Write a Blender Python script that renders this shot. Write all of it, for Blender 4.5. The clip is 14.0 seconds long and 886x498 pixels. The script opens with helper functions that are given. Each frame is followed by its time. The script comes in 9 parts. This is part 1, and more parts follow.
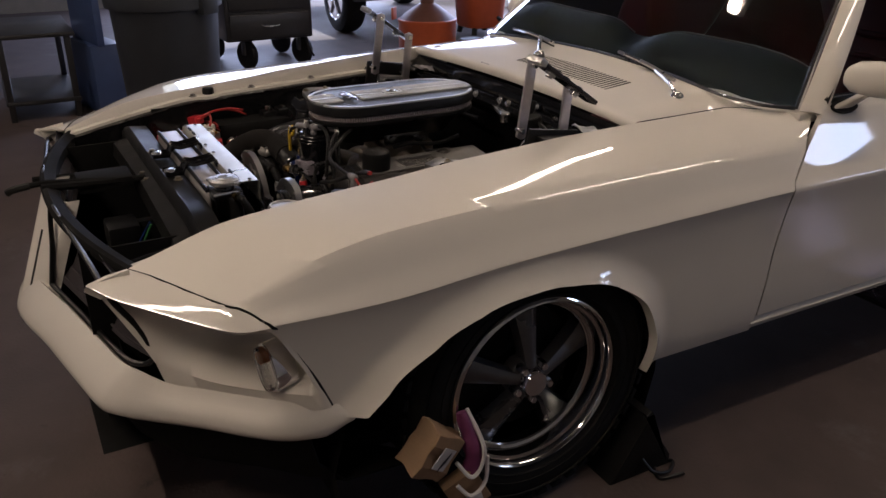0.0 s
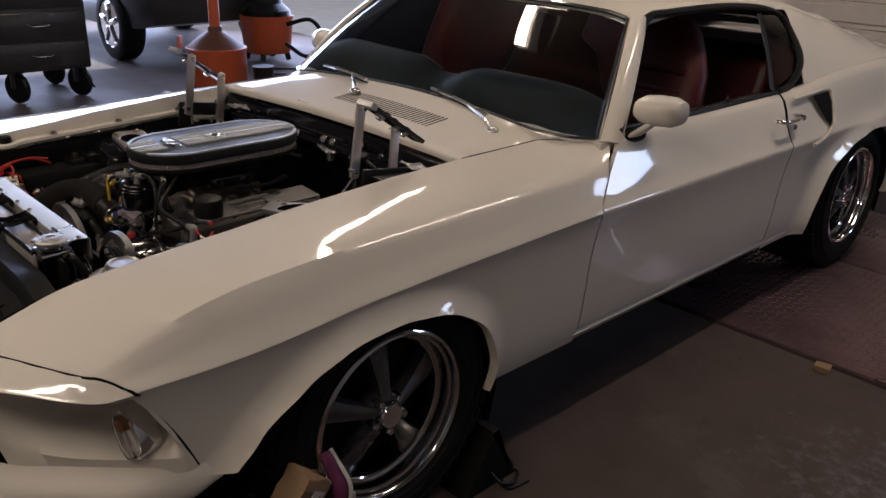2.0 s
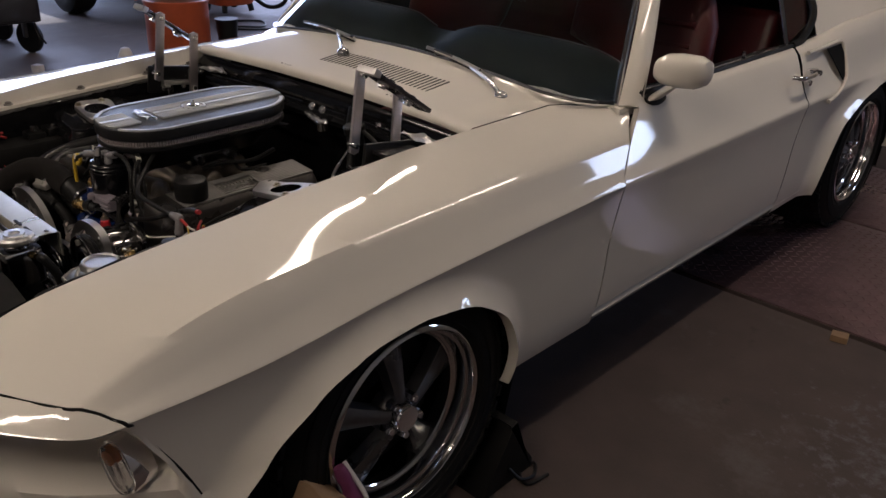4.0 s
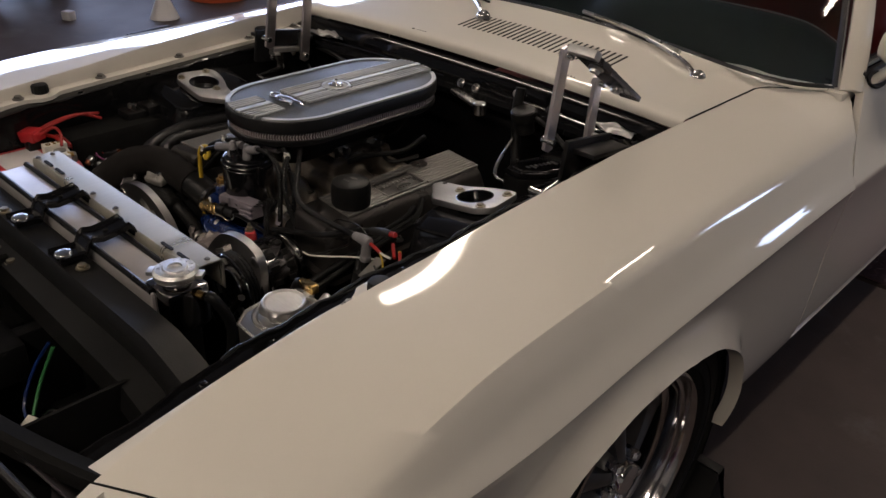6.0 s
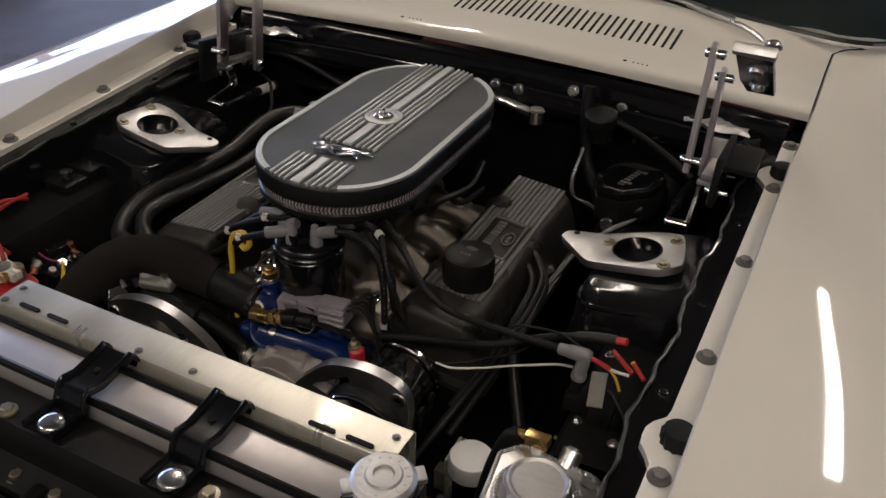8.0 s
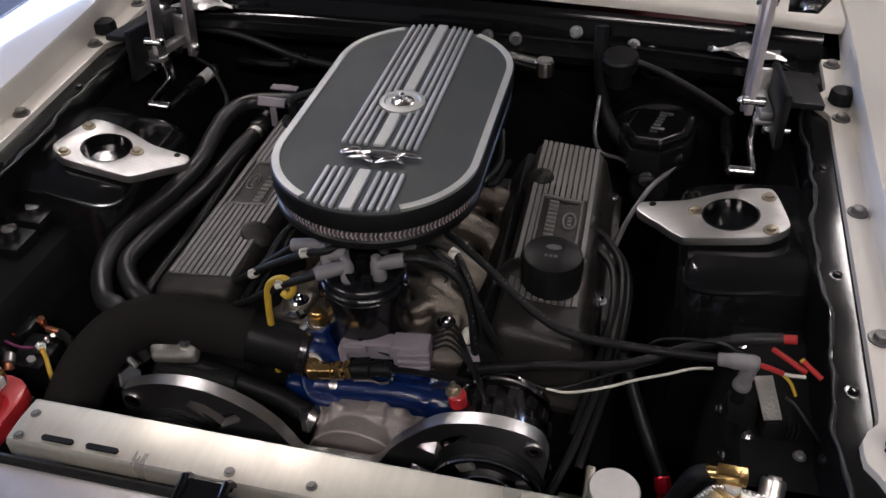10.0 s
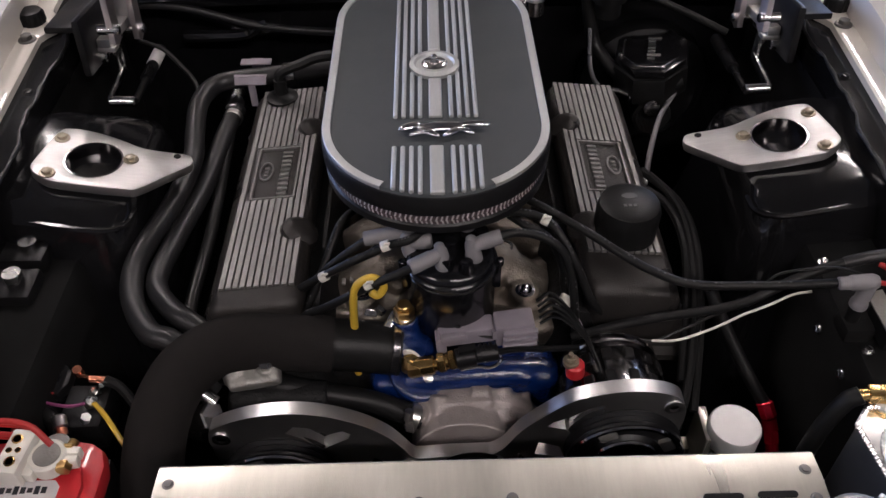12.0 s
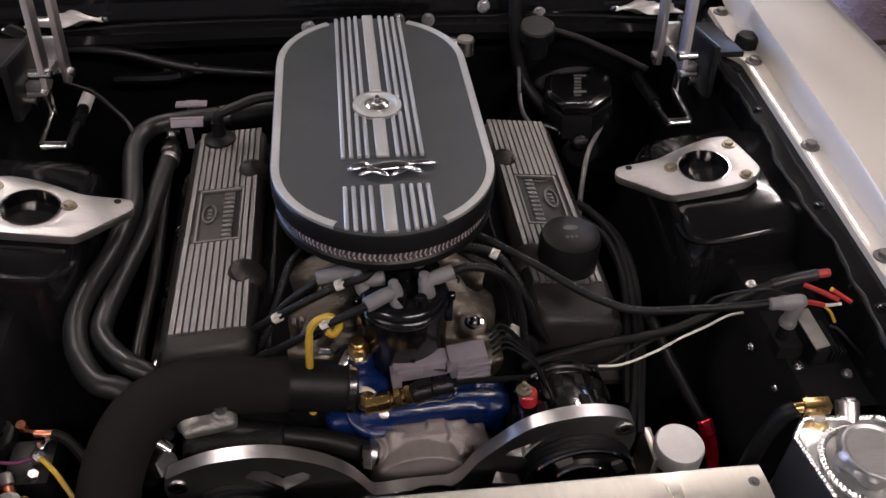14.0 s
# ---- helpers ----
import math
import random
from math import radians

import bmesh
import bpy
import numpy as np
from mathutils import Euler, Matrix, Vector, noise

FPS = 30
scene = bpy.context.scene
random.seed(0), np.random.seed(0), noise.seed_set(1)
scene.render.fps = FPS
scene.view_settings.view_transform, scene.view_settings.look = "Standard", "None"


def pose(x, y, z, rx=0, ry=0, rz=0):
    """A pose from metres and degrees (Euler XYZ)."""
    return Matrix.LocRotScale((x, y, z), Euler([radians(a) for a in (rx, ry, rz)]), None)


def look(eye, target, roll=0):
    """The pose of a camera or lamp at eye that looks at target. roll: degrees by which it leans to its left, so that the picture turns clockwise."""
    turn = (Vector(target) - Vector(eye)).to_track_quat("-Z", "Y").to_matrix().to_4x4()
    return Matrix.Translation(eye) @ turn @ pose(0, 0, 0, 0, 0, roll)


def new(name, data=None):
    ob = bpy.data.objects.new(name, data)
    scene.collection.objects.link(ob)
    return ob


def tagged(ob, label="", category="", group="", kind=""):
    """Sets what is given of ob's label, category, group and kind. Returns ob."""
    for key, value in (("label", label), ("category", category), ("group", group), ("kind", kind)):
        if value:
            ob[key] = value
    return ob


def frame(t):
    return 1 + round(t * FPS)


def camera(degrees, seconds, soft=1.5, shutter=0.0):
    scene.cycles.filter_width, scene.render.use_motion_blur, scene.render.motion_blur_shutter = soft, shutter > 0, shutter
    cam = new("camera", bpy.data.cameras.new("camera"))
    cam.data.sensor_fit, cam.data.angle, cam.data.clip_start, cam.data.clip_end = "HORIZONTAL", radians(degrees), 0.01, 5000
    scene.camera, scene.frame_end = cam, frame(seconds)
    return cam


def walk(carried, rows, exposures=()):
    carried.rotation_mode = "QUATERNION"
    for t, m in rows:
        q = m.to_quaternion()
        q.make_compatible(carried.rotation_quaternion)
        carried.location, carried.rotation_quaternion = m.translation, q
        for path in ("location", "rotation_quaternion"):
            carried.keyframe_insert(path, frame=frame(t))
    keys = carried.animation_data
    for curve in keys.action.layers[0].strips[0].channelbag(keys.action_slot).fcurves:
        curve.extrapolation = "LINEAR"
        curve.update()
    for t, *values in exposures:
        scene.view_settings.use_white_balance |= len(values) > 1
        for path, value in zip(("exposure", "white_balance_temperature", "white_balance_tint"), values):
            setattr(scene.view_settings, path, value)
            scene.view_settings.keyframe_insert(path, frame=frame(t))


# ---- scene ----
cam = camera(56.6, 14.0)
PATH = [
    (0, (2.226, -1.002, 1.419), (0.616, -0.127, 0.619), 0.2),
    (0.5, (2.18, -1.097, 1.446), (0.674, -0.036, 0.668), 1.1),
    (1, (2.193, -1.139, 1.484), (0.768, 0.04, 0.723), 2.0),
    (1.5, (2.192, -1.138, 1.487), (0.812, 0.098, 0.734), 1.7),
    (2, (2.186, -1.13, 1.49), (0.854, 0.159, 0.738), 1.9),
    (4.5, (1.852, -1.036, 1.472), (0.637, 0.29, 0.595), 2.3),
    (5, (1.749, -1.019, 1.46), (0.537, 0.306, 0.58), 4.2),
    (5.5, (1.589, -1.027, 1.449), (0.375, 0.281, 0.547), 5.4),
    (6, (1.37, -1.087, 1.451), (0.19, 0.194, 0.469), 2.6),
    (6.5, (1.164, -1.069, 1.427), (0.054, 0.237, 0.397), 1.7),
    (7, (0.979, -1.015, 1.435), (-0.045, 0.351, 0.394), 2.4),
    (7.5, (0.815, -1.01, 1.424), (-0.055, 0.449, 0.369), 4.7),
    (8, (0.624, -1.062, 1.438), (-0.082, 0.45, 0.334), 2.3),
    (8.5, (0.535, -1.065, 1.449), (-0.075, 0.465, 0.315), 1.4),
    (11, (0.103, -0.877, 1.412), (-0.088, 0.576, 0.051), -1.5),
    (11.5, (0.034, -0.877, 1.419), (-0.07, 0.557, 0.029), -1.3),
    (12, (-0.01, -0.892, 1.425), (0.009, 0.549, 0.038), -0.7),
    (12.5, (-0.04, -0.902, 1.435), (0.12, 0.545, 0.064), 1.7),
    (13, (-0.049, -0.902, 1.44), (0.165, 0.562, 0.094), 2.6),
    (13.5, (-0.051, -0.901, 1.441), (0.176, 0.574, 0.11), 2.8),
    (14, (-0.053, -0.901, 1.442), (0.174, 0.578, 0.115), 2.7),
]
EXPOSURES = [(0.0, 0.24, 6650, 17), (0.5, 0.10, 6650, 17), (1.0, 0.13, 6620, 16), (2.0, 0.18, 6560, 16), (5.0, 0.16, 6450, 14), (7.0, 0.14, 6400, 12), (8.5, 0.35, 5900, 11), (11.0, 0.76, 5550, 17), (12.5, 0.88, 5750, 18), (14.0, 0.88, 5820, 19)]
walk(cam, [(t, look(eye, target, roll)) for t, eye, target, roll in PATH], EXPOSURES)
from mathutils.geometry import tessellate_polygon

# ---- world and lamps ----
world = bpy.data.worlds.new("world")
scene.world = world
world.use_nodes = True
wn = world.node_tree.nodes
sky = wn.new("ShaderNodeTexSky")
sky.sky_type, sky.sun_disc = "NISHITA", False
sky.sun_elevation, sky.sun_rotation = radians(38), radians(250)
wn["Background"].inputs["Strength"].default_value = 0.12
world.node_tree.links.new(sky.outputs["Color"], wn["Background"].inputs["Color"])

SUN = bpy.data.lights.new("sun", "SUN")
SUN.energy, SUN.angle, SUN.color = 2.0, radians(0.5), (1.0, 0.95, 0.88)
sun = new("sun", SUN)
sun.matrix_world = look((-16, 4.6, 5.0), (-9.5, 3.5, 0.0))


def area(name, eye, target, w, h, watts, colour):
    lamp = bpy.data.lights.new(name, "AREA")
    lamp.shape, lamp.size, lamp.size_y, lamp.energy, lamp.color = "RECTANGLE", w, h, watts, colour
    ob = new(name, lamp)
    ob.matrix_world = look(eye, target)
    return ob


# daylight that comes in through the open vehicle door and the back window
area("door_daylight", (-9.35, 2.6, 1.5), (-4.0, 2.4, 0.2), 3.6, 2.6, 230, (0.54, 0.66, 1.0))
area("yard_daylight", (-6.9, 4.66, 1.4), (-4.6, 1.2, 0.1), 4.8, 2.5, 225, (0.55, 0.66, 1.0))
area("window_daylight", (3.4, 4.68, 2.05), (2.8, 0.0, 0.6), 0.42, 0.9, 15, (0.58, 0.72, 1.0))

# ---- materials ----


def material(name, colour, rough=0.5, metal=0.0, coat=0.0, vary=0.12, scale=30.0, bump=0.0, bump_scale=200.0, speck=0.0, rough_vary=0.1, per=0.0, coat_rough=0.04, stretch=(1, 1, 1), spec=0.5):
    """Principled surface with two scales of mottling, fine relief and per-object variety."""
    m = bpy.data.materials.new(name)
    m.use_nodes = True
    nt = m.node_tree
    n, link = nt.nodes, nt.links.new
    b = n["Principled BSDF"]
    b.inputs["Metallic"].default_value = metal
    b.inputs["Coat Weight"].default_value = coat
    b.inputs["Specular IOR Level"].default_value = spec
    b.inputs["Coat Roughness"].default_value = coat_rough
    tc = n.new("ShaderNodeTexCoord")
    mp = n.new("ShaderNodeMapping")
    mp.inputs["Scale"].default_value = stretch
    link(tc.outputs["Object"], mp.inputs["Vector"])
    big, fine = n.new("ShaderNodeTexNoise"), n.new("ShaderNodeTexNoise")
    for node, sc, det in ((big, scale * 0.12, 4), (fine, scale, 6)):
        node.inputs["Scale"].default_value, node.inputs["Detail"].default_value = sc, det
        link(mp.outputs["Vector"], node.inputs["Vector"])
    add = n.new("ShaderNodeMath")
    add.operation = "ADD"
    link(big.outputs["Fac"], add.inputs[0])
    link(fine.outputs["Fac"], add.inputs[1])
    rng = n.new("ShaderNodeMapRange")
    rng.inputs["From Min"].default_value, rng.inputs["From Max"].default_value = 0.6, 1.4
    rng.inputs["To Min"].default_value, rng.inputs["To Max"].default_value = 1 - vary, 1 + vary
    link(add.outputs[0], rng.inputs["Value"])
    mul = n.new("ShaderNodeVectorMath")
    mul.operation = "SCALE"
    mul.inputs[0].default_value = colour[:3]
    last = rng.outputs[0]
    if per:
        info = n.new("ShaderNodeObjectInfo")
        pr = n.new("ShaderNodeMapRange")
        pr.inputs["To Min"].default_value, pr.inputs["To Max"].default_value = 1 - per, 1 + per
        link(info.outputs["Random"], pr.inputs["Value"])
        pm = n.new("ShaderNodeMath")
        pm.operation = "MULTIPLY"
        link(last, pm.inputs[0])
        link(pr.outputs[0], pm.inputs[1])
        last = pm.outputs[0]
    link(last, mul.inputs["Scale"])
    link(mul.outputs[0], b.inputs["Base Color"])
    rr = n.new("ShaderNodeMapRange")
    rr.inputs["From Min"].default_value, rr.inputs["From Max"].default_value = 0.3, 0.7
    rr.inputs["To Min"].default_value, rr.inputs["To Max"].default_value = max(0.02, rough - rough_vary), min(1, rough + rough_vary)
    link(big.outputs["Fac"], rr.inputs["Value"])
    link(rr.outputs[0], b.inputs["Roughness"])
    if bump:
        bn, bp = n.new("ShaderNodeTexNoise"), n.new("ShaderNodeBump")
        bn.inputs["Scale"].default_value, bn.inputs["Detail"].default_value = bump_scale, 4
        link(mp.outputs["Vector"], bn.inputs["Vector"])
        link(bn.outputs["Fac"], bp.inputs["Height"])
        bp.inputs["Strength"].default_value, bp.inputs["Distance"].default_value = bump, 0.004
        link(bp.outputs["Normal"], b.inputs["Normal"])
    return m


def glowing(name, colour, strength):
    m = bpy.data.materials.new(name)
    m.use_nodes = True
    b = m.node_tree.nodes["Principled BSDF"]
    b.inputs["Base Color"].default_value = (0.8, 0.8, 0.8, 1)
    b.inputs["Emission Color"].default_value = (*colour, 1)
    b.inputs["Emission Strength"].default_value = strength
    return m


def glassy(name, colour, rough=0.0):
    m = bpy.data.materials.new(name)
    m.use_nodes = True
    b = m.node_tree.nodes["Principled BSDF"]
    b.inputs["Base Color"].default_value = (*colour, 1)
    b.inputs["Transmission Weight"].default_value = 1.0
    b.inputs["Roughness"].default_value, b.inputs["IOR"].default_value = rough, 1.45
    return m


PAINT = material("cream_white_paint", (0.74, 0.70, 0.63), 0.5, coat=1.0, spec=0.25, vary=0.015, scale=8, bump=0.012, bump_scale=420, rough_vary=0.04)
BAY = material("gloss_black_paint", (0.0065, 0.0065, 0.0072), 0.13, spec=0.45, vary=0.3, scale=40, bump=0.10, bump_scale=38, rough_vary=0.06)
WAVYBAY = material("rippled_gloss_black", (0.0060, 0.0060, 0.0066), 0.12, spec=0.27, vary=0.3, scale=40, bump=0.07, bump_scale=14, rough_vary=0.06)
SATIN = material("satin_black", (0.0075, 0.0075, 0.008), 0.36, spec=0.22, vary=0.3, scale=50, bump=0.08, bump_scale=300)
GLOSSCAP = material("gloss_black_plastic", (0.005, 0.005, 0.006), 0.16, spec=0.5, vary=0.2, scale=40)
COPPER = material("bare_copper", (0.75, 0.30, 0.18), 0.3, metal=0.9, vary=0.15, scale=60)
BILLET = material("polished_billet", (0.60, 0.59, 0.585), 0.38, metal=1.0, vary=0.06, scale=60, bump=0.03, bump_scale=300, rough_vary=0.05)
DARKCHROME = material("smoked_chrome", (0.30, 0.29, 0.29), 0.14, metal=1.0, vary=0.1, scale=40)
# the hinge plate's dark reflection of the garage is put into this colour
HINGE = material("darkened_metal", (0.10, 0.095, 0.10), 0.22, metal=0.9, vary=0.1, scale=30, bump=0.03)
DULLRIVET = material("dull_rivet", (0.22, 0.21, 0.20), 0.5, metal=0.8, vary=0.15, scale=80)
PRINT = material("faded_print", (0.075, 0.075, 0.075), 0.6, vary=0.2, scale=60)
LIDWHITE = material("brushed_bright_lid", (0.86, 0.85, 0.84), 0.45, metal=0.6, vary=0.05, scale=60, bump=0.05, bump_scale=400)
LINK = material("pinkish_bare_aluminium", (0.76, 0.70, 0.70), 0.40, metal=1.0, vary=0.1, scale=60, bump=0.05, bump_scale=300)
RIMALU = material("wheel_lip_metal", (0.60, 0.59, 0.59), 0.10, metal=1.0, vary=0.08, scale=40)
TANKTOP = material("pale_brazed_tank", (0.60, 0.565, 0.56), 0.38, metal=0.6, vary=0.12, scale=22, bump=0.05, bump_scale=90)
SEAM = material("seam_sealer_black", (0.012, 0.012, 0.012), 0.35, vary=0.3, coat=0.4, bump=0.5, bump_scale=60)
RUBBER = material("black_rubber", (0.0085, 0.0085, 0.0085), 0.42, spec=0.20, vary=0.2, scale=60, bump=0.1, bump_scale=400)
GRILLE = material("smoky_grille_mesh", (0.040, 0.034, 0.038), 0.5, spec=0.3, vary=0.15, scale=60, bump=0.3, bump_scale=500)
FOAM = material("foam_sleeve", (0.013, 0.0115, 0.011), 0.9, spec=0.15, vary=0.15, scale=90, bump=0.35, bump_scale=900)
TYRE = material("tyre_rubber", (0.010, 0.010, 0.010), 0.75, spec=0.2, vary=0.3, scale=20, bump=0.2, bump_scale=150)
MATTE = material("matte_black", (0.007, 0.007, 0.007), 0.85, spec=0.12, vary=0.3, scale=40)
HOSE = material("hose_rubber", (0.013, 0.013, 0.0137), 0.42, spec=0.45, vary=0.2, scale=60, bump=0.05, bump_scale=300)
CHROME = material("chrome", (0.78, 0.78, 0.80), 0.07, metal=1.0, vary=0.05, scale=20, rough_vary=0.04)
ALU = material("machined_aluminium", (0.62, 0.61, 0.60), 0.40, metal=1.0, vary=0.12, scale=60, bump=0.12, bump_scale=500, stretch=(1, 6, 1))
POLISHED = material("polished_aluminium", (0.76, 0.75, 0.73), 0.16, metal=1.0, vary=0.08, scale=40, bump=0.05, bump_scale=300)
WELDED = material("welded_aluminium", (0.52, 0.515, 0.50), 0.30, metal=0.95, vary=0.12, scale=30, bump=0.1, bump_scale=160)
SHEET = material("bare_aluminium_sheet", (0.64, 0.61, 0.53), 0.36, metal=0.72, vary=0.08, scale=25, bump=0.04, bump_scale=200, stretch=(8, 1, 1))
CAST = material("cast_grey", (0.30, 0.29, 0.27), 0.5, metal=0.7, vary=0.2, scale=50, bump=0.4, bump_scale=350)
MANIFOLD = material("sandy_cast_aluminium", (0.15, 0.130, 0.108), 0.34, metal=0.8, vary=0.22, scale=50, bump=0.35, bump_scale=350)
PUMPGREY = material("pinkish_cast_metal", (0.29, 0.255, 0.245), 0.46, metal=0.25, vary=0.15, scale=50, bump=0.25, bump_scale=420)
CASTDARK = material("dark_cast_iron", (0.012, 0.012, 0.012), 0.55, spec=0.3, metal=0.4, vary=0.3, scale=50, bump=0.4, bump_scale=300)
COVER = material("grey_crackle_cover", (0.034, 0.031, 0.029), 0.33, metal=0.45, vary=0.18, scale=70, bump=0.3, bump_scale=700)
FIN = material("brushed_fin", (0.19, 0.184, 0.178), 0.5, metal=0.55, vary=0.12, scale=90, stretch=(1, 8, 1))
LID = material("slate_lid_paint", (0.040, 0.046, 0.050), 0.48, metal=0.1, vary=0.08, scale=60, bump=0.15, bump_scale=1400)
LIDRIM = material("satin_lid_metal", (0.50, 0.51, 0.50), 0.50, metal=0.7, vary=0.08, scale=80, stretch=(6, 1, 1))
FILTER = material("pleated_filter", (0.12, 0.088, 0.09), 0.75, vary=0.25, scale=300, bump=0.4, bump_scale=900)
MESHWIRE = material("filter_wire", (0.66, 0.61, 0.61), 0.4, metal=0.4, vary=0.1)
BLUE = material("engine_blue", (0.003, 0.015, 0.085), 0.28, coat=0.35, vary=0.2, scale=50, bump=0.3, bump_scale=200)
BRASS = material("brass", (0.50, 0.335, 0.13), 0.28, metal=1.0, vary=0.15, scale=60)
ZINC = material("yellow_zinc_bolt", (0.35, 0.31, 0.24), 0.38, metal=0.9, vary=0.2, scale=80)
STEEL = material("plated_steel", (0.55, 0.54, 0.53), 0.25, metal=1.0, vary=0.12, scale=60)
YELLOW = material("yellow_plastic", (0.52, 0.35, 0.03), 0.4, vary=0.08, scale=60)
RED = material("red_plastic", (0.46, 0.02, 0.025), 0.38, vary=0.1, scale=40, coat=0.3)
REDWIRE = material("red_wire", (0.36, 0.018, 0.016), 0.5, vary=0.1)
WHITE = material("white_plastic", (0.68, 0.66, 0.60), 0.5, vary=0.06, scale=60)
GREYBOOT = material("grey_plug_boot", (0.18, 0.172, 0.18), 0.5, vary=0.1, scale=60)
LILAC = material("grey_lilac_plastic", (0.22, 0.195, 0.225), 0.5, vary=0.12, scale=60)
REDANO = material("red_anodised", (0.60, 0.012, 0.035), 0.22, metal=0.45, vary=0.1)
VINYL = material("red_vinyl", (0.070, 0.005, 0.006), 0.42, vary=0.12, scale=20, bump=0.2, bump_scale=500)
DASH = material("dark_green_pad", (0.008, 0.014, 0.012), 0.6, vary=0.15, scale=20, bump=0.2, bump_scale=400)
DARKTRIM = material("dark_interior", (0.007, 0.0065, 0.0065), 0.6, spec=0.2, vary=0.2, scale=20)
BLOCKER = material("amber_lens", (0.42, 0.14, 0.05), 0.15, vary=0.1, coat=1.0)
CLEARLENS = glassy("clear_lens", (0.85, 0.84, 0.82), 0.05)
GLASS = glassy("tinted_glass", (0.80, 0.88, 0.84))
WHEELGREY = material("wheel_grey", (0.15, 0.15, 0.155), 0.30, metal=0.7, vary=0.12, scale=50, bump=0.1, bump_scale=600)
CARD = material("cardboard", (0.30, 0.19, 0.11), 0.85, vary=0.12, scale=30, bump=0.2, bump_scale=200)
LABEL = material("paper_label", (0.62, 0.60, 0.60), 0.7, vary=0.04)
INK = material("dark_print", (0.05, 0.05, 0.06), 0.7, vary=0.1)
PURPLE = material("purple_wrap", (0.16, 0.03, 0.10), 0.6, vary=0.2, scale=60)
CAN = material("grey_bin_plastic", (0.021, 0.024, 0.029), 0.5, vary=0.12, scale=12, bump=0.05, bump_scale=60)
CART = material("black_cart_steel", (0.018, 0.018, 0.020), 0.38, vary=0.3, scale=14, coat=0.3)
ORANGE = material("orange_painted_steel", (0.44, 0.085, 0.03), 0.45, vary=0.15, scale=14, bump=0.05, bump_scale=60)
WALL = material("painted_block_wall", (0.24, 0.225, 0.20), 0.85, vary=0.15, scale=8, bump=0.3, bump_scale=60)
CEIL = material("ceiling_board", (0.085, 0.078, 0.068), 0.9, vary=0.1, scale=6)
SLAT = material("door_slat", (0.52, 0.47, 0.41), 0.55, vary=0.12, scale=10, per=0.08)
TUBE = glowing("fluorescent_tube", (1.0, 0.86, 0.70), 44)
ENAMEL = material("white_enamel", (0.75, 0.74, 0.72), 0.35, vary=0.03)


def concrete():
    m = material("worn_concrete", (0.071, 0.051, 0.046), 0.66, spec=0.4, vary=0.30, scale=5, bump=0.25, bump_scale=90, rough_vary=0.16)
    nt = m.node_tree
    n, link = nt.nodes, nt.links.new
    b = n["Principled BSDF"]
    tc = n.new("ShaderNodeTexCoord")

    def stained(colour, scale, low, high, spot=None):
        old = b.inputs["Base Color"].links[0].from_socket
        noise, ramp, mix = n.new("ShaderNodeTexNoise"), n.new("ShaderNodeValToRGB"), n.new("ShaderNodeMixRGB")
        noise.inputs["Scale"].default_value, noise.inputs["Detail"].default_value, noise.inputs["Roughness"].default_value = scale, 9, 0.72
        link(tc.outputs["Object"], noise.inputs["Vector"])
        ramp.color_ramp.elements[0].position, ramp.color_ramp.elements[1].position = low, high
        fac = noise.outputs["Fac"]
        if spot:
            # a patch of its own size: the noise only passes near its middle
            far, fall, add = n.new("ShaderNodeVectorMath"), n.new("ShaderNodeMath"), n.new("ShaderNodeMath")
            far.operation, fall.operation, add.operation = "DISTANCE", "MULTIPLY", "SUBTRACT"
            far.inputs[1].default_value = spot[:3]
            link(tc.outputs["Object"], far.inputs[0])
            link(far.outputs["Value"], fall.inputs[0])
            fall.inputs[1].default_value = 0.22 / spot[3]
            link(fac, add.inputs[0])
            link(fall.outputs[0], add.inputs[1])
            fac = add.outputs[0]
        link(fac, ramp.inputs["Fac"])
        link(ramp.outputs["Color"], mix.inputs["Fac"])
        link(old, mix.inputs["Color1"])
        mix.inputs["Color2"].default_value = (*colour, 1)
        link(mix.outputs["Color"], b.inputs["Base Color"])

    stained((0.105, 0.088, 0.084), 1.7, 0.56, 0.68)
    # pale scuffed patch, its bluish sheen put into the colour
    stained((0.135, 0.125, 0.130), 19.0, 0.40, 0.56, (1.75, 1.15, 0.0, 0.60))
    stained((0.030, 0.022, 0.020), 3.1, 0.62, 0.70)
    return m


FLOOR = concrete()
PAVING = material("pale_paving_concrete", (0.30, 0.29, 0.28), 0.85, vary=0.2, scale=4, bump=0.2, bump_scale=60)
TIMBER = material("brown_timber", (0.07, 0.035, 0.02), 0.6, vary=0.25, scale=12, stretch=(6, 6, 1))
PLATE = material("diamond_plate_steel", (0.21, 0.135, 0.145), 0.30, metal=0.7, vary=0.3, scale=12, bump=0.1, bump_scale=120)

# ---- mesh helpers ----


def finish(bm, angle=38):
    bmesh.ops.remove_doubles(bm, verts=bm.verts, dist=1e-5)
    bmesh.ops.recalc_face_normals(bm, faces=bm.faces)
    for f in bm.faces:
        f.smooth = True
    for e in bm.edges:
        if len(e.link_faces) != 2 or e.calc_face_angle(0) > radians(angle):
            e.smooth = False
    return bm


def part(name, bm, mat, parent=None, label="", angle=38, keep=False, thick=0.0):
    if not keep:
        finish(bm, angle)
    me = bpy.data.meshes.new(name)
    bm.to_mesh(me)
    bm.free()
    for m in (mat if isinstance(mat, (list, tuple)) else [mat]):
        me.materials.append(m)
    ob = new(name, me)
    if parent is not None:
        ob.parent = parent
        ob.matrix_parent_inverse = Matrix.Translation(-parent.location)
    if label:
        ob["label"] = label
    if thick:
        s = ob.modifiers.new("thickness", "SOLIDIFY")
        s.thickness, s.offset = thick, -1
    return ob


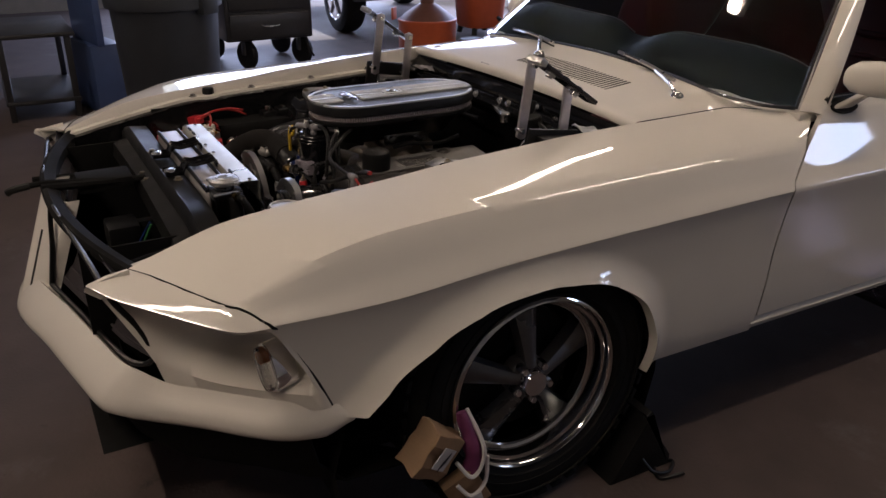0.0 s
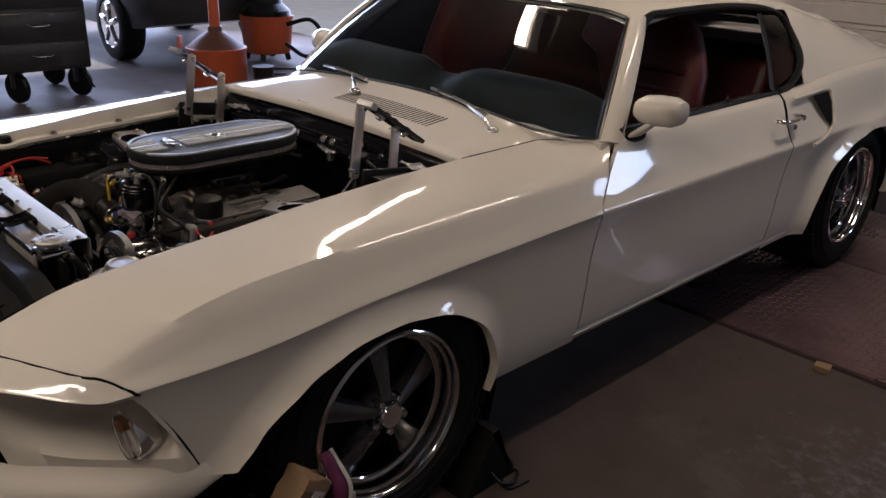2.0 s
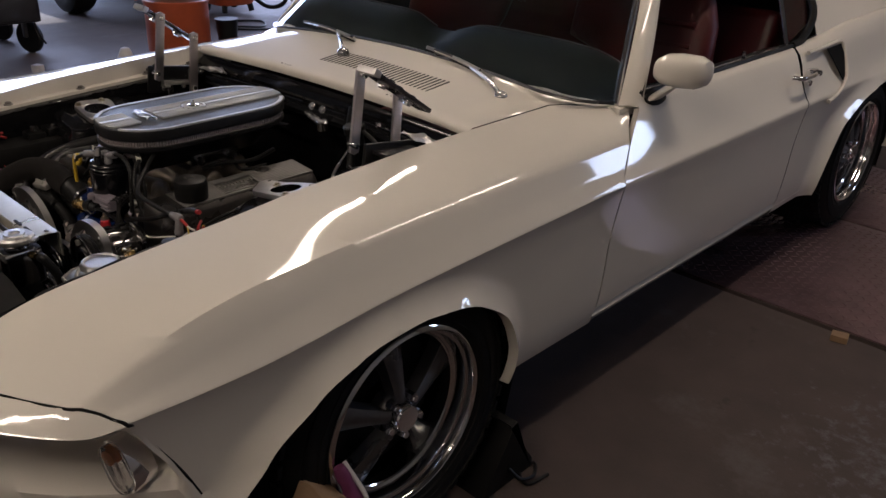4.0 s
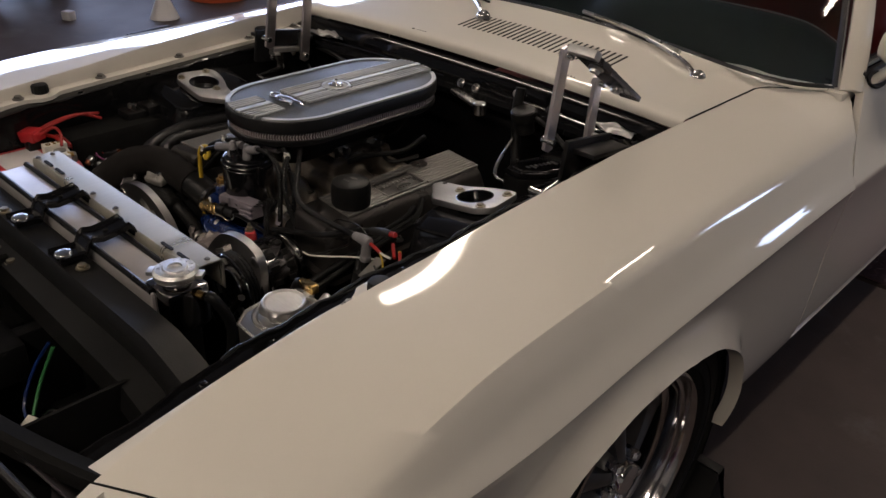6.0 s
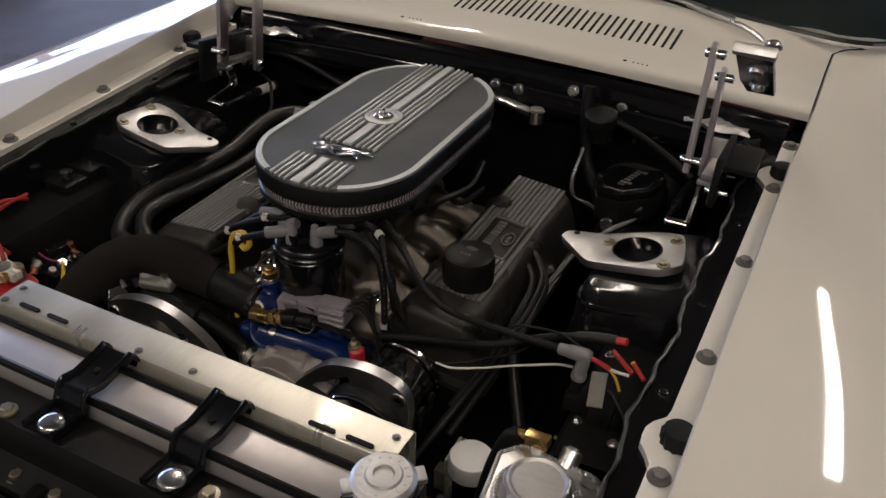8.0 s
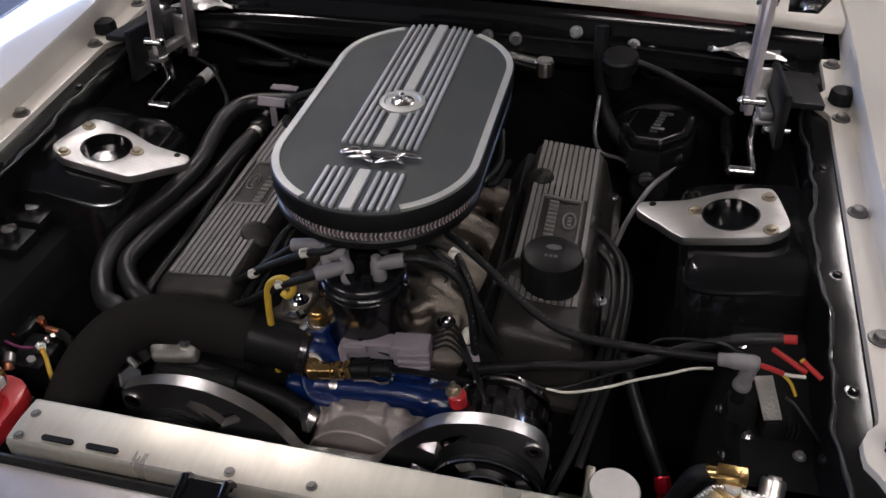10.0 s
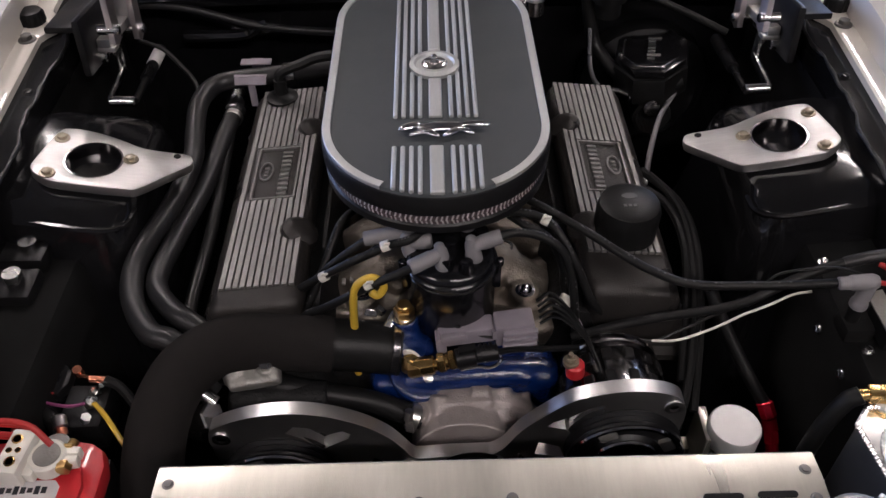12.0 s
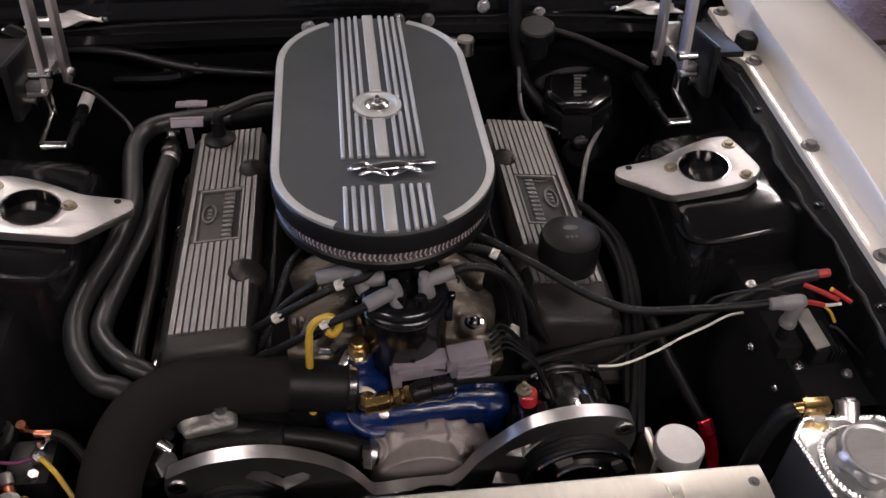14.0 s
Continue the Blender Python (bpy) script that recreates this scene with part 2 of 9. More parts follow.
def thing(name, label, category, group="", kind="", at=(0, 0, 0)):
    ob = new(name)
    ob.location = at
    return tagged(ob, label, category, group, kind)


def single(name, bm, mat, label, category, group="", kind="", angle=38):
    return tagged(part(name, bm, mat, None, "", angle), label, category, group, kind)


def B():
    return bmesh.new()


def axis_matrix(a, b):
    a, b = Vector(a), Vector(b)
    q = (b - a).to_track_quat("Z", "Y")
    return Matrix.Translation(a) @ q.to_matrix().to_4x4()


def box(bm, c, size, bevel=0.004, rot=None, segs=2):
    r = bmesh.ops.create_cube(bm, size=1)
    m = Matrix.Translation(c) @ (rot.to_4x4() if rot else Matrix()) @ Matrix.Diagonal((*size, 1))
    bmesh.ops.transform(bm, matrix=m, verts=r["verts"])
    if bevel:
        es = list({e for v in r["verts"] for e in v.link_edges})
        bmesh.ops.bevel(bm, geom=es, offset=min(bevel, min(size) * 0.45), segments=segs, affect="EDGES", profile=0.6)
    return bm


def turn(rx=0, ry=0, rz=0):
    return Euler([radians(a) for a in (rx, ry, rz)]).to_matrix()


def revolve(bm, profile, a=(0, 0, 0), b=(0, 0, 1), n=28, cap=True):
    """profile: (radius, height) from a towards b."""
    m = axis_matrix(a, b)
    rings = []
    for r, h in profile:
        rings.append([bm.verts.new(m @ Vector((r * math.cos(2 * math.pi * i / n), r * math.sin(2 * math.pi * i / n), h))) for i in range(n)])
    for p, q in zip(rings, rings[1:]):
        for i in range(n):
            bm.faces.new((p[i], p[(i + 1) % n], q[(i + 1) % n], q[i]))
    if cap:
        for ring in (rings[0], rings[-1]):
            try:
                bm.faces.new(ring)
            except ValueError:
                pass
    return bm


def rod(bm, a, b, r, n=14, r2=None, chamfer=0.0):
    L = (Vector(b) - Vector(a)).length
    r2 = r if r2 is None else r2
    c = chamfer
    prof = [(r - c, 0), (r, c), (r2, L - c), (r2 - c, L)] if c else [(r, 0), (r2, L)]
    return revolve(bm, prof, a, b, n)


def smooth_line(pts, per=6):
    pts = [Vector(p) for p in pts]
    if len(pts) < 3:
        return pts
    ext = [2 * pts[0] - pts[1]] + pts + [2 * pts[-1] - pts[-2]]
    out = []
    for i in range(1, len(ext) - 2):
        p0, p1, p2, p3 = ext[i - 1:i + 3]
        for k in range(per):
            t = k / per
            out.append(0.5 * (2 * p1 + (p2 - p0) * t + (2 * p0 - 5 * p1 + 4 * p2 - p3) * t * t + (3 * p1 - p0 - 3 * p2 + p3) * t ** 3))
    out.append(pts[-1])
    return out


def tube(bm, pts, r, n=10, per=6, radii=None, smooth=True):
    line = smooth_line(pts, per) if smooth else [Vector(p) for p in pts]
    rings, side = [], None
    for i, p in enumerate(line):
        d = (line[min(i + 1, len(line) - 1)] - line[max(i - 1, 0)]).normalized()
        if side is None:
            side = d.orthogonal().normalized()
        side = (side - d * side.dot(d)).normalized()
        up = d.cross(side)
        rad = radii(i / (len(line) - 1)) if radii else r
        rings.append([bm.verts.new(p + rad * (math.cos(2 * math.pi * k / n) * side + math.sin(2 * math.pi * k / n) * up)) for k in range(n)])
    for p, q in zip(rings, rings[1:]):
        for i in range(n):
            bm.faces.new((p[i], p[(i + 1) % n], q[(i + 1) % n], q[i]))
    bm.faces.new(rings[0])
    bm.faces.new(rings[-1])
    return bm


def grid(bm, rows, close=False):
    vs = [[bm.verts.new(p) for p in row] for row in rows]
    for a, b in zip(vs, vs[1:]):
        m = len(a)
        for i in range(m if close else m - 1):
            bm.faces.new((a[i], a[(i + 1) % m], b[(i + 1) % m], b[i]))
    return vs


def slab(bm, outline, z0, z1, m=None, holes=(), bevel=0.0):
    """An extruded outline (x, y), with round holes (x, y, r), in the frame m."""
    m = m or Matrix()
    t = B()
    loops = [[t.verts.new((x, y, 0)) for x, y in outline]]
    for hx, hy, hr in holes:
        loops.append([t.verts.new((hx + hr * math.cos(-a * math.pi / 14), hy + hr * math.sin(-a * math.pi / 14), 0)) for a in range(28)])
    es = []
    for l in loops:
        es += [t.edges.new((l[i], l[(i + 1) % len(l)])) for i in range(len(l))]
    if holes:
        bmesh.ops.triangle_fill(t, edges=es, use_beauty=True)
    else:
        t.faces.new(loops[0])
    bmesh.ops.recalc_face_normals(t, faces=t.faces)
    faces = list(t.faces)
    ret = bmesh.ops.extrude_face_region(t, geom=faces)
    up = [v for v in ret["geom"] if isinstance(v, bmesh.types.BMVert)]
    for v in t.verts:
        v.co.z = z0
    for v in up:
        v.co.z = z1
    bmesh.ops.recalc_face_normals(t, faces=t.faces)
    if bevel:
        rim = [e for e in t.edges if len(e.link_faces) == 2 and e.calc_face_angle(0) > radians(50) and abs(e.verts[0].co.z - e.verts[1].co.z) < 1e-6]
        bmesh.ops.bevel(t, geom=rim, offset=bevel, segments=2, affect="EDGES", profile=0.6)
    base = {v: bm.verts.new(m @ v.co) for v in t.verts}
    for f in t.faces:
        bm.faces.new([base[v] for v in f.verts])
    t.free()
    return bm


def bolts(at_list, mat, parent, up=(0, 0, 1), r=0.008, h=0.007, washer=True, name="bolt"):
    for p in at_list:
        part(name, bolt(B(), p, up, r, h, washer), mat, parent)


def bolt(bm, at, up=(0, 0, 1), r=0.008, h=0.007, washer=True):
    at, up = Vector(at), Vector(up).normalized()
    if washer:
        revolve(bm, [(r * 1.55, 0), (r * 1.5, h * 0.25), (r * 0.9, h * 0.3)], at, at + up, 14)
    revolve(bm, [(r, h * 0.2), (r, h * 0.9), (r * 0.85, h)], at, at + up, 6)
    return bm


def lerp_table(table, v):
    if v <= table[0][0]:
        return table[0][1]
    for (a, x), (b, y) in zip(table, table[1:]):
        if v <= b:
            t = (v - a) / (b - a)
            t = t * t * (3 - 2 * t) * 0.5 + t * 0.5
            return x + (y - x) * t
    return table[-1][1]


def curve_table(table, v):
    """Like lerp_table, along a smooth curve through the entries."""
    if v <= table[0][0]:
        return table[0][1]
    if v >= table[-1][0]:
        return table[-1][1]
    slopes = []
    for i in range(len(table)):
        (a, x), (b, y) = table[max(0, i - 1)], table[min(len(table) - 1, i + 1)]
        slopes.append((y - x) / (b - a))
    for (a, x), (b, y), ma, mb in zip(table, table[1:], slopes, slopes[1:]):
        if v <= b:
            h, t = b - a, (v - a) / (b - a)
            return (2 * t ** 3 - 3 * t * t + 1) * x + (t ** 3 - 2 * t * t + t) * h * ma + (3 * t * t - 2 * t ** 3) * y + (t ** 3 - t * t) * h * mb


def fused(bm, voxel, rounds=4):
    # joins overlapping lumps into one rounded casting
    me = bpy.data.meshes.new("casting")
    bm.to_mesh(me)
    bm.free()
    ob = bpy.data.objects.new("casting", me)
    bpy.context.scene.collection.objects.link(ob)
    md = ob.modifiers.new("join", "REMESH")
    md.mode = "VOXEL"
    md.voxel_size = voxel
    sm = ob.modifiers.new("round", "SMOOTH")
    sm.iterations = rounds
    sm.factor = 0.5
    dg = bpy.context.evaluated_depsgraph_get()
    out = bpy.data.meshes.new_from_object(ob.evaluated_get(dg))
    nb = bmesh.new()
    nb.from_mesh(out)
    bpy.data.objects.remove(ob)
    bpy.data.meshes.remove(me)
    bpy.data.meshes.remove(out)
    return nb


def standing():
    return {o for o in bpy.data.objects if o.parent is None}


def settle(before, dx, dy, dz):
    """Move every thing built since the given moment."""
    for o in standing() - before:
        o.location += Vector((dx, dy, dz))


def mirrored(bm):
    bmesh.ops.scale(bm, vec=(-1, 1, 1), verts=bm.verts)
    bmesh.ops.reverse_faces(bm, faces=bm.faces)
    return bm

# ---- the garage ----
bm = B()
grid(bm, [[(x, y, 0) for x in (-60, -9.5, -3, 0.3, 3, 60)] for y in (-60, -4, 0, 1.732)])
grid(bm, [[(x, y, 0) for x in (-60, -9.5, -3, 0.3, 3, 60)] for y in (1.758, 4.8, 12, 60)])
grid(bm, [[(x, y, 0) for x in (-60, -9.5, -3, 0.3)] for y in (1.732, 1.758)])
grid(bm, [[(x, y, z) for x in (0.3, 3, 60)] for y, z in ((1.732, 0), (1.734, -0.022), (1.756, -0.022), (1.758, 0))])
floor = single("floor", bm, FLOOR, "dark brown worn concrete garage floor with pale stains", "floor", kind="structure")


bm = B()
box(bm, (-20, 25, 0.002), (80, 39.8, 0.006), 0)
single("pavement", bm, PAVING, "pale concrete yard in daylight outside", "pavement", kind="structure")
bm = B()
box(bm, (-4.34, 4.86, 1.36), (0.16, 0.16, 2.72), 0.008)
single("trim", bm, TIMBER, "brown timber post of the open bay", "post", kind="structure")


def wall(name, x0, x1, y0, y1, z0, z1, label):
    bm = B()
    box(bm, ((x0 + x1) / 2, (y0 + y1) / 2, (z0 + z1) / 2), (x1 - x0, y1 - y0, z1 - z0), 0)
    return single(name, bm, WALL, label, "wall", kind="structure")


wall("wall_east", 6.0, 6.2, -5.0, 5.0, 0, 3.3, "plain painted block wall")
wall("wall_south", -9.5, 6.0, -5.2, -5.0, 0, 3.3, "plain painted block wall")
wall("wall_north", 1.6, 3.1, 4.8, 5.0, 0, 3.3, "painted block wall beside the shutter")
wall("wall_north_side", 3.7, 6.0, 4.8, 5.0, 0, 3.3, "painted block wall beside the window")
wall("wall_north_low", 3.1, 3.7, 4.8, 5.0, 0, 1.5, "painted block wall under the window")
wall("wall_north_high", 3.1, 3.7, 4.8, 5.0, 2.6, 3.3, "painted block wall over the window")
wall("wall_north_lintel", -9.5, 1.6, 4.8, 5.0, 2.7, 3.3, "painted block wall over the shutter")
wall("wall_west", -9.7, -9.5, -5.0, 0.6, 0, 3.3, "plain painted block wall")
wall("wall_west_high", -9.7, -9.5, 0.6, 4.8, 2.9, 3.3, "painted block wall over the open doorway")
bm = B()
box(bm, (-1.75, 0, 3.36), (15.9, 10.4, 0.12), 0)
for k in range(12):
    box(bm, (-9 + k * 1.33, 0, 3.27), (0.06, 9.9, 0.07), 0.004)
single("ceiling", bm, CEIL, "dull ceiling boards with battens", "ceiling", kind="structure")

# sectional shutter across the back
door = thing("door_1", "closed beige ribbed roller shutter across the back wall", "shutter", kind="structure", at=(-4, 4.78, 0))
rib = B()
prof = [(0, 0), (0.004, 0.006), (0.03, 0.006), (0.04, 0.022), (0.13, 0.022), (0.14, 0.006), (0.168, 0.006), (0.17, 0)]
grid(rib, [[(x, -d, h) for h, d in prof] for x in (-4.25, -3, -1.5, 0, 1.58)])
finish(rib)
rib_mesh = bpy.data.meshes.new("slat")
rib.to_mesh(rib_mesh)
rib.free()
rib_mesh.materials.append(SLAT)
for k in range(16):
    o = new("slat", rib_mesh)
    o.parent, o.matrix_parent_inverse = door, Matrix.Translation((4, -4.78, 0))
    o.location = (0, 4.78, 0.01 + k * 0.172)
bm = B()
box(bm, (-1.34, 4.80, 1.36), (5.84, 0.02, 2.72), 0)
part("backing", bm, DARKTRIM, door)

win = thing("window_1", "bright daylight window with a glazing bar in the back wall", "window", kind="structure", at=(3.4, 4.8, 1.5))
bm = B()
for c, s in (((3.4, 4.8, 1.53), (0.6, 0.08, 0.05)), ((3.4, 4.8, 2.57), (0.6, 0.08, 0.05)), ((3.125, 4.8, 2.05), (0.05, 0.08, 1.1)), ((3.675, 4.8, 2.05), (0.05, 0.08, 1.1)), ((3.4, 4.8, 2.02), (0.5, 0.05, 0.12))):
    box(bm, c, s, 0.005)
part("window_frame", bm, ENAMEL, win)

# fluorescent battens; the two at negative y are unseen, added as fill light
for tx, ty, ln, cross in ((-1.25, 1.75, 1.3, 0), (1.42, 2.1, 1.3, 0), (1.15, -2.3, 2.4, 1), (-2.6, -2.2, 1.5, 1)):
    lampthing = thing("unseen_ceiling_lamp", "lit fluorescent batten hung from the ceiling out of view", "lamp", "ceiling lamps", at=(tx, ty, 3.24))
    dx, dy = (1, 0) if cross else (0, 1)
    bm = B()
    box(bm, (tx, ty, 3.17), (0.13 + dx * (ln - 0.07), 0.13 + dy * (ln - 0.07), 0.13), 0.01)
    part("housing", bm, ENAMEL, lampthing)
    for h in (-0.4, 0.4):
        bm = B()
        rod(bm, (tx + dx * h * ln, ty + dy * h * ln, 3.23), (tx + dx * h * ln, ty + dy * h * ln, 3.305), 0.012, 8)
        part("hanger", bm, STEEL, lampthing)
    bm = B()
    rod(bm, (tx - dx * ln / 2, ty - dy * ln / 2, 3.066), (tx + dx * ln / 2, ty + dy * ln / 2, 3.066), 0.048, 16)
    part("tube", bm, TUBE, lampthing)

# steel pit covers let into the floor
lozenge = B()
revolve(lozenge, [(0.0165, 0), (0.010, 0.0022)], n=8)
lz = [(v.co.x, v.co.y * 0.32, v.co.z) for v in lozenge.verts]
lf = [[v.index for v in f.verts] for f in lozenge.faces]
lozenge.verts.index_update()
lf = [[v.index for v in f.verts] for f in lozenge.faces]
lozenge.free()


def tread(x0, x1, y0, y1, z):
    bm = B()
    step = 0.034
    nx, ny = int((x1 - x0) / step), int((y1 - y0) / step)
    for i in range(nx):
        for j in range(ny):
            a = 0.785 if (i + j) % 2 else -0.785
            ca, sa = math.cos(a), math.sin(a)
            cx, cy = x0 + (i + 0.5) * step, y0 + (j + 0.5) * step
            vs = [bm.verts.new((cx + x * ca - y * sa, cy + x * sa + y * ca, z + h)) for x, y, h in lz]
            for f in lf:
                bm.faces.new([vs[k] for k in f])
    return bm


for x0, x1, y0, y1 in ((0.45, 1.52, 1.765, 2.79), (1.535, 2.6, 1.765, 2.79), (0.45, 1.52, 2.81, 3.7)):
    pl = thing("pit_cover", "rusty reddish diamond tread steel pit cover", "floor plate", "pit covers", at=((x0 + x1) / 2, (y0 + y1) / 2, 0))
    bm = B()
    box(bm, ((x0 + x1) / 2, (y0 + y1) / 2, 0.002), (x1 - x0, y1 - y0, 0.008), 0.002)
    part("plate", bm, PLATE, pl)
    tr = part("tread", tread(x0 + 0.01, x1 - 0.01, y0 + 0.01, y1 - 0.01, 0.006), PLATE, pl, keep=True)
    tr["kind"] = "stuff"
    for bx in (x0 + 0.06, x1 - 0.06):
        for by in (y0 + 0.22, y1 - 0.2):
            bm = B()
            revolve(bm, [(0.013, 0.006), (0.011, 0.012)], (bx, by, 0), (bx, by, 1), 12)
            part("stud", bm, STEEL, pl)

# ---- the car body ----
car = thing("car", "cream white vintage fastback coupe with its bonnet taken off", "car", at=(0, 1.4, 0))

ZS = [(-0.78, 0.712), (-0.70, 0.725), (-0.62, 0.749), (-0.5, 0.777), (-0.35, 0.797), (0.0, 0.808), (0.9, 0.815)]
XS = [(-0.78, 0.815), (-0.62, 0.845), (-0.4, 0.845), (0.0, 0.84), (0.9, 0.845)]
XC = [(-0.70, 0.880), (-0.64, 0.889), (-0.45, 0.901), (-0.25, 0.906), (3.0, 0.906), (3.4, 0.88), (3.8, 0.80)]
XI = [(-0.95, 0.592), (-0.45, 0.603), (-0.25, 0.607), (0.0, 0.614), (0.20, 0.619), (0.32, 0.626), (0.45, 0.631), (0.60, 0.634), (0.745, 0.638), (0.77, 0.652), (0.80, 0.692), (0.87, 0.755), (0.92, 0.778)]
ZI = [(-0.95, 0.692), (-0.84, 0.731), (-0.76, 0.752), (-0.645, 0.780), (-0.52, 0.796), (-0.395, 0.808), (-0.25, 0.820), (-0.1, 0.836), (0.0, 0.843), (0.1, 0.850), (0.2, 0.857), (0.4, 0.866), (0.5, 0.868), (0.9, 0.876)]
SIDE = [(0.28, 0.855), (0.305, 0.872), (0.36, 0.884), (0.45, 0.889), (0.56, 0.891), (0.64, 0.896), (0.683, 0.902), (0.695, 0.906)]
ZC = 0.695


def ease(a, b, v):
    t = min(1, max(0, (v - a) / (b - a)))
    return t * t * (3 - 2 * t)


def flange(y):
    droop = 0.021 * (max(0, -0.45 - y) / 0.19) ** 1.3
    return 0.604 + 0.031 * y, 0.798 + 0.045 * y - droop


def top_rows(y):
    """Fender section from the bonnet gutter out to the crease line."""
    xi, zi, xs, zs, xc = (lerp_table(XI, y), *(curve_table(t, y) for t in (ZI, XS, ZS, XC)))
    xb, zb = flange(y)
    xf, zf = xb + 0.012, min(zb, zi - 0.008)
    if y > 0.40:
        k = min(1, (y - 0.40) / 0.05)
        xf, zf = xf + (xi - 0.004 - xf) * k, zf + (zi - 0.03 - zf) * k
    sx = xs - xi
    return [(xf, zf), (xf + 0.25 * (xi - xf), zf + 0.30 * (zi - zf)), (xi, zi - 0.10 * (zi - zf)), (xi + 0.0025, zi),
            (xi + 0.30 * sx, zi + (zs - zi) * 0.14), (xi + 0.58 * sx, zi + (zs - zi) * 0.38), (xi + 0.82 * sx, zi + (zs - zi) * 0.70),
            (xs, zs), (xs + 0.012, zs - 0.016 * (0.35 + 0.65 * ease(-0.74, -0.45, y))), (xs + 0.45 * (xc - xs), zs + 0.52 * (ZC - zs)), (xs + 0.72 * (xc - xs), zs + 0.78 * (ZC - zs)), (xc - 0.003, ZC + 0.006), (xc, ZC)]


def side_x(z, y):
    return curve_table(SIDE, z) - (0.906 - curve_table(XC, y))


ARCH_F = [(-25, 0.30), (0, 0.318), (19, 0.345), (37, 0.352), (56, 0.338), (80, 0.322), (100, 0.327), (120, 0.348), (138, 0.379), (156, 0.430), (169, 0.478), (180, 0.52), (200, 0.60)]
ARCH_R = [(-25, 0.36), (0, 0.36), (90, 0.352), (115, 0.37), (135, 0.42), (155, 0.50), (180, 0.56), (200, 0.6)]


CREASE = [(-0.75, -0.024), (-0.40, -0.022), (-0.10, 0.000), (0.40, 0.014), (0.75, 0.020), (3.8, 0.020)]


def crease_lift(y, z):
    """How far the side skin rides up with the crease, which climbs gently from the lamps to the door."""
    w = ease(0.30, ZC, z) if z < ZC else 1 - ease(ZC, ZC + 0.095, z)
    return w * curve_table(CREASE, y)


def lift_crease(bm):
    for v in bm.verts:
        v.co.z += crease_lift(v.co.y, v.co.z)


def cut_arch(bm, cy, cz, table, flare=0.036):
    """Open the wheel arch in a side panel, round its edge, roll the lip out and fold it in."""
    def polar(v):
        dy, dz = v.co.y - cy, v.co.z - cz
        a = math.degrees(math.atan2(dz, dy))
        if a < -90:
            a += 360
        return math.hypot(dy, dz), lerp_table(table, a), dy, dz
    inside = {v for v in bm.verts if polar(v)[0] < polar(v)[1]}
    bmesh.ops.delete(bm, geom=[f for f in bm.faces if all(v in inside for v in f.verts)], context="FACES")
    rim = [v for v in bm.verts if v in inside and v.link_faces]
    for v in rim:
        r, R, dy, dz = polar(v)
        v.co.y, v.co.z = cy + dy * R / r, cz + dz * R / r
    for v in bm.verts:
        r, R, dy, dz = polar(v)
        if v.link_faces and r < R + 0.068:
            k = max(0, 1 - (r - R) / 0.068)
            v.co.x += flare * k ** 1.7
    rimset = set(rim)
    edges = [e for e in bm.edges if len(e.link_faces) == 1 and all(v in rimset for v in e.verts)]
    ret = bmesh.ops.extrude_edge_only(bm, edges=edges)
    for v in ret["geom"]:
        if isinstance(v, bmesh.types.BMVert):
            v.co.x -= 0.03
            v.co.z -= 0.004


def gap_front(z):
    return lerp_table([(0.30, -0.46), (0.40, -0.49), (0.47, -0.53), (0.54, -0.56), (0.62, -0.60), (0.695, -0.64), (0.735, -0.70), (0.765, -0.775), (0.80, -0.86)], z)


def gap_door(z):
    return lerp_table([(0.28, 0.694), (0.50, 0.712), (0.695, 0.738), (0.80, 0.82), (0.875, 0.905)], z)


BUFFERS = (-0.380, 0.262)
TOPSTART = [-0.846, -0.845, -0.843, -0.840, -0.810, -0.777, -0.740, -0.703, -0.684, -0.665, -0.650, -0.640, -0.634]


def fender():
    bm = B()
    n = 96
    cols = [[] for _ in range(n + 1)]
    for j in range(13):
        y0 = TOPSTART[j]
        for i in range(n + 1):
            s = i / n
            yend = gap_door(top_rows(0.8)[j][1]) if j > 3 else 0.905
            y = y0 + (yend - y0) * s
            x, z = top_rows(y)[j]
            cols[i].append((x, y, z))
    zs = [ZC - 0.010 - k * (ZC - 0.010 - 0.305) / 36 for k in range(37)]
    for z in zs:
        for i in range(n + 1):
            y = gap_front(z) + (gap_door(z) - gap_front(z)) * i / n
            cols[i].append((side_x(z, y), y, z))
    grid(bm, cols)
    lift_crease(bm)
    cut_arch(bm, -0.02, 0.30, ARCH_F)
    bmesh.ops.delete(bm, geom=[f for f in bm.faces if f.calc_center_median().y < -0.3 and f.calc_center_median().z < 0.428], context="FACES")
    # bonnet gutter flange
    rows = []
    for i in range(101):
        y = -0.84 + 1.235 * i / 100
        xb, zb = flange(y)
        w = xb - 0.017 - sum(0.019 * math.exp(-((y - yb) / 0.028) ** 4) for yb in BUFFERS)
        xf, zf = top_rows(y)[0]
        rows.append([(w - 0.0005, y, zf - 0.010), (w, y, zf - 0.001), (w + 0.002, y, zf), (xf, y, zf)])
    grid(bm, rows)
    for e in bm.edges:
        if all(abs(v.co.x - top_rows(v.co.y)[0][0]) < 2e-4 and v.co.z > 0.6 for v in e.verts):
            e.smooth = False
    return bm


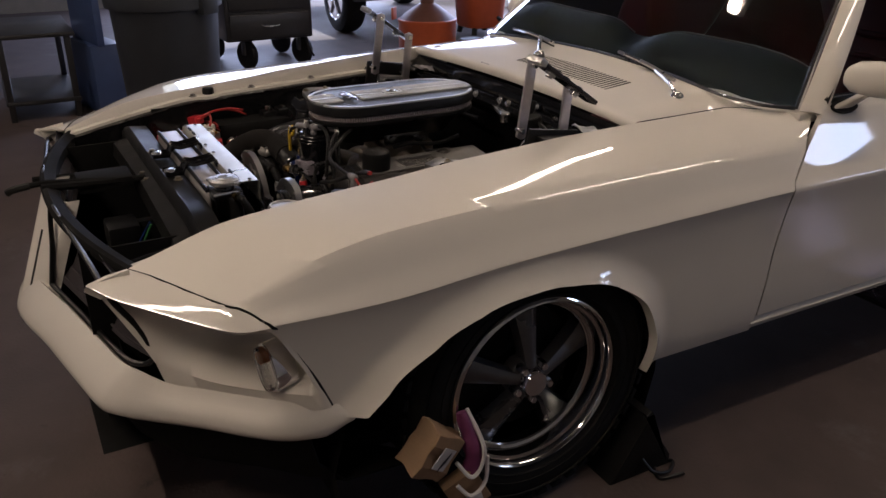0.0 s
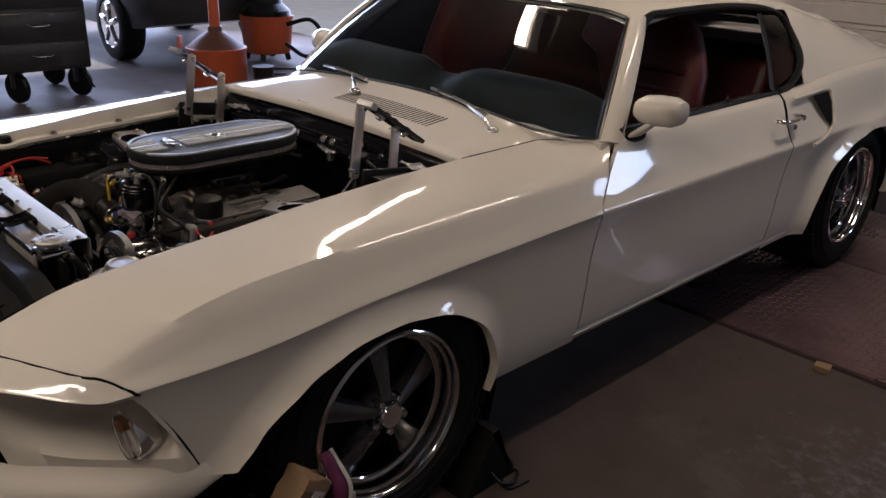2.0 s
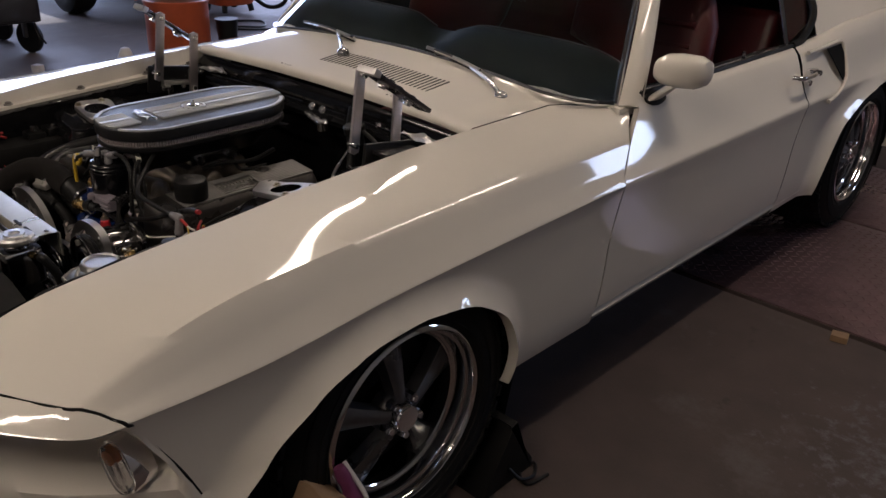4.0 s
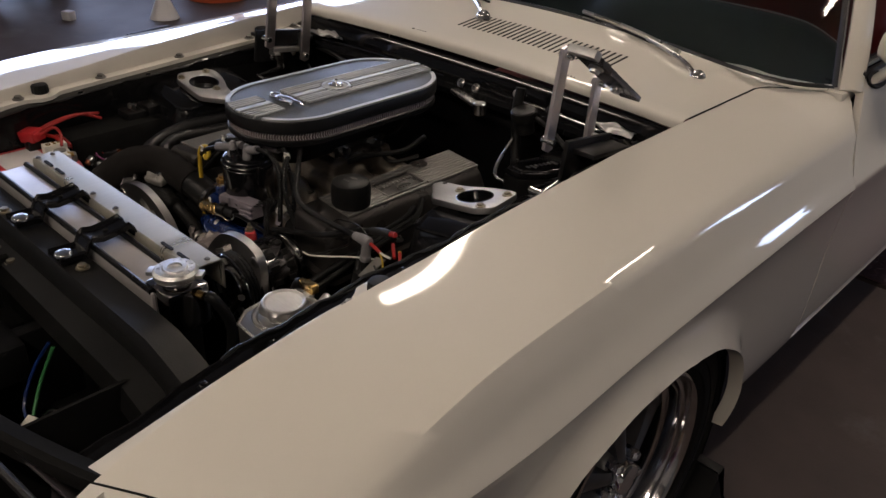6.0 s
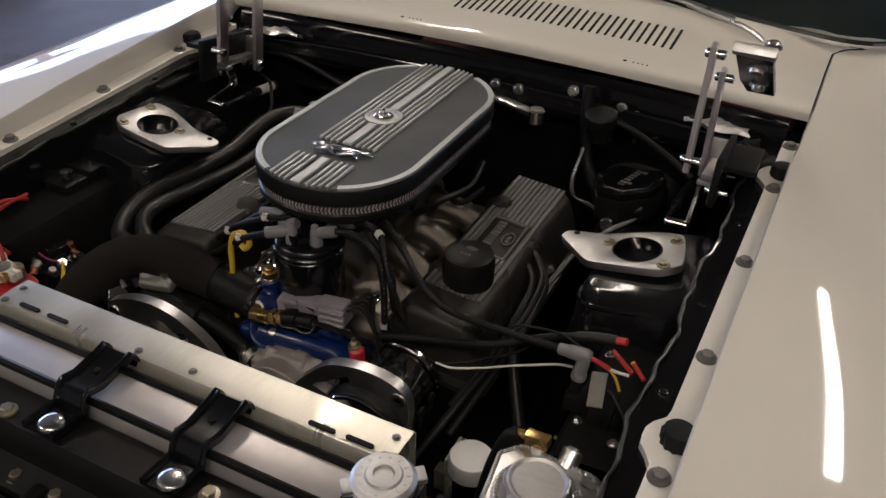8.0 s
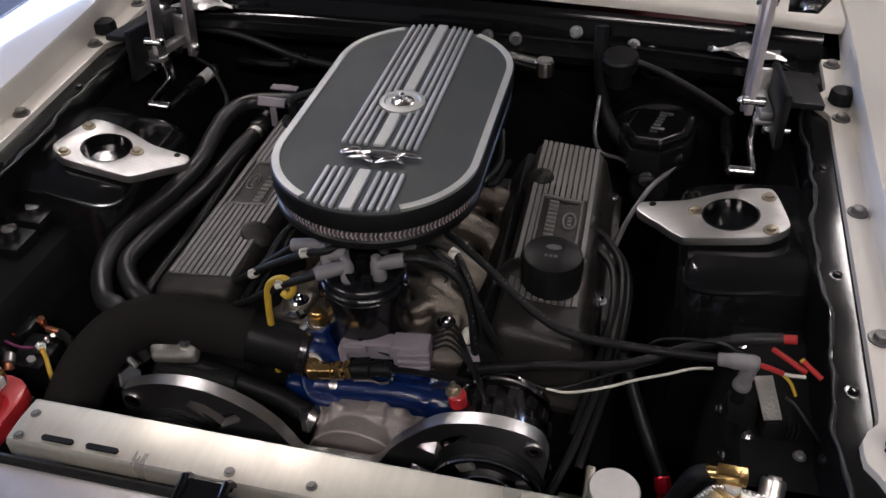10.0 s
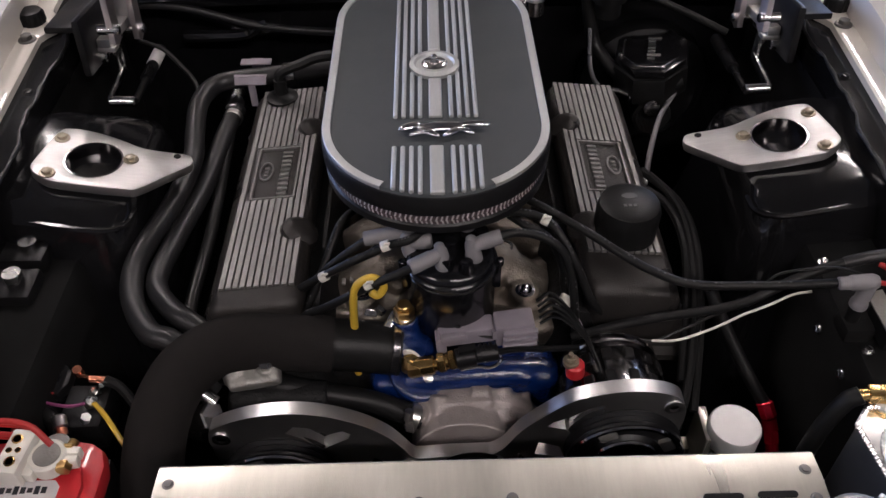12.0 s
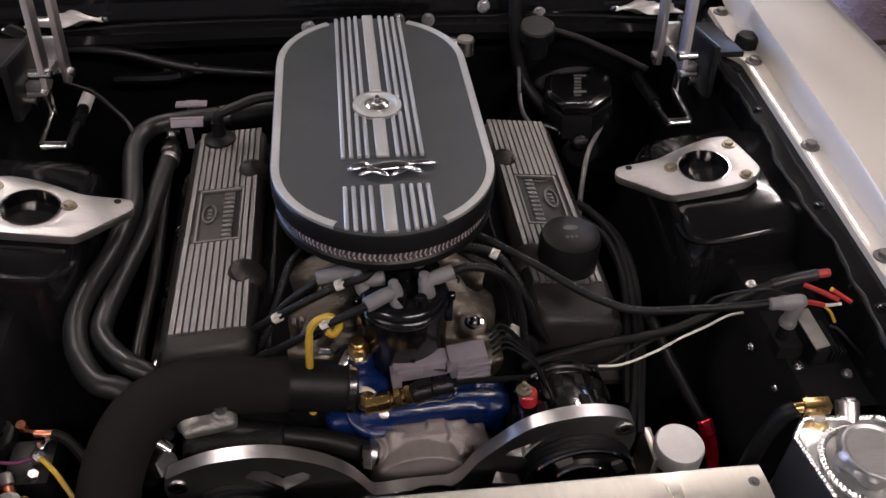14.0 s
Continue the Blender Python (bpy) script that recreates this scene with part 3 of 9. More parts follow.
for side in (1, -1):
    bm = fender()
    if side < 0:
        mirrored(bm)
    fo = part("fender", bm, PAINT, car, "cream white front wing with a bolted bonnet gutter", angle=42)
    bolts([(side * (flange(by)[0] - 0.003), by, flange(by)[1]) for by in (-0.434, -0.230, -0.009, 0.215, 0.375)], DULLRIVET, fo, r=0.0085, h=0.009)
    for by in BUFFERS:
        bm = B()
        xb, zb = flange(by)
        ring = [2 * math.pi * q / 48 for q in range(48)]
        vs = grid(bm, [[(side * (xb + 0.001) + (r + (0.0011 * math.cos(12 * a) if rib else 0)) * math.cos(a), by + (r + (0.0011 * math.cos(12 * a) if rib else 0)) * math.sin(a), zb + h) for a in ring] for r, h, rib in ((0.016, 0.0, 0), (0.0185, 0.002, 1), (0.0185, 0.017, 1), (0.0165, 0.021, 0), (0.010, 0.022, 0))], close=True)
        bm.faces.new(vs[-1])
        part("bonnet_buffer", bm, RUBBER, fo)


def door_rows(y):
    xc = lerp_table(XC, y)
    return [(0.772, 0.872), (0.776, 0.891), (0.786, 0.897), (0.802, 0.893), (0.820, 0.874), (0.838, 0.838), (0.857, 0.794), (0.876, 0.751), (0.893, 0.714), (xc - 0.003, ZC + 0.006), (xc, ZC)]


def panel(y0, y1, n, rows, low=0.283, k=16):
    bm = B()
    cols = []
    for i in range(n + 1):
        col = []
        for j in range(len(rows(1.0))):
            z = rows(1.0)[j][1]
            a, b = y0(z), y1(z)
            y = a + (b - a) * i / n
            x, zz = rows(y)[j]
            col.append((x, y, zz))
        for q in range(k):
            z = ZC - 0.010 - q * (ZC - 0.010 - low) / (k - 1)
            y = y0(z) + (y1(z) - y0(z)) * i / n
            col.append((side_x(z, y), y, z))
        cols.append(col)
    grid(bm, cols)
    lift_crease(bm)
    return bm


def door_end(z):
    return lerp_table([(0.28, 1.86), (0.5, 1.90), (0.695, 1.94), (0.9, 1.97)], z)


for side in (1, -1):
    bm = panel(lambda z: gap_door(z) + 0.006, door_end, 24, door_rows, low=0.352)
    if side < 0:
        mirrored(bm)
    dr = part("door", bm, PAINT, car, "closed cream white door with its window wound down", angle=42, thick=0.02)
    # rocker under the door
    bm = B()
    grid(bm, [[(side * x, y, z) for x, z in ((0.868, 0.350), (0.878, 0.346), (0.884, 0.330), (0.874, 0.312), (0.850, 0.303), (0.80, 0.300))] for y in (0.69, 1.2, 1.8, 2.25)])
    part("sill", bm, PAINT, car, thick=0.01)
    # pull handle with thumb button and key lock
    bm = B()
    tube(bm, [(side * 0.872, 1.80, 0.806), (side * 0.902, 1.815, 0.807), (side * 0.906, 1.87, 0.806), (side * 0.902, 1.93, 0.806), (side * 0.876, 1.945, 0.806)], 0.0085, 10)
    box(bm, (side * 0.882, 1.945, 0.806), (0.030, 0.05, 0.026), 0.008)
    rod(bm, (side * 0.885, 1.955, 0.806), (side * 0.912, 1.955, 0.806), 0.011, 14, chamfer=0.003)
    rod(bm, (side * 0.872, 1.945, 0.768), (side * 0.888, 1.945, 0.766), 0.012, 14, chamfer=0.003)
    bmesh.ops.translate(bm, vec=(0, 0.028, 0.016), verts=bm.verts)
    part("door_handle", bm, CHROME, dr, "chrome pull handle with key lock")
    # mirror
    mirror = B()
    prof = [(-0.085, 0.018, 0.014), (-0.080, 0.045, 0.036), (-0.055, 0.066, 0.050), (-0.01, 0.074, 0.055), (0.045, 0.070, 0.053), (0.075, 0.050, 0.040), (0.084, 0.02, 0.016)]
    rows = []
    for h, a, b in prof:
        rows.append([(side * (0.862 + h * 0.80), 1.050 + a * math.cos(t) * 0.78 + 0.02 * h / 0.08, 0.962 + b * 0.86 * math.copysign(abs(math.sin(t)) ** 0.8, math.sin(t))) for t in [2 * math.pi * q / 22 for q in range(22)]])
    vs = grid(mirror, rows, close=True)
    mirror.faces.new(vs[0])
    mirror.faces.new(vs[-1])
    mo = part("mirror", mirror, PAINT, dr, "cream white door mirror on a slim stalk")
    bm = B()
    grid(bm, [[(side * (0.812 + 0.04 * t + 0.017 * math.cos(a)), 0.995 + 0.045 * t + (0.044 - 0.026 * t) * math.sin(a), 0.885 + 0.045 * t) for a in [2 * math.pi * q / 14 for q in range(14)]] for t in (0, 0.3, 0.7, 1.1)], close=True)
    part("stalk", bm, PAINT, mo)
    bm = B()
    slab(bm, [(0.022 * math.cos(a), 0.050 * math.sin(a)) for a in [2 * math.pi * q / 20 for q in range(20)]], -0.004, 0.003, Matrix.Translation((side * 0.814, 1.0, 0.886)) @ turn(0, side * 38, 0).to_4x4())
    part("gasket", bm, RUBBER, mo)

# rear quarters, roof and glass frames
ROOFZ = [(1.17, 1.228), (1.5, 1.262), (1.9, 1.266), (2.3, 1.236), (2.7, 1.165), (3.1, 1.07), (3.5, 0.985), (3.75, 0.94)]
BELT = [(1.9, 0.897), (2.15, 0.905), (2.5, 0.935), (2.9, 0.945), (3.3, 0.93), (3.75, 0.87)]


def quarter_rows(y):
    xc, zb = lerp_table(XC, y), lerp_table(BELT, y)
    d = 0.906 - xc
    h = (zb - 0.897)
    return [(0.770 - d, zb - 0.02), (0.776 - d, zb - 0.006), (0.79 - d, zb), (0.806 - d, zb - 0.004), (0.828 - d, 0.872 + h * 0.8), (0.846 - d, 0.836 + h * 0.6), (0.862 - d, 0.79 + h * 0.4), (0.880 - d, 0.745 + h * 0.2), (0.896 - d, 0.712), (xc - 0.003, ZC + 0.006), (xc, ZC)]


for side in (1, -1):
    bm = panel(lambda z: door_end(z) + 0.006, lambda z: 3.72, 60, quarter_rows, low=0.305, k=20)
    cut_arch(bm, 2.743, 0.33, ARCH_R)
    if side < 0:
        mirrored(bm)
    q = part("quarter_panel", bm, PAINT, car, "cream white rear quarter with a side air scoop", angle=42)
    # sail and roof skin of this half
    bm = B()
    rows = []
    for i in range(30):
        y = 2.20 + 1.52 * i / 29
        zr, zb, d = lerp_table(ROOFZ, y) - 0.055, lerp_table(BELT, y), 0.906 - lerp_table(XC, y)
        y2 = y + 0.08
        zr = lerp_table(ROOFZ, y2) - 0.05
        row = []
        for k in range(9):
            t = k / 8
            e = t ** 1.5
            row.append((side * (0.60 + (0.79 - d - 0.60) * t), y2 - 0.08 * t - (0.10 * (1 - i / 29)) * t * (1 - t) * 0, max(zb, zr) * (1 - e) + zb * e if zr > zb else zb))
        rows.append(row)
    grid(bm, rows)
    part("sail_panel", bm, PAINT, car, angle=60)
    # scoop: flush black slab for the shade of its mouth, behind a raised lip
    bm = B()
    slab(bm, [(2.17, 0.874), (2.305, 0.876), (2.322, 0.84), (2.300, 0.765), (2.277, 0.748), (2.235, 0.80)], 0, 0.004, Matrix(((0, 0, side, side * 0.838), (1, 0, 0, 0), (0, 1, 0, 0), (0, 0, 0, 1))) @ Matrix.Shear("XY", 4, (0, 0)))
    for v in bm.verts:
        v.co.x += side * (0.045 * (0.876 - v.co.z) / 0.12 + 0.008)
    part("scoop_mouth_shade", bm, MATTE, q, "flush black slab for the shaded scoop mouth")
    bm = B()
    tube(bm, [(side * (0.846 + 0.05 * (0.876 - z) / 0.12), y, z) for y, z in ((2.00, 0.880), (2.15, 0.882), (2.312, 0.884), (2.332, 0.84), (2.310, 0.755), (2.21, 0.715), (2.10, 0.70))], 0.008, 8)
    part("scoop_lip", bm, PAINT, q)

bm = B()
rows = []
for i in range(34):
    y = 1.165 + 2.57 * i / 33
    z = lerp_table(ROOFZ, y)
    rows.append([(x, y + 0.045 * (x / 0.6) ** 2 * (1 if y < 1.3 else 1 - min(1, (y - 1.3) / 0.3)), z - dz) for x, dz in ((-0.61, 0.062), (-0.598, 0.044), (-0.57, 0.03), (-0.45, 0.014), (-0.25, 0.004), (0, 0), (0.25, 0.004), (0.45, 0.014), (0.57, 0.03), (0.598, 0.044), (0.61, 0.062))])
grid(bm, rows)
part("roof", bm, PAINT, car, angle=60, thick=0.02)
bm = B()
box(bm, (0, 3.70, 0.62), (1.55, 0.06, 0.56), 0.02)
part("tail_panel", bm, PAINT, car)

WS_BASE = [(0.0, 0.800, 0.915), (0.25, 0.793, 0.911), (0.45, 0.777, 0.903), (0.60, 0.765, 0.893), (0.70, 0.800, 0.884), (0.762, 0.872, 0.878)]
WS_TOP = [(0.0, 1.165, 1.222), (0.22, 1.168, 1.220), (0.38, 1.176, 1.216), (0.49, 1.186, 1.210), (0.55, 1.196, 1.204), (0.598, 1.212, 1.190)]
rows = []
for k in range(7):
    t = k / 6
    half = [tuple(a + (b - a) * t + (0.018 * math.sin(math.pi * t) * (-1 if q == 1 else 1) * 0.6 if q else 0) for q, (a, b) in enumerate(zip(p, r))) for p, r in zip(WS_BASE, WS_TOP)]
    rows.append([(-x, y, z) for x, y, z in half[:0:-1]] + half)
bm = B()
grid(bm, rows)
part("windscreen", bm, GLASS, car, "clean tinted windscreen glass", angle=80)
bm = B()
tube(bm, [(-x, y - 0.004, z + 0.002) for x, y, z in WS_BASE[::-1]] + [(x, y - 0.004, z + 0.002) for x, y, z in WS_BASE[1:]], 0.008, 8, 3)
for side in (1, -1):
    tube(bm, [(side * (WS_BASE[-1][0] + 0.006), WS_BASE[-1][1] - 0.004, WS_BASE[-1][2]), (side * 0.685, 1.035, 1.045), (side * (WS_TOP[-1][0] + 0.004), WS_TOP[-1][1] - 0.006, WS_TOP[-1][2] + 0.004)], 0.009, 8, 4)
tube(bm, [(-x, y - 0.006, z + 0.006) for x, y, z in WS_TOP[::-1]] + [(x, y - 0.006, z + 0.006) for x, y, z in WS_TOP[1:]], 0.008, 8, 3)
part("windscreen_trim", bm, CHROME, car, "bright windscreen trim")
for side in (1, -1):
    bm = B()
    rows = []
    for t in [q / 8 for q in range(9)]:
        a = Vector((0.775, 0.872, 0.872)).lerp(Vector((0.604, 1.215, 1.200)), t) + Vector((0.014, -0.012, 0.010)) * math.sin(math.pi * t)
        w = Vector((0.030, 0.052, -0.004)) * (1 - 0.2 * t)
        rows.append([(side * p.x, p.y, p.z) for p in (a, a + w * 0.3 + Vector((0.010, 0, 0.004)), a + w * 0.75 + Vector((0.008, 0, 0)), a + w, a + w + Vector((-0.03, -0.004, 0)))])
    grid(bm, rows)
    part("windscreen_pillar", bm, PAINT, car, angle=60, thick=0.012)
    # black weatherstrip round the side window, chrome vent latch
    bm = B()
    tube(bm, [(side * x, y, z) for x, y, z in ((0.795, 0.935, 0.898), (0.72, 1.09, 1.03), (0.622, 1.27, 1.185), (0.612, 1.45, 1.205), (0.612, 1.9, 1.205), (0.625, 2.20, 1.165), (0.69, 2.24, 1.08), (0.76, 2.20, 0.99), (0.786, 2.08, 0.915), (0.792, 1.97, 0.902))], 0.014, 8, 5)
    tube(bm, [(side * x, y, z) for x, y, z in ((0.792, 0.94, 0.899), (0.793, 1.4, 0.900), (0.793, 1.97, 0.902))], 0.008, 8, 4)
    part("weatherstrip", bm, RUBBER, car)
    bm = B()
    tube(bm, [(side * 0.775, 1.963, 0.905), (side * 0.70, 2.015, 1.05), (side * 0.625, 2.055, 1.17)], 0.008, 8, 4)
    part("window_bar", bm, CHROME, car)
    bm = rod(B(), (side * 0.775, 1.62, 0.895), (side * 0.775, 1.62, 0.925), 0.006, 8)
    part("lock_knob", bm, CHROME, car)
    bm = B()
    box(bm, (side * 0.770, 0.895, 0.862), (0.05, 0.085, 0.030), 0.010)
    part("pillar_base", bm, PAINT, car)
    bm = B()
    box(bm, (side * 0.752, 1.42, 0.893), (0.022, 1.02, 0.012), 0.003)
    part("sill_trim", bm, STEEL, car)
    bm = B()
    grid(bm, [[(side * x, y, z) for x, y, z in row] for row in (((0.775, 1.965, 0.905), (0.76, 2.17, 0.96)), ((0.70, 2.02, 1.05), (0.69, 2.23, 1.075)), ((0.628, 2.06, 1.165), (0.632, 2.19, 1.16)))])
    g = part("quarter_glass", bm, GLASS, car)
    g.visible_shadow = False

# cowl panel with its air slots
def cowl_z(x, y):
    t = (y - 0.44) / 0.36
    return 0.862 + 0.045 * t - 0.022 * (abs(x) / 0.63) ** 2 * (0.3 + 0.7 * t) + 0.012


def cowl_front(x):
    return 0.452 - 0.022 * (x / 0.62) ** 2


def cowl_back(x):
    x = abs(x)
    pts = [(p[0], p[1]) for p in WS_BASE]
    return lerp_table(pts, x)


bm = B()
rows = []
for i in range(65):
    u = -1 + 2 * i / 64
    y0, y1 = cowl_front(u * 0.632), cowl_back(u * 0.765) + 0.012

    def at(y, dz=0.0):
        w = max(0.628, lerp_table(XI, y) - 0.0028)
        e = max(0, (abs(u) - 0.82) / 0.18)
        e = e * e * (3 - 2 * e)
        return (u * w, y, cowl_z(u * w, y) * (1 - e) + (lerp_table(ZI, y) + 0.001) * e + dz)
    row = [at(y0 + 0.004, -0.024), at(y0, -0.010), at(y0 + 0.004, -0.003)]
    row += [at(y0 + 0.012 + (y1 - y0 - 0.012) * k / 12) for k in range(13)]
    rows.append(row)
grid(bm, rows)
cowl = part("cowl", bm, PAINT, car, "cream white scuttle panel with air slots", angle=50)
slot = B()
box(slot, (0, 0, 0), (0.0062, 0.098, 0.006), 0.0024)
finish(slot)
slot_mesh = bpy.data.meshes.new("air_slot")
slot.to_mesh(slot_mesh)
slot.free()
slot_mesh.materials.append(DARKTRIM)
for x0, x1, n in ((-0.13, 0.346, 29),):
    for k in range(n):
        x = x0 + (x1 - x0) * k / (n - 1)
        o = new("air_slot", slot_mesh)
        o.parent, o.matrix_parent_inverse = cowl, Matrix()
        yy = 0.614 - 0.03 * abs(x)
        o.matrix_local = pose(x, yy, cowl_z(x, yy) - 0.0015, 7, 0, 0)
for hx in (-0.21, 0.280):
    bm = B()
    for k, (dx, r) in enumerate(((0, 0.0035), (0.017, 0.0016), (0.026, 0.0016), (0.035, 0.0016), (0.044, 0.0016))):
        y = cowl_front(hx + dx) + 0.022
        revolve(bm, [(r, 0), (r, 0.0012)], (hx + dx, y, cowl_z(hx + dx, y)), (hx + dx, y, 2), 10)
    part("drain_hole", bm, DARKTRIM, cowl)

# wipers
for piv, tip, mid in (((0.526, 0.668, 0.886), (0.10, 0.808, 0.934), (0.33, 0.762, 0.918)), ((-0.105, 0.633, 0.906), (-0.52, 0.800, 0.925), (-0.29, 0.765, 0.925))):
    wiper = B()
    revolve(wiper, [(0.020, -0.014), (0.019, 0.004), (0.014, 0.012), (0.006, 0.015)], piv, (piv[0], piv[1] - 0.1, piv[2] + 0.3), 18)
    tube(wiper, [piv, ((piv[0] * 2 + mid[0]) / 3, (piv[1] * 2 + mid[1]) / 3, (piv[2] * 2 + mid[2]) / 3 + 0.012), mid], 0.006, 8, 4)
    wo = part("wiper_arm", wiper, STEEL, car, "bright metal wiper arm")
    bl = B()
    d = Vector(tip) - Vector(mid)
    a, c = Vector(mid) - d * 0.45, Vector(tip)
    tube(bl, [a, (a + c) / 2 + Vector((0, 0, 0.006)), c], 0.006, 6, 4)
    squeegee = B()
    tube(squeegee, [a - Vector((0, -0.004, 0.012)), (a + c) / 2 - Vector((0, -0.004, 0.006)), c - Vector((0, -0.004, 0.012))], 0.003, 6, 4)
    part("wiper_blade", bl, STEEL, wo)
    part("squeegee", squeegee, RUBBER, wo)

# ---- nose: lamp bowls, bumper, grille ----
FRONT_LIP = [(0.640, -0.928, 0.714), (0.690, -0.886, 0.697), (0.738, -0.842, 0.689), (0.790, -0.795, 0.683), (0.846, -0.740, 0.673), (0.875, -0.693, 0.665), (0.892, -0.640, 0.669)]
BOWL_LOW = [(0.660, -0.824, 0.520), (0.758, -0.722, 0.497), (0.846, -0.615, 0.492), (0.888, -0.546, 0.487)]
BOWL_BASE = [(0.660, -0.808, 0.458), (0.746, -0.712, 0.450), (0.852, -0.602, 0.450), (0.889, -0.532, 0.452)]


def along(row, u, per=8):
    line = smooth_line(row, per)
    p = u * (len(line) - 1)
    i = min(int(p), len(line) - 2)
    return line[i].lerp(line[i + 1], p - i)


LIP = [(x, TOPSTART[j] - 0.0045, z + crease_lift(TOPSTART[j], z)) for j in range(3, 13) for x, z in [top_rows(TOPSTART[j])[j]]]


def paced(row, u, per=8):
    """The point a share u of the way along a line, by its length."""
    line = smooth_line([Vector(p) for p in row], per)
    steps = [(q - p).length for p, q in zip(line, line[1:])]
    left = u * sum(steps)
    for p, q, d in zip(line, line[1:], steps):
        if left <= d:
            return p.lerp(q, left / d if d else 0)
        left -= d
    return line[-1].copy()


def bezel():
    bm = B()
    rows = [[] for _ in range(16)]
    inward = Vector((-0.66, 0.75, 0))
    for i in range(45):
        u = i / 44
        g, n, l, m = paced(LIP, u, 1), paced(FRONT_LIP, u), along(BOWL_LOW, u), along(BOWL_BASE, u)
        e = ease(0.90, 1.0, u)
        fold = 1 - ease(0.80, 1.0, u)
        rows[0].append(g)
        rows[1].append(g.lerp(n, 0.5) + Vector((0, 0, 0.004 * fold)))
        rows[2].append(n + Vector((0.0, 0.006, 0.003)) * fold)
        rows[3].append(n)
        b = n + Vector((-0.006, 0.010, -0.010)) * fold
        rows[4].append(b)
        mask = ease(-0.05, 0.50, u) * (1 - ease(0.83, 0.965, u))
        for k, w in enumerate((0.55, 0.88, 0.99, 1.02, 1.02, 1.0, 0.94, 0.74, 0.36)):
            t = (k + 0.6) / 9.4
            p = b.lerp(l, t) + inward * (0.145 * w * mask)
            p.z += 0.012 * mask * (1 - w)
            rows[5 + k].append(p)
        rows[14].append(l)
        rows[15].append(m)
        for r in rows[4:]:
            p = r[-1]
            yg = gap_front(p.z) - 0.0045
            r[-1] = p.lerp(Vector((side_x(p.z, yg) + 0.001, yg, p.z)), e)
    grid(bm, rows)
    return bm


BUMP = [(0.0, -1.069), (0.25, -1.016), (0.48, -0.967), (0.565, -0.946), (0.605, -0.922), (0.655, -0.866), (0.728, -0.781), (0.81, -0.698), (0.858, -0.636), (0.884, -0.560), (0.897, -0.484)]


BACK = [(0.0, -1.002), (0.25, -0.948), (0.48, -0.897), (0.582, -0.874), (0.628, -0.848), (0.667, -0.806), (0.740, -0.722), (0.81, -0.648), (0.848, -0.600), (0.868, -0.550), (0.880, -0.492)]


def bumper():
    def full(t):
        return smooth_line([(-x, y, 0) for x, y in t[:0:-1]] + [(x, y, 0) for x, y in t], 5)
    bm = B()
    rows = []
    for p, r in zip(full(BUMP), full(BACK)):
        ax = abs(p.x)
        top = 0.500 - 0.028 * ease(0.58, 0.68, ax) + 0.010 * ease(0.84, 0.885, ax)
        e = 1 - ease(0.886, 0.899, ax) * 0.60
        mid = 0.434
        prof = [(1.02, top - 0.014), (0.94, top - 0.002), (0.86, top), (0.50, top - 0.028), (0.17, 0.438), (0.04, 0.419), (0.0, 0.406), (0.06, 0.394), (0.30, 0.384), (0.75, 0.380), (1.10, 0.390)]
        rows.append([p.lerp(r, q) + Vector((0, 0, mid + (z - mid) * e)) for q, z in prof])
    vs = grid(bm, rows, close=True)
    bm.faces.new(vs[0])
    bm.faces.new(vs[-1])
    return bm


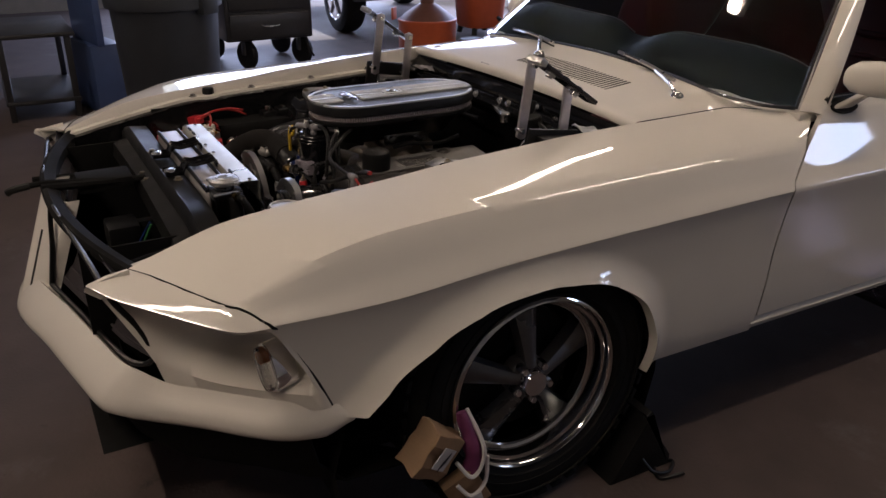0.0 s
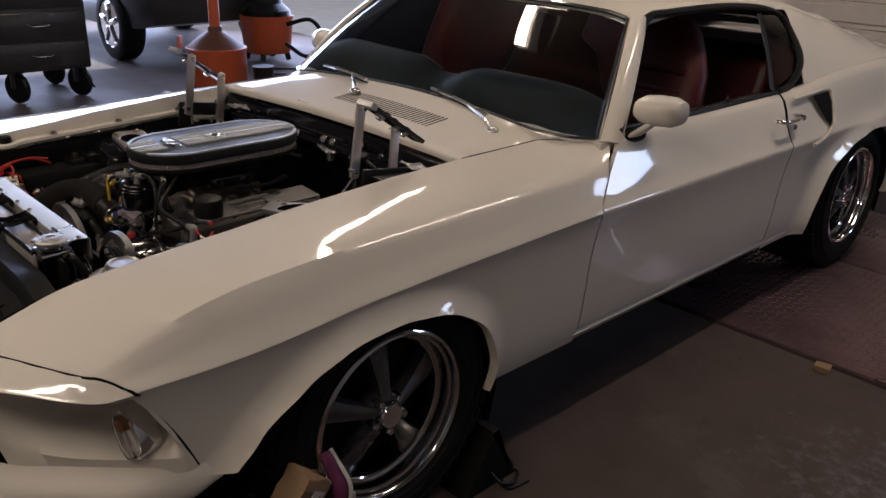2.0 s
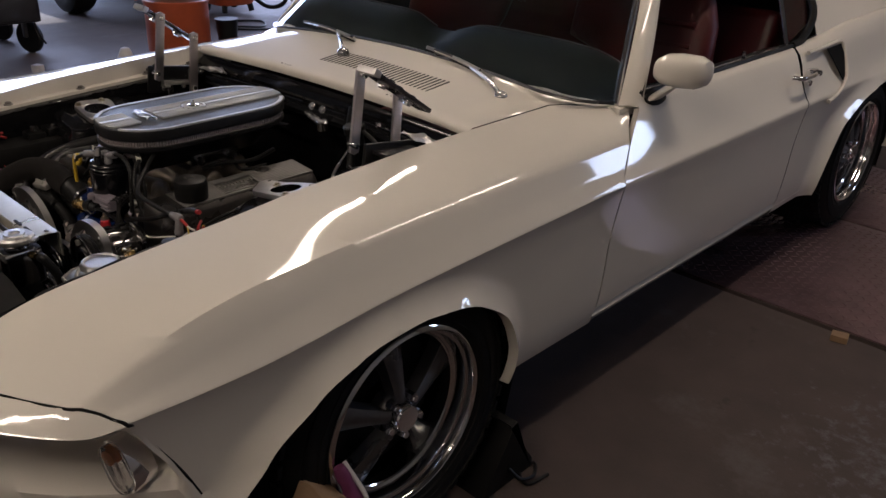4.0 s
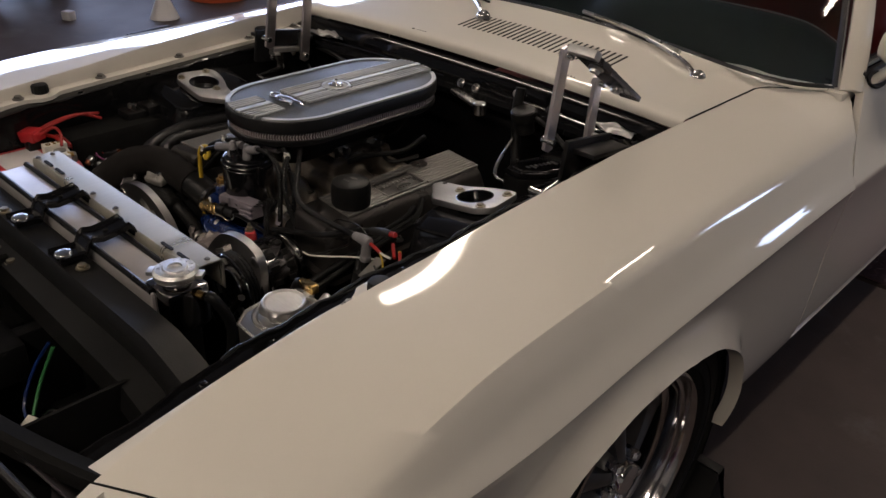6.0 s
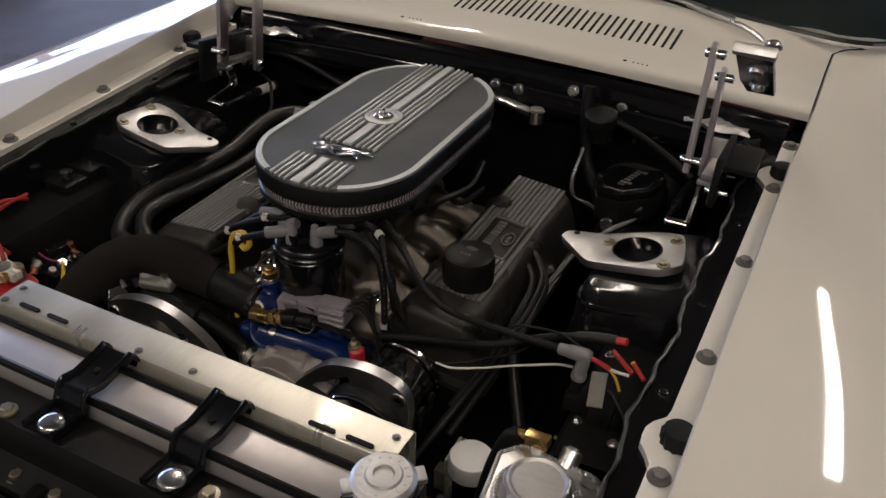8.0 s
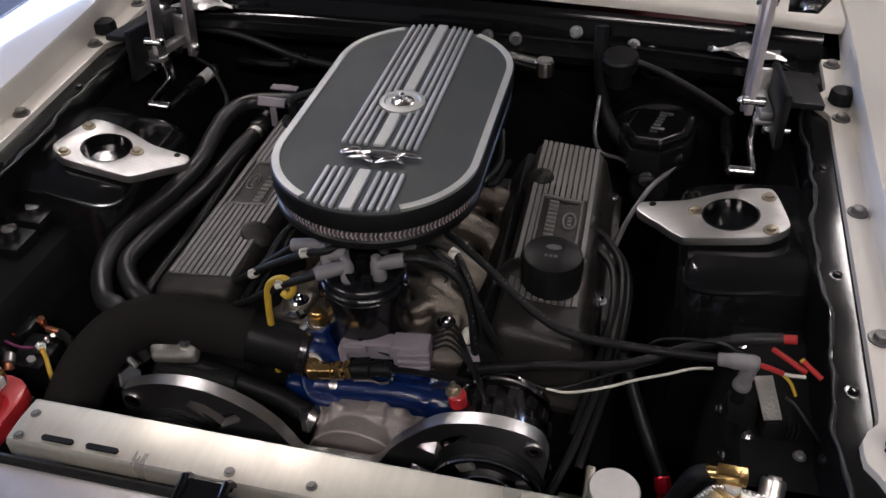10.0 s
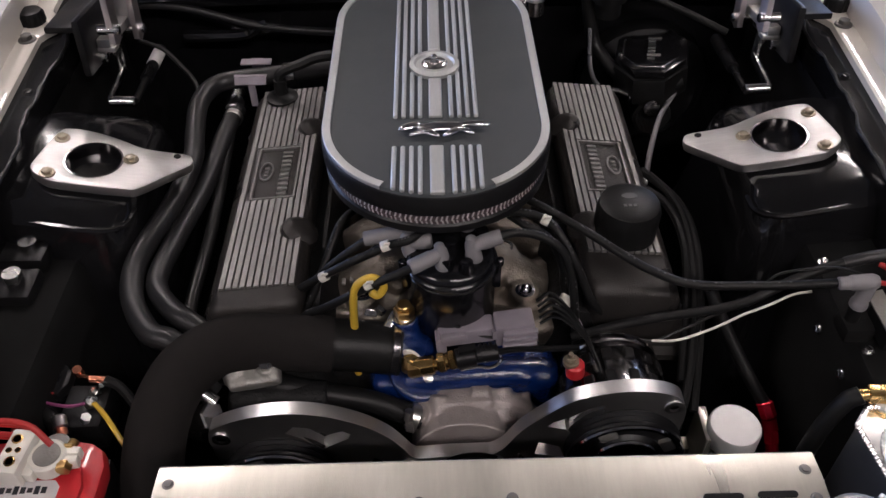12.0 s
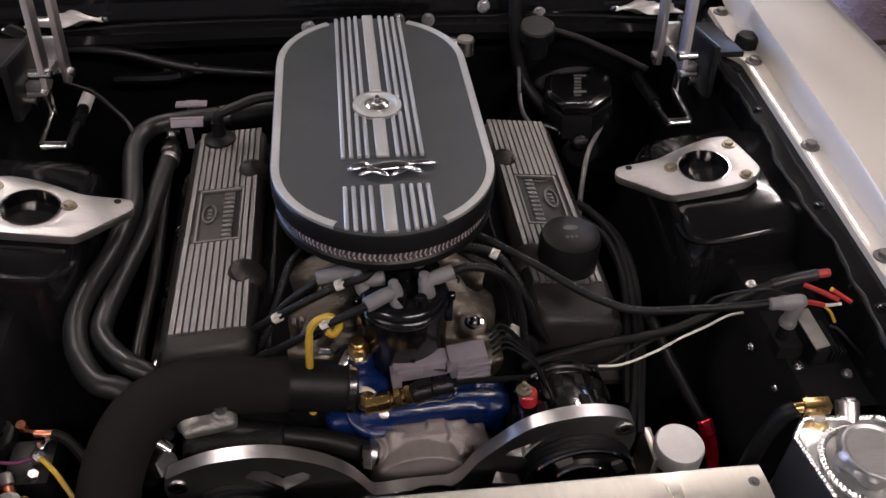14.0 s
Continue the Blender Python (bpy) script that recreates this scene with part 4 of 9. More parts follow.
part("bumper", bumper(), PAINT, car, "body coloured pointed front bumper", angle=60)
for side in (1, -1):
    bm = bezel()
    if side < 0:
        mirrored(bm)
    bz = part("lamp_bowl", bm, PAINT, car, "empty cream white headlamp bowl without its lamp", angle=60, thick=0.006)
    bm = B()
    grid(bm, [[(side * x, y, z) for x, y, z in row] for row in (((0.634, -0.843, 0.729), (0.636, -0.885, 0.721), (0.641, -0.929, 0.711)), ((0.631, -0.843, 0.722), (0.633, -0.885, 0.713), (0.640, -0.932, 0.702)), ((0.632, -0.843, 0.700), (0.635, -0.885, 0.692), (0.646, -0.905, 0.682)))])
    part("inner_lip", bm, PAINT, bz)
    seam = [(side * x, y + 0.002, z - 0.003) for x, y, z in LIP] + [(side * (side_x(z, gap_front(z)) - 0.002), gap_front(z) - 0.0022, z) for z in (0.655, 0.62, 0.58, 0.54, 0.50, 0.455)]
    part("panel_gap", tube(B(), seam, 0.0034, 6, 4), MATTE, bz, "dark gap between wing and lamp bowl")
    m = Matrix.Translation((side * 0.822, -0.632, 0.545)) @ Matrix.Rotation(side * radians(16), 4, "Z") @ Matrix.Rotation(radians(90), 4, "X") @ Matrix.Rotation(side * radians(22), 4, "Z")
    oval = [(0.024 * math.copysign(abs(math.cos(a)) ** 0.7, math.cos(a)), 0.047 * math.copysign(abs(math.sin(a)) ** 0.8, math.sin(a))) for a in [2 * math.pi * q / 24 for q in range(24)]]
    bm = B()
    slab(bm, [(x * 1.15, y * 1.1) for x, y in oval], -0.045, 0.004, m, bevel=0.003)
    so = part("signal_lamp", bm, CHROME, bz, "small clear and amber signal lamp")
    bm = B()
    slab(bm, oval, 0.004, 0.018, m, bevel=0.005)
    part("lens", bm, CLEARLENS, so)
    bm = B()
    rod(bm, m @ Vector((0.0, 0.025, 0.002)), m @ Vector((0.0, 0.025, 0.014)), 0.014, 12)
    part("bulb", bm, BLOCKER, so)

    loop = [(side * x, y, z) for x, y, z in ((0.112, -0.978, 0.502), (0.38, -0.917, 0.503), (0.58, -0.874, 0.505), (0.640, -0.838, 0.515), (0.652, -0.826, 0.545), (0.650, -0.848, 0.61), (0.640, -0.888, 0.678), (0.50, -0.905, 0.700), (0.3, -0.925, 0.706), (0.112, -0.945, 0.706), (0.108, -0.960, 0.60), (0.112, -0.978, 0.502))]
    bm = B()
    tube(bm, loop, 0.0065, 8, 5)
    part("grille_trim", bm, SATIN, car, "thin black grille surround")
    bm = B()
    grid(bm, [[(side * x, y + 0.02 + 0.05 * math.sin(math.pi * t), 0.502 + t * 0.205) for x, y in ((0.1, -0.975 + 0.03 * t), (0.3, -0.93 + 0.01 * t), (0.5, -0.885 - 0.015 * t), (0.65, -0.825 - 0.06 * t))] for t in (0, 0.2, 0.5, 0.8, 1)])
    gr = part("grille", bm, GRILLE, car, "smoky dark grille insert")
    bm = B()
    for k in range(9):
        t = (k + 0.5) / 9
        tube(bm, [(side * x, y + 0.018 + 0.05 * math.sin(math.pi * t), 0.504 + t * 0.20) for x, y in ((0.11, -0.975 + 0.03 * t), (0.3, -0.932 + 0.01 * t), (0.5, -0.887 - 0.015 * t), (0.645, -0.828 - 0.06 * t))], 0.003, 6, 3)
    part("grille_bars", bm, GRILLE, gr)
def nose_y(x, z):
    return -1.069 + (z - 0.397) * 0.357 + 0.50 * max(0, math.sqrt(x * x + 0.00012) - 0.011)


bm = B()
grid(bm, [[(x, nose_y(x, z) + dy, z) for x, dy in ((-0.108, 0.03), (-0.108, 0.003), (-0.104, 0), (-0.06, 0), (-0.03, 0), (-0.014, 0), (-0.006, 0), (0, 0), (0.006, 0), (0.014, 0), (0.03, 0), (0.06, 0), (0.104, 0), (0.108, 0.003), (0.108, 0.03))] for z in (0.41, 0.45, 0.50, 0.55, 0.60, 0.65, 0.71)])
cp = part("nose_panel", bm, PAINT, car, "cream white pointed nose panel between the grilles", angle=60)
bm = B()
grid(bm, [[(x, nose_y(x, z) - 0.0015, z) for x in (0.037, 0.043)] for z in (0.465, 0.55, 0.625)])
part("slot", bm, DARKTRIM, cp, thick=0.002)
bm = B()
grid(bm, [[(x, -0.948 + 0.33 * x * x + dy, z - 0.02 * abs(x)) for dy, z in ((-0.008, 0.698), (-0.010, 0.712), (-0.006, 0.720), (0.004, 0.723), (0.030, 0.712), (0.034, 0.69))] for x in [-0.62 + 1.24 * q / 24 for q in range(25)]])
part("header_bar", bm, MATTE, car, thick=0.004)
bm = B()
for a, b in (((0.0, -0.955, 0.72), (-0.02, -0.70, 0.70)), ((-0.14, -0.97, 0.70), (-0.16, -0.69, 0.68))):
    rod(bm, a, b, 0.011, 8)
tube(bm, [(-0.02, -0.80, 0.71), (-0.03, -0.93, 0.722), (-0.05, -0.985, 0.715)], 0.008, 8)
box(bm, (-0.06, -0.80, 0.70), (0.11, 0.14, 0.035), 0.01)
part("bonnet_latch", bm, MATTE, car)
bm = B()
tube(bm, [(-0.048, -0.98, 0.716), (-0.055, -1.02, 0.708), (-0.06, -1.035, 0.70)], 0.010, 8)
part("latch_grip", bm, RUBBER, car)
# valance, undertray and shadowed underside
bm = B()
grid(bm, [[(x, y + 0.06 + dy, z) for dy, z in ((0, 0.39), (0.02, 0.30), (0.08, 0.235), (0.3, 0.225))] for x, y in [(-x, y) for x, y in BUMP[:0:-1]][2:] + BUMP[:-2]])
part("valance", bm, MATTE, car, thick=0.006)
bm = B()
box(bm, (0, 1.55, 0.235), (1.50, 4.1, 0.05), 0.01)
for sx in (-0.36, 0.36):
    box(bm, (sx, 0.0, 0.32), (0.09, 1.7, 0.12), 0.01)
part("floor_pan", bm, MATTE, car)

# ---- wheels ----


def rim_mesh():
    bm = B()
    back = [(0.224, 0.0), (0.229, -0.004), (0.229, -0.012), (0.219, -0.016), (0.212, -0.030), (0.210, -0.075), (0.205, -0.10), (0.203, -0.2)]
    face = [(0.224, 0.0), (0.2195, 0.002), (0.2155, -0.001), (0.2125, -0.007), (0.2105, -0.020), (0.2035, -0.0225), (0.2015, -0.028), (0.2000, -0.052), (0.1935, -0.0555), (0.1905, -0.0535), (0.1875, -0.0565), (0.1865, -0.075), (0.189, -0.12), (0.190, -0.2)]
    revolve(bm, face, n=64, cap=False)
    revolve(bm, back, n=64, cap=False)
    return bm


def spoke_mesh(k):
    # ridged blade that falls away and widens from the hub to the barrel
    bm = B()
    a = math.radians(-90 + 72 * k)
    rows = []
    for t in [q / 11 for q in range(12)]:
        r = 0.036 + t * 0.154
        w = 0.0150 + 0.0215 * t ** 1.35 + 0.006 * max(0, t - 0.85) / 0.15
        top = -0.024 - 0.038 * t ** 1.15
        drop = 0.009 + 0.006 * t
        sec = [(-w - 0.003, top - drop - 0.030), (-w, top - drop - 0.002), (-w * 0.94, top - drop * 0.75), (-w * 0.45, top - drop * 0.22), (0, top), (w * 0.45, top - drop * 0.22), (w * 0.94, top - drop * 0.75), (w, top - drop - 0.002), (w + 0.003, top - drop - 0.030)]
        rows.append([(r * math.cos(a) - s_ * math.sin(a), r * math.sin(a) + s_ * math.cos(a), h) for s_, h in sec])
    grid(bm, rows)
    return bm


def wheel(at, side, steer=0):
    w = new("wheel")
    w["label"] = "grey five spoke wheel with polished lip and black tyre"
    w.parent, w.matrix_parent_inverse = car, Matrix.Translation(-car.location)
    w.matrix_basis = Matrix.Translation(at) @ Matrix.Rotation(radians(steer), 4, "Z") @ Matrix.Rotation(radians(90 * side), 4, "Y") @ Matrix.Rotation(radians(-90 * side), 4, "Z")
    bm = B()
    tp = [(0.223, -0.012), (0.229, -0.003), (0.250, 0.005), (0.285, 0.003), (0.322, -0.010), (0.338, -0.026), (0.345, -0.05), (0.347, -0.12), (0.345, -0.19), (0.338, -0.216), (0.316, -0.235), (0.275, -0.240), (0.223, -0.225)]
    revolve(bm, tp, n=64, cap=False)
    t = part("tyre", bm, TYRE, None)
    bm = B()
    for r in (0.240, 0.262, 0.300):
        revolve(bm, [(r, 0.000), (r + 0.0012, 0.0062), (r + 0.0024, 0.000)], n=64, cap=False)
    td = part("sidewall_ring", bm, TYRE, None)
    bm = B()
    for k in range(48):
        a = 2 * math.pi * k / 48
        for h in (-0.028, -0.20):
            box(bm, (0.342 * math.cos(a), 0.342 * math.sin(a), h), (0.012, 0.03, 0.028), 0.002, Matrix.Rotation(a, 3, "Z"), 1)
    tb = part("tread", bm, TYRE, None)
    tb["kind"] = "stuff"
    r_ = part("rim", rim_mesh(), RIMALU, None)
    spokes = [part("spoke", spoke_mesh(k), WHEELGREY, None) for k in range(5)]
    bm = B()
    revolve(bm, [(0.056, -0.08), (0.056, -0.050), (0.050, -0.040), (0.036, -0.036)], n=32)
    hub = part("hub", bm, WHEELGREY, None)
    bm = B()
    revolve(bm, [(0.034, -0.038), (0.034, -0.014), (0.030, -0.008), (0.012, -0.006), (0.0, -0.006)], n=28)
    cap = part("centre_cap", bm, CHROME, None)
    nuts = []
    for k in range(5):
        a = math.radians(-90 + 72 * k + 36)
        bm = B()
        revolve(bm, [(0.0115, -0.042), (0.0115, -0.018), (0.008, -0.012)], (0.047 * math.cos(a), 0.047 * math.sin(a), 0), (0.047 * math.cos(a), 0.047 * math.sin(a), 1), 6)
        nuts.append(part("wheel_nut", bm, CHROME, None))
    bm = B()
    revolve(bm, [(0.165, -0.115), (0.165, -0.105), (0.06, -0.10)], n=40, cap=False)
    disc = part("brake_disc", bm, CASTDARK, None)
    bm = B()
    revolve(bm, [(0.190, -0.20), (0.10, -0.21), (0.0, -0.21)], n=32)
    back = part("back_plate", bm, DARKTRIM, None)
    for o in (t, r_, hub, cap, disc, back, td, tb, *spokes, *nuts):
        o.parent = w
    return w


wheel((0.886, -0.017, 0.347), 1)
wheel((0.880, 2.743, 0.347), 1)
wheel((-0.886, -0.017, 0.347), -1)
wheel((-0.880, 2.743, 0.347), -1)

# dark wheel housings
for side in (1, -1):
    for cy, cz in ((-0.03, 0.30), (2.743, 0.33)):
        bm = B()
        rows = []
        for k in range(15):
            a = math.radians(-20 + 220 * k / 14)
            R = (0.40 if cy < 1 else 0.42) + (0.10 * ease(130, 190, math.degrees(a)))
            rows.append([(side * x, cy + R * math.cos(a), cz + R * math.sin(a)) for x in (0.868, 0.55)])
        grid(bm, rows)
        grid(bm, [[(side * 0.55, cy + y, z) for z in (0.2, 0.45, 0.76)] for y in (-0.55, 0, 0.45)])
        part("wheel_housing", bm, MATTE, car)

# ---- cabin ----
def seat(x, y):
    bm = B()
    rows = []
    for z, w, d, yy in ((0.50, 0.21, 0.06, 0), (0.62, 0.235, 0.075, 0.02), (0.80, 0.24, 0.08, 0.06), (0.95, 0.225, 0.07, 0.10), (1.03, 0.19, 0.06, 0.125), (1.10, 0.15, 0.055, 0.145), (1.145, 0.10, 0.035, 0.155)):
        rows.append([(x + w * math.copysign(abs(math.cos(a)) ** 0.6, math.cos(a)), y + yy + d * math.copysign(abs(math.sin(a)) ** 0.8, math.sin(a)), z) for a in [2 * math.pi * q / 24 for q in range(24)]])
    vs = grid(bm, rows, close=True)
    bm.faces.new(vs[-1])
    bm.faces.new(vs[0])
    st = part("seat", bm, VINYL, car, "red vinyl high back bucket seat")
    bm = B()
    for k in range(5):
        z = 0.66 + k * 0.075
        tube(bm, [(x - 0.17, y - 0.045 + (z - 0.5) * 0.19, z), (x, y - 0.06 + (z - 0.5) * 0.19, z), (x + 0.17, y - 0.045 + (z - 0.5) * 0.19, z)], 0.012, 8, 3)
    part("pleats", bm, VINYL, st)
    bm = B()
    box(bm, (x, y - 0.26, 0.47), (0.48, 0.52, 0.14), 0.05, turn(6, 0, 0), 3)
    box(bm, (x, y - 0.2, 0.33), (0.40, 0.40, 0.14), 0.01)
    part("cushion", bm, VINYL, st)


seat(0.36, 1.69)
seat(-0.36, 1.69)
bm = B()
for x in (-0.29, 0.29):
    box(bm, (x, 2.36, 0.72), (0.56, 0.14, 0.46), 0.05, turn(-16, 0, 0), 3)
    box(bm, (x, 2.12, 0.48), (0.56, 0.44, 0.14), 0.05, turn(4, 0, 0), 3)
box(bm, (0, 2.2, 0.34), (1.1, 0.5, 0.16), 0.01)
part("rear_bench", bm, VINYL, car, "red vinyl rear bench seat")
bm = B()
rows = []
for i in range(81):
    x = -0.74 + 1.48 * i / 80
    hump = 0.048 * (math.exp(-((abs(x) - 0.37) / 0.29) ** 8))
    rows.append([(x, 0.80, 0.80), (x, 0.84, 0.865 + 0.3 * hump), (x, 0.93, 0.885 + hump * 0.9), (x, 1.02, 0.890 + hump), (x, 1.075, 0.872 + hump), (x, 1.09, 0.82 + 0.5 * hump), (x, 1.05, 0.64)])
grid(bm, rows)
dsh = part("dashboard", bm, DASH, car, "dark green double hump dashboard pad", angle=50)
# pale line along each pod brow, standing in for its edge highlight
for side in (1, -1):
    bm = B()
    tube(bm, [(side * (0.37 + 0.29 * q), 1.078, 0.874 + 0.048 * math.exp(-q ** 8)) for q in [-1.12 + 2.24 * k / 16 for k in range(17)]], 0.0022, 6, 2)
    part("pod_edge_highlight", bm, GREYBOOT, dsh)
for side in (1, -1):
    bm = B()
    box(bm, (side * 0.735, 1.42, 0.60), (0.05, 1.06, 0.56), 0.015)
    part("door_card", bm, DARKTRIM, car)
    bm = B()
    box(bm, (side * 0.73, 2.5, 0.58), (0.04, 1.0, 0.6), 0.01)
    part("side_trim", bm, DARKTRIM, car)
bm = B()
box(bm, (0, 1.5, 0.275), (1.5, 2.1, 0.03), 0)
box(bm, (0, 1.45, 0.36), (0.26, 1.1, 0.16), 0.03)
grid(bm, [[(x, y, z) for x in (-0.56, 0, 0.56)] for y, z in ((1.24, 1.19), (1.5, 1.225), (1.9, 1.23), (2.25, 1.20))])
grid(bm, [[(x, y, z) for x in (-0.7, 0, 0.7)] for y, z in ((2.42, 0.92), (2.75, 0.93), (3.2, 0.90))])
part("cabin_lining", bm, DARKTRIM, car)
for s in (1, -1):
    for ys, top in (((0.66, 0.98), ((0.82, 0.78), (0.73, 0.82))), ((1.82, 2.02), ((0.845, 0.79), (0.785, 0.87)))):
        bm = B()
        grid(bm, [[(s * (x - 0.03), y, z) for x, z in ((0.87, 0.3), (0.885, 0.68)) + top] for y in ys])
        part("jamb", bm, DARKTRIM, car)

# ---- engine bay shell ----
for side in (1, -1):
    bm = B()
    rows = []
    for i in range(60):
        y = -0.84 + 1.30 * i / 59
        xb, zb = flange(y)
        w = 0.004 * math.sin(y * 23) + 0.0022 * math.sin(y * 57) + 0.0012 * math.sin(y * 131 + 1)
        rows.append([(side * x, y, z) for x, z in ((xb + 0.03, zb - 0.012), (xb - 0.020, zb - 0.010), (xb - 0.050 + w, zb - 0.013), (xb - 0.0515 + w, zb - 0.008), (xb - 0.0545 + w, zb - 0.008), (xb - 0.056 + w, zb - 0.030), (xb - 0.0555 + 0.5 * w, zb - 0.07), (xb - 0.058, 0.66), (xb - 0.060, 0.45), (0.50, 0.28))])
    grid(bm, rows)
    ap = part("inner_wing", bm, WAVYBAY, car, "gloss black inner wing with wavy sealed seam", angle=45)
    bm = B()
    tube(bm, [(side * (flange(y)[0] - 0.053 + 0.004 * math.sin(y * 23) + 0.0022 * math.sin(y * 57) + 0.0012 * math.sin(y * 131 + 1)), y, flange(y)[1] - 0.0085) for y in [-0.62 + 0.92 * q / 60 for q in range(61)]], 0.0026, 8, 2, radii=lambda t: 0.0026 + 0.0006 * math.sin(90 * t))
    part("sealer_bead", bm, SEAM, ap, "wavy black seam sealer bead")
    bolts([(side * (flange(by)[0] - 0.034), by, flange(by)[1] - 0.012) for by in (-0.66, -0.55, -0.30, -0.12, 0.1, 0.3)], BAY, ap, r=0.006, h=0.004)
    bolts([(side * (flange(p[0])[0] - 0.058), p[0], p[1]) for p in ((-0.42, 0.60), (0.2, 0.66), (0.3, 0.60))], STEEL, ap, (-side, 0, 0), 0.005, 0.006)
    # spring tower
    bm = B()
    rows = []
    for z, x0, x1, y0, y1, r in ((0.30, 0.33, 0.57, -0.20, 0.20, 0.05), (0.55, 0.372, 0.57, -0.17, 0.165, 0.05), (0.70, 0.392, 0.57, -0.145, 0.135, 0.045), (0.738, 0.394, 0.565, -0.13, 0.115, 0.04), (0.752, 0.400, 0.56, -0.105, 0.09, 0.035)):
        ring = []
        for cx, cy, a0 in ((x1 - r, y1 - r, 0), (x0 + r, y1 - r, 90), (x0 + r, y0 + r, 180), (x1 - r, y0 + r, 270)):
            for q in range(6):
                a = radians(a0 + 18 * q)
                xx = cx + r * math.cos(a)
                ring.append((side * xx, cy + r * math.sin(a), z + (xx - 0.45) * 0.14))
        rows.append(ring)
    vs = grid(bm, rows, close=True)
    bm.faces.new(vs[-1])
    tower = part("spring_tower", bm, BAY, car, "gloss black spring tower")
    bm = B()
    tube(bm, [(side * 0.396, -0.085, 0.731), (side * 0.400, -0.112, 0.730), (side * 0.425, -0.128, 0.734), (side * 0.48, -0.128, 0.742), (side * 0.53, -0.12, 0.748)], 0.004, 6, 5)
    part("weld_seam", bm, BAY, tower)
    # shock mount plate
    out = [(0.322, 0.004), (0.330, 0.016), (0.362, 0.018), (0.395, 0.022), (0.430, 0.038), (0.470, 0.052), (0.502, 0.054), (0.516, 0.040), (0.528, -0.035), (0.526, -0.058), (0.508, -0.076), (0.485, -0.084), (0.40, -0.086), (0.380, -0.080), (0.352, -0.046), (0.324, -0.012)]
    out = [(0.325 + (x - 0.322) * 0.935, -0.012 + (y + 0.012) * 0.81) for x, y in out]
    sm = [(p.x, p.y) for p in smooth_line([(x, y, 0) for x, y in out + out[:1]], 3)][:-1]
    bm = B()
    m = Matrix.Translation((side * 0.426, 0.012 * side, 0.757)) @ turn(0, -side * 9.0, 0).to_4x4() @ Matrix.Translation((-side * 0.42, 0, 0))
    slab(bm, [(side * x, y) for x, y in sm][::side], -0.0030, 0.0105, m, holes=((side * 0.447, -0.019, 0.0365),), bevel=0.0028)
    pl = part("shock_mount_plate", bm, ALU, car, "bare machined aluminium shock mount plate")
    bolts([m @ Vector((side * bx, by, 0.0105)) for bx, by in ((0.402, -0.012), (0.497, 0.018), (0.494, -0.055))], ZINC, pl, m.to_3x3() @ Vector((0, 0, 1)), 0.0065, 0.006)
    bm = B()
    revolve(bm, [(0.0370, -0.06), (0.0370, 0.010), (0.0345, 0.010), (0.0345, -0.06)], m @ Vector((side * 0.447, -0.019, 0)), m @ Vector((side * 0.447, -0.019, 1)), 28, cap=False)
    part("bore", bm, DARKCHROME, pl)
    bm = B()
    revolve(bm, [(0.0345, -0.018), (0.032, -0.016), (0.0, -0.016)], m @ Vector((side * 0.447, -0.019, 0)), m @ Vector((side * 0.447, -0.019, 1)), 20)
    rod(bm, m @ Vector((side * 0.447, -0.019, -0.05)), m @ Vector((side * 0.447, -0.019, -0.016)), 0.009, 12)
    part("shock_top", bm, GLOSSCAP, pl)
    bm = B()
    revolve(bm, [(0.0048, 0.0104), (0.0048, 0.0112)], m @ Vector((side * 0.346, 0.004, 0)), m @ Vector((side * 0.346, 0.004, 1)), 12)
    part("pilot_hole", bm, DARKTRIM, pl)

# low inner apron with a ledge ahead of each spring tower
for side in (1, -1):
    bm = B()
    rows = []
    for i in range(9):
        y = -0.385 + 0.26 * i / 8
        rows.append([(side * x, y, z) for x, z in ((0.442, 0.40), (0.447, 0.55), (0.452, 0.665), (0.455, 0.690), (0.462, 0.700), (0.50, 0.704), (0.560, 0.706))])
    grid(bm, rows)
    lg = part("apron_ledge", bm, MATTE, car, "black inner apron ledge")
    if side > 0:
        bolts([(0.4515, -0.323, 0.666), (0.4515, -0.253, 0.663)], STEEL, lg, (-1, 0, 0.1), 0.0045, 0.006)
        bolts([(0.470, -0.320, 0.702), (0.521, -0.339, 0.705), (0.470, -0.18, 0.702)], STEEL, lg, (0, 0, 1), 0.0045, 0.006)

# bulkhead with its pressed ledge
bm = B()
grid(bm, [[(x, y - 0.02 * (abs(x) / 0.58) ** 2, z) for x in (-0.60, -0.4, -0.2, 0, 0.2, 0.4, 0.60)] for y, z in ((0.447, 0.845), (0.435, 0.83), (0.43, 0.80), (0.395, 0.795), (0.385, 0.785), (0.39, 0.77), (0.43, 0.755), (0.44, 0.60), (0.44, 0.40), (0.40, 0.25))])
part("bulkhead", bm, WAVYBAY, car, "gloss black bulkhead", angle=30)
for side in (1, -1):
    bm = B()
    tube(bm, [(side * x, y, 0.7975) for x, y in ((0.530, 0.392), (0.455, 0.402), (0.394, 0.409), (0.296, 0.416), (0.167, 0.419), (0.04, 0.420))], 0.0040, 8, 6)
    part("pressed_edge", bm, BAY, car)
bm = B()
grid(bm, [[(x, y, 0.262) for x in (-0.55, 0.55)] for y in (-0.95, 0.45)])
grid(bm, [[(x, -0.87, z) for x in (-0.5, 0.5)] for z in (0.25, 0.48)])
part("bay_floor", bm, MATTE, car)
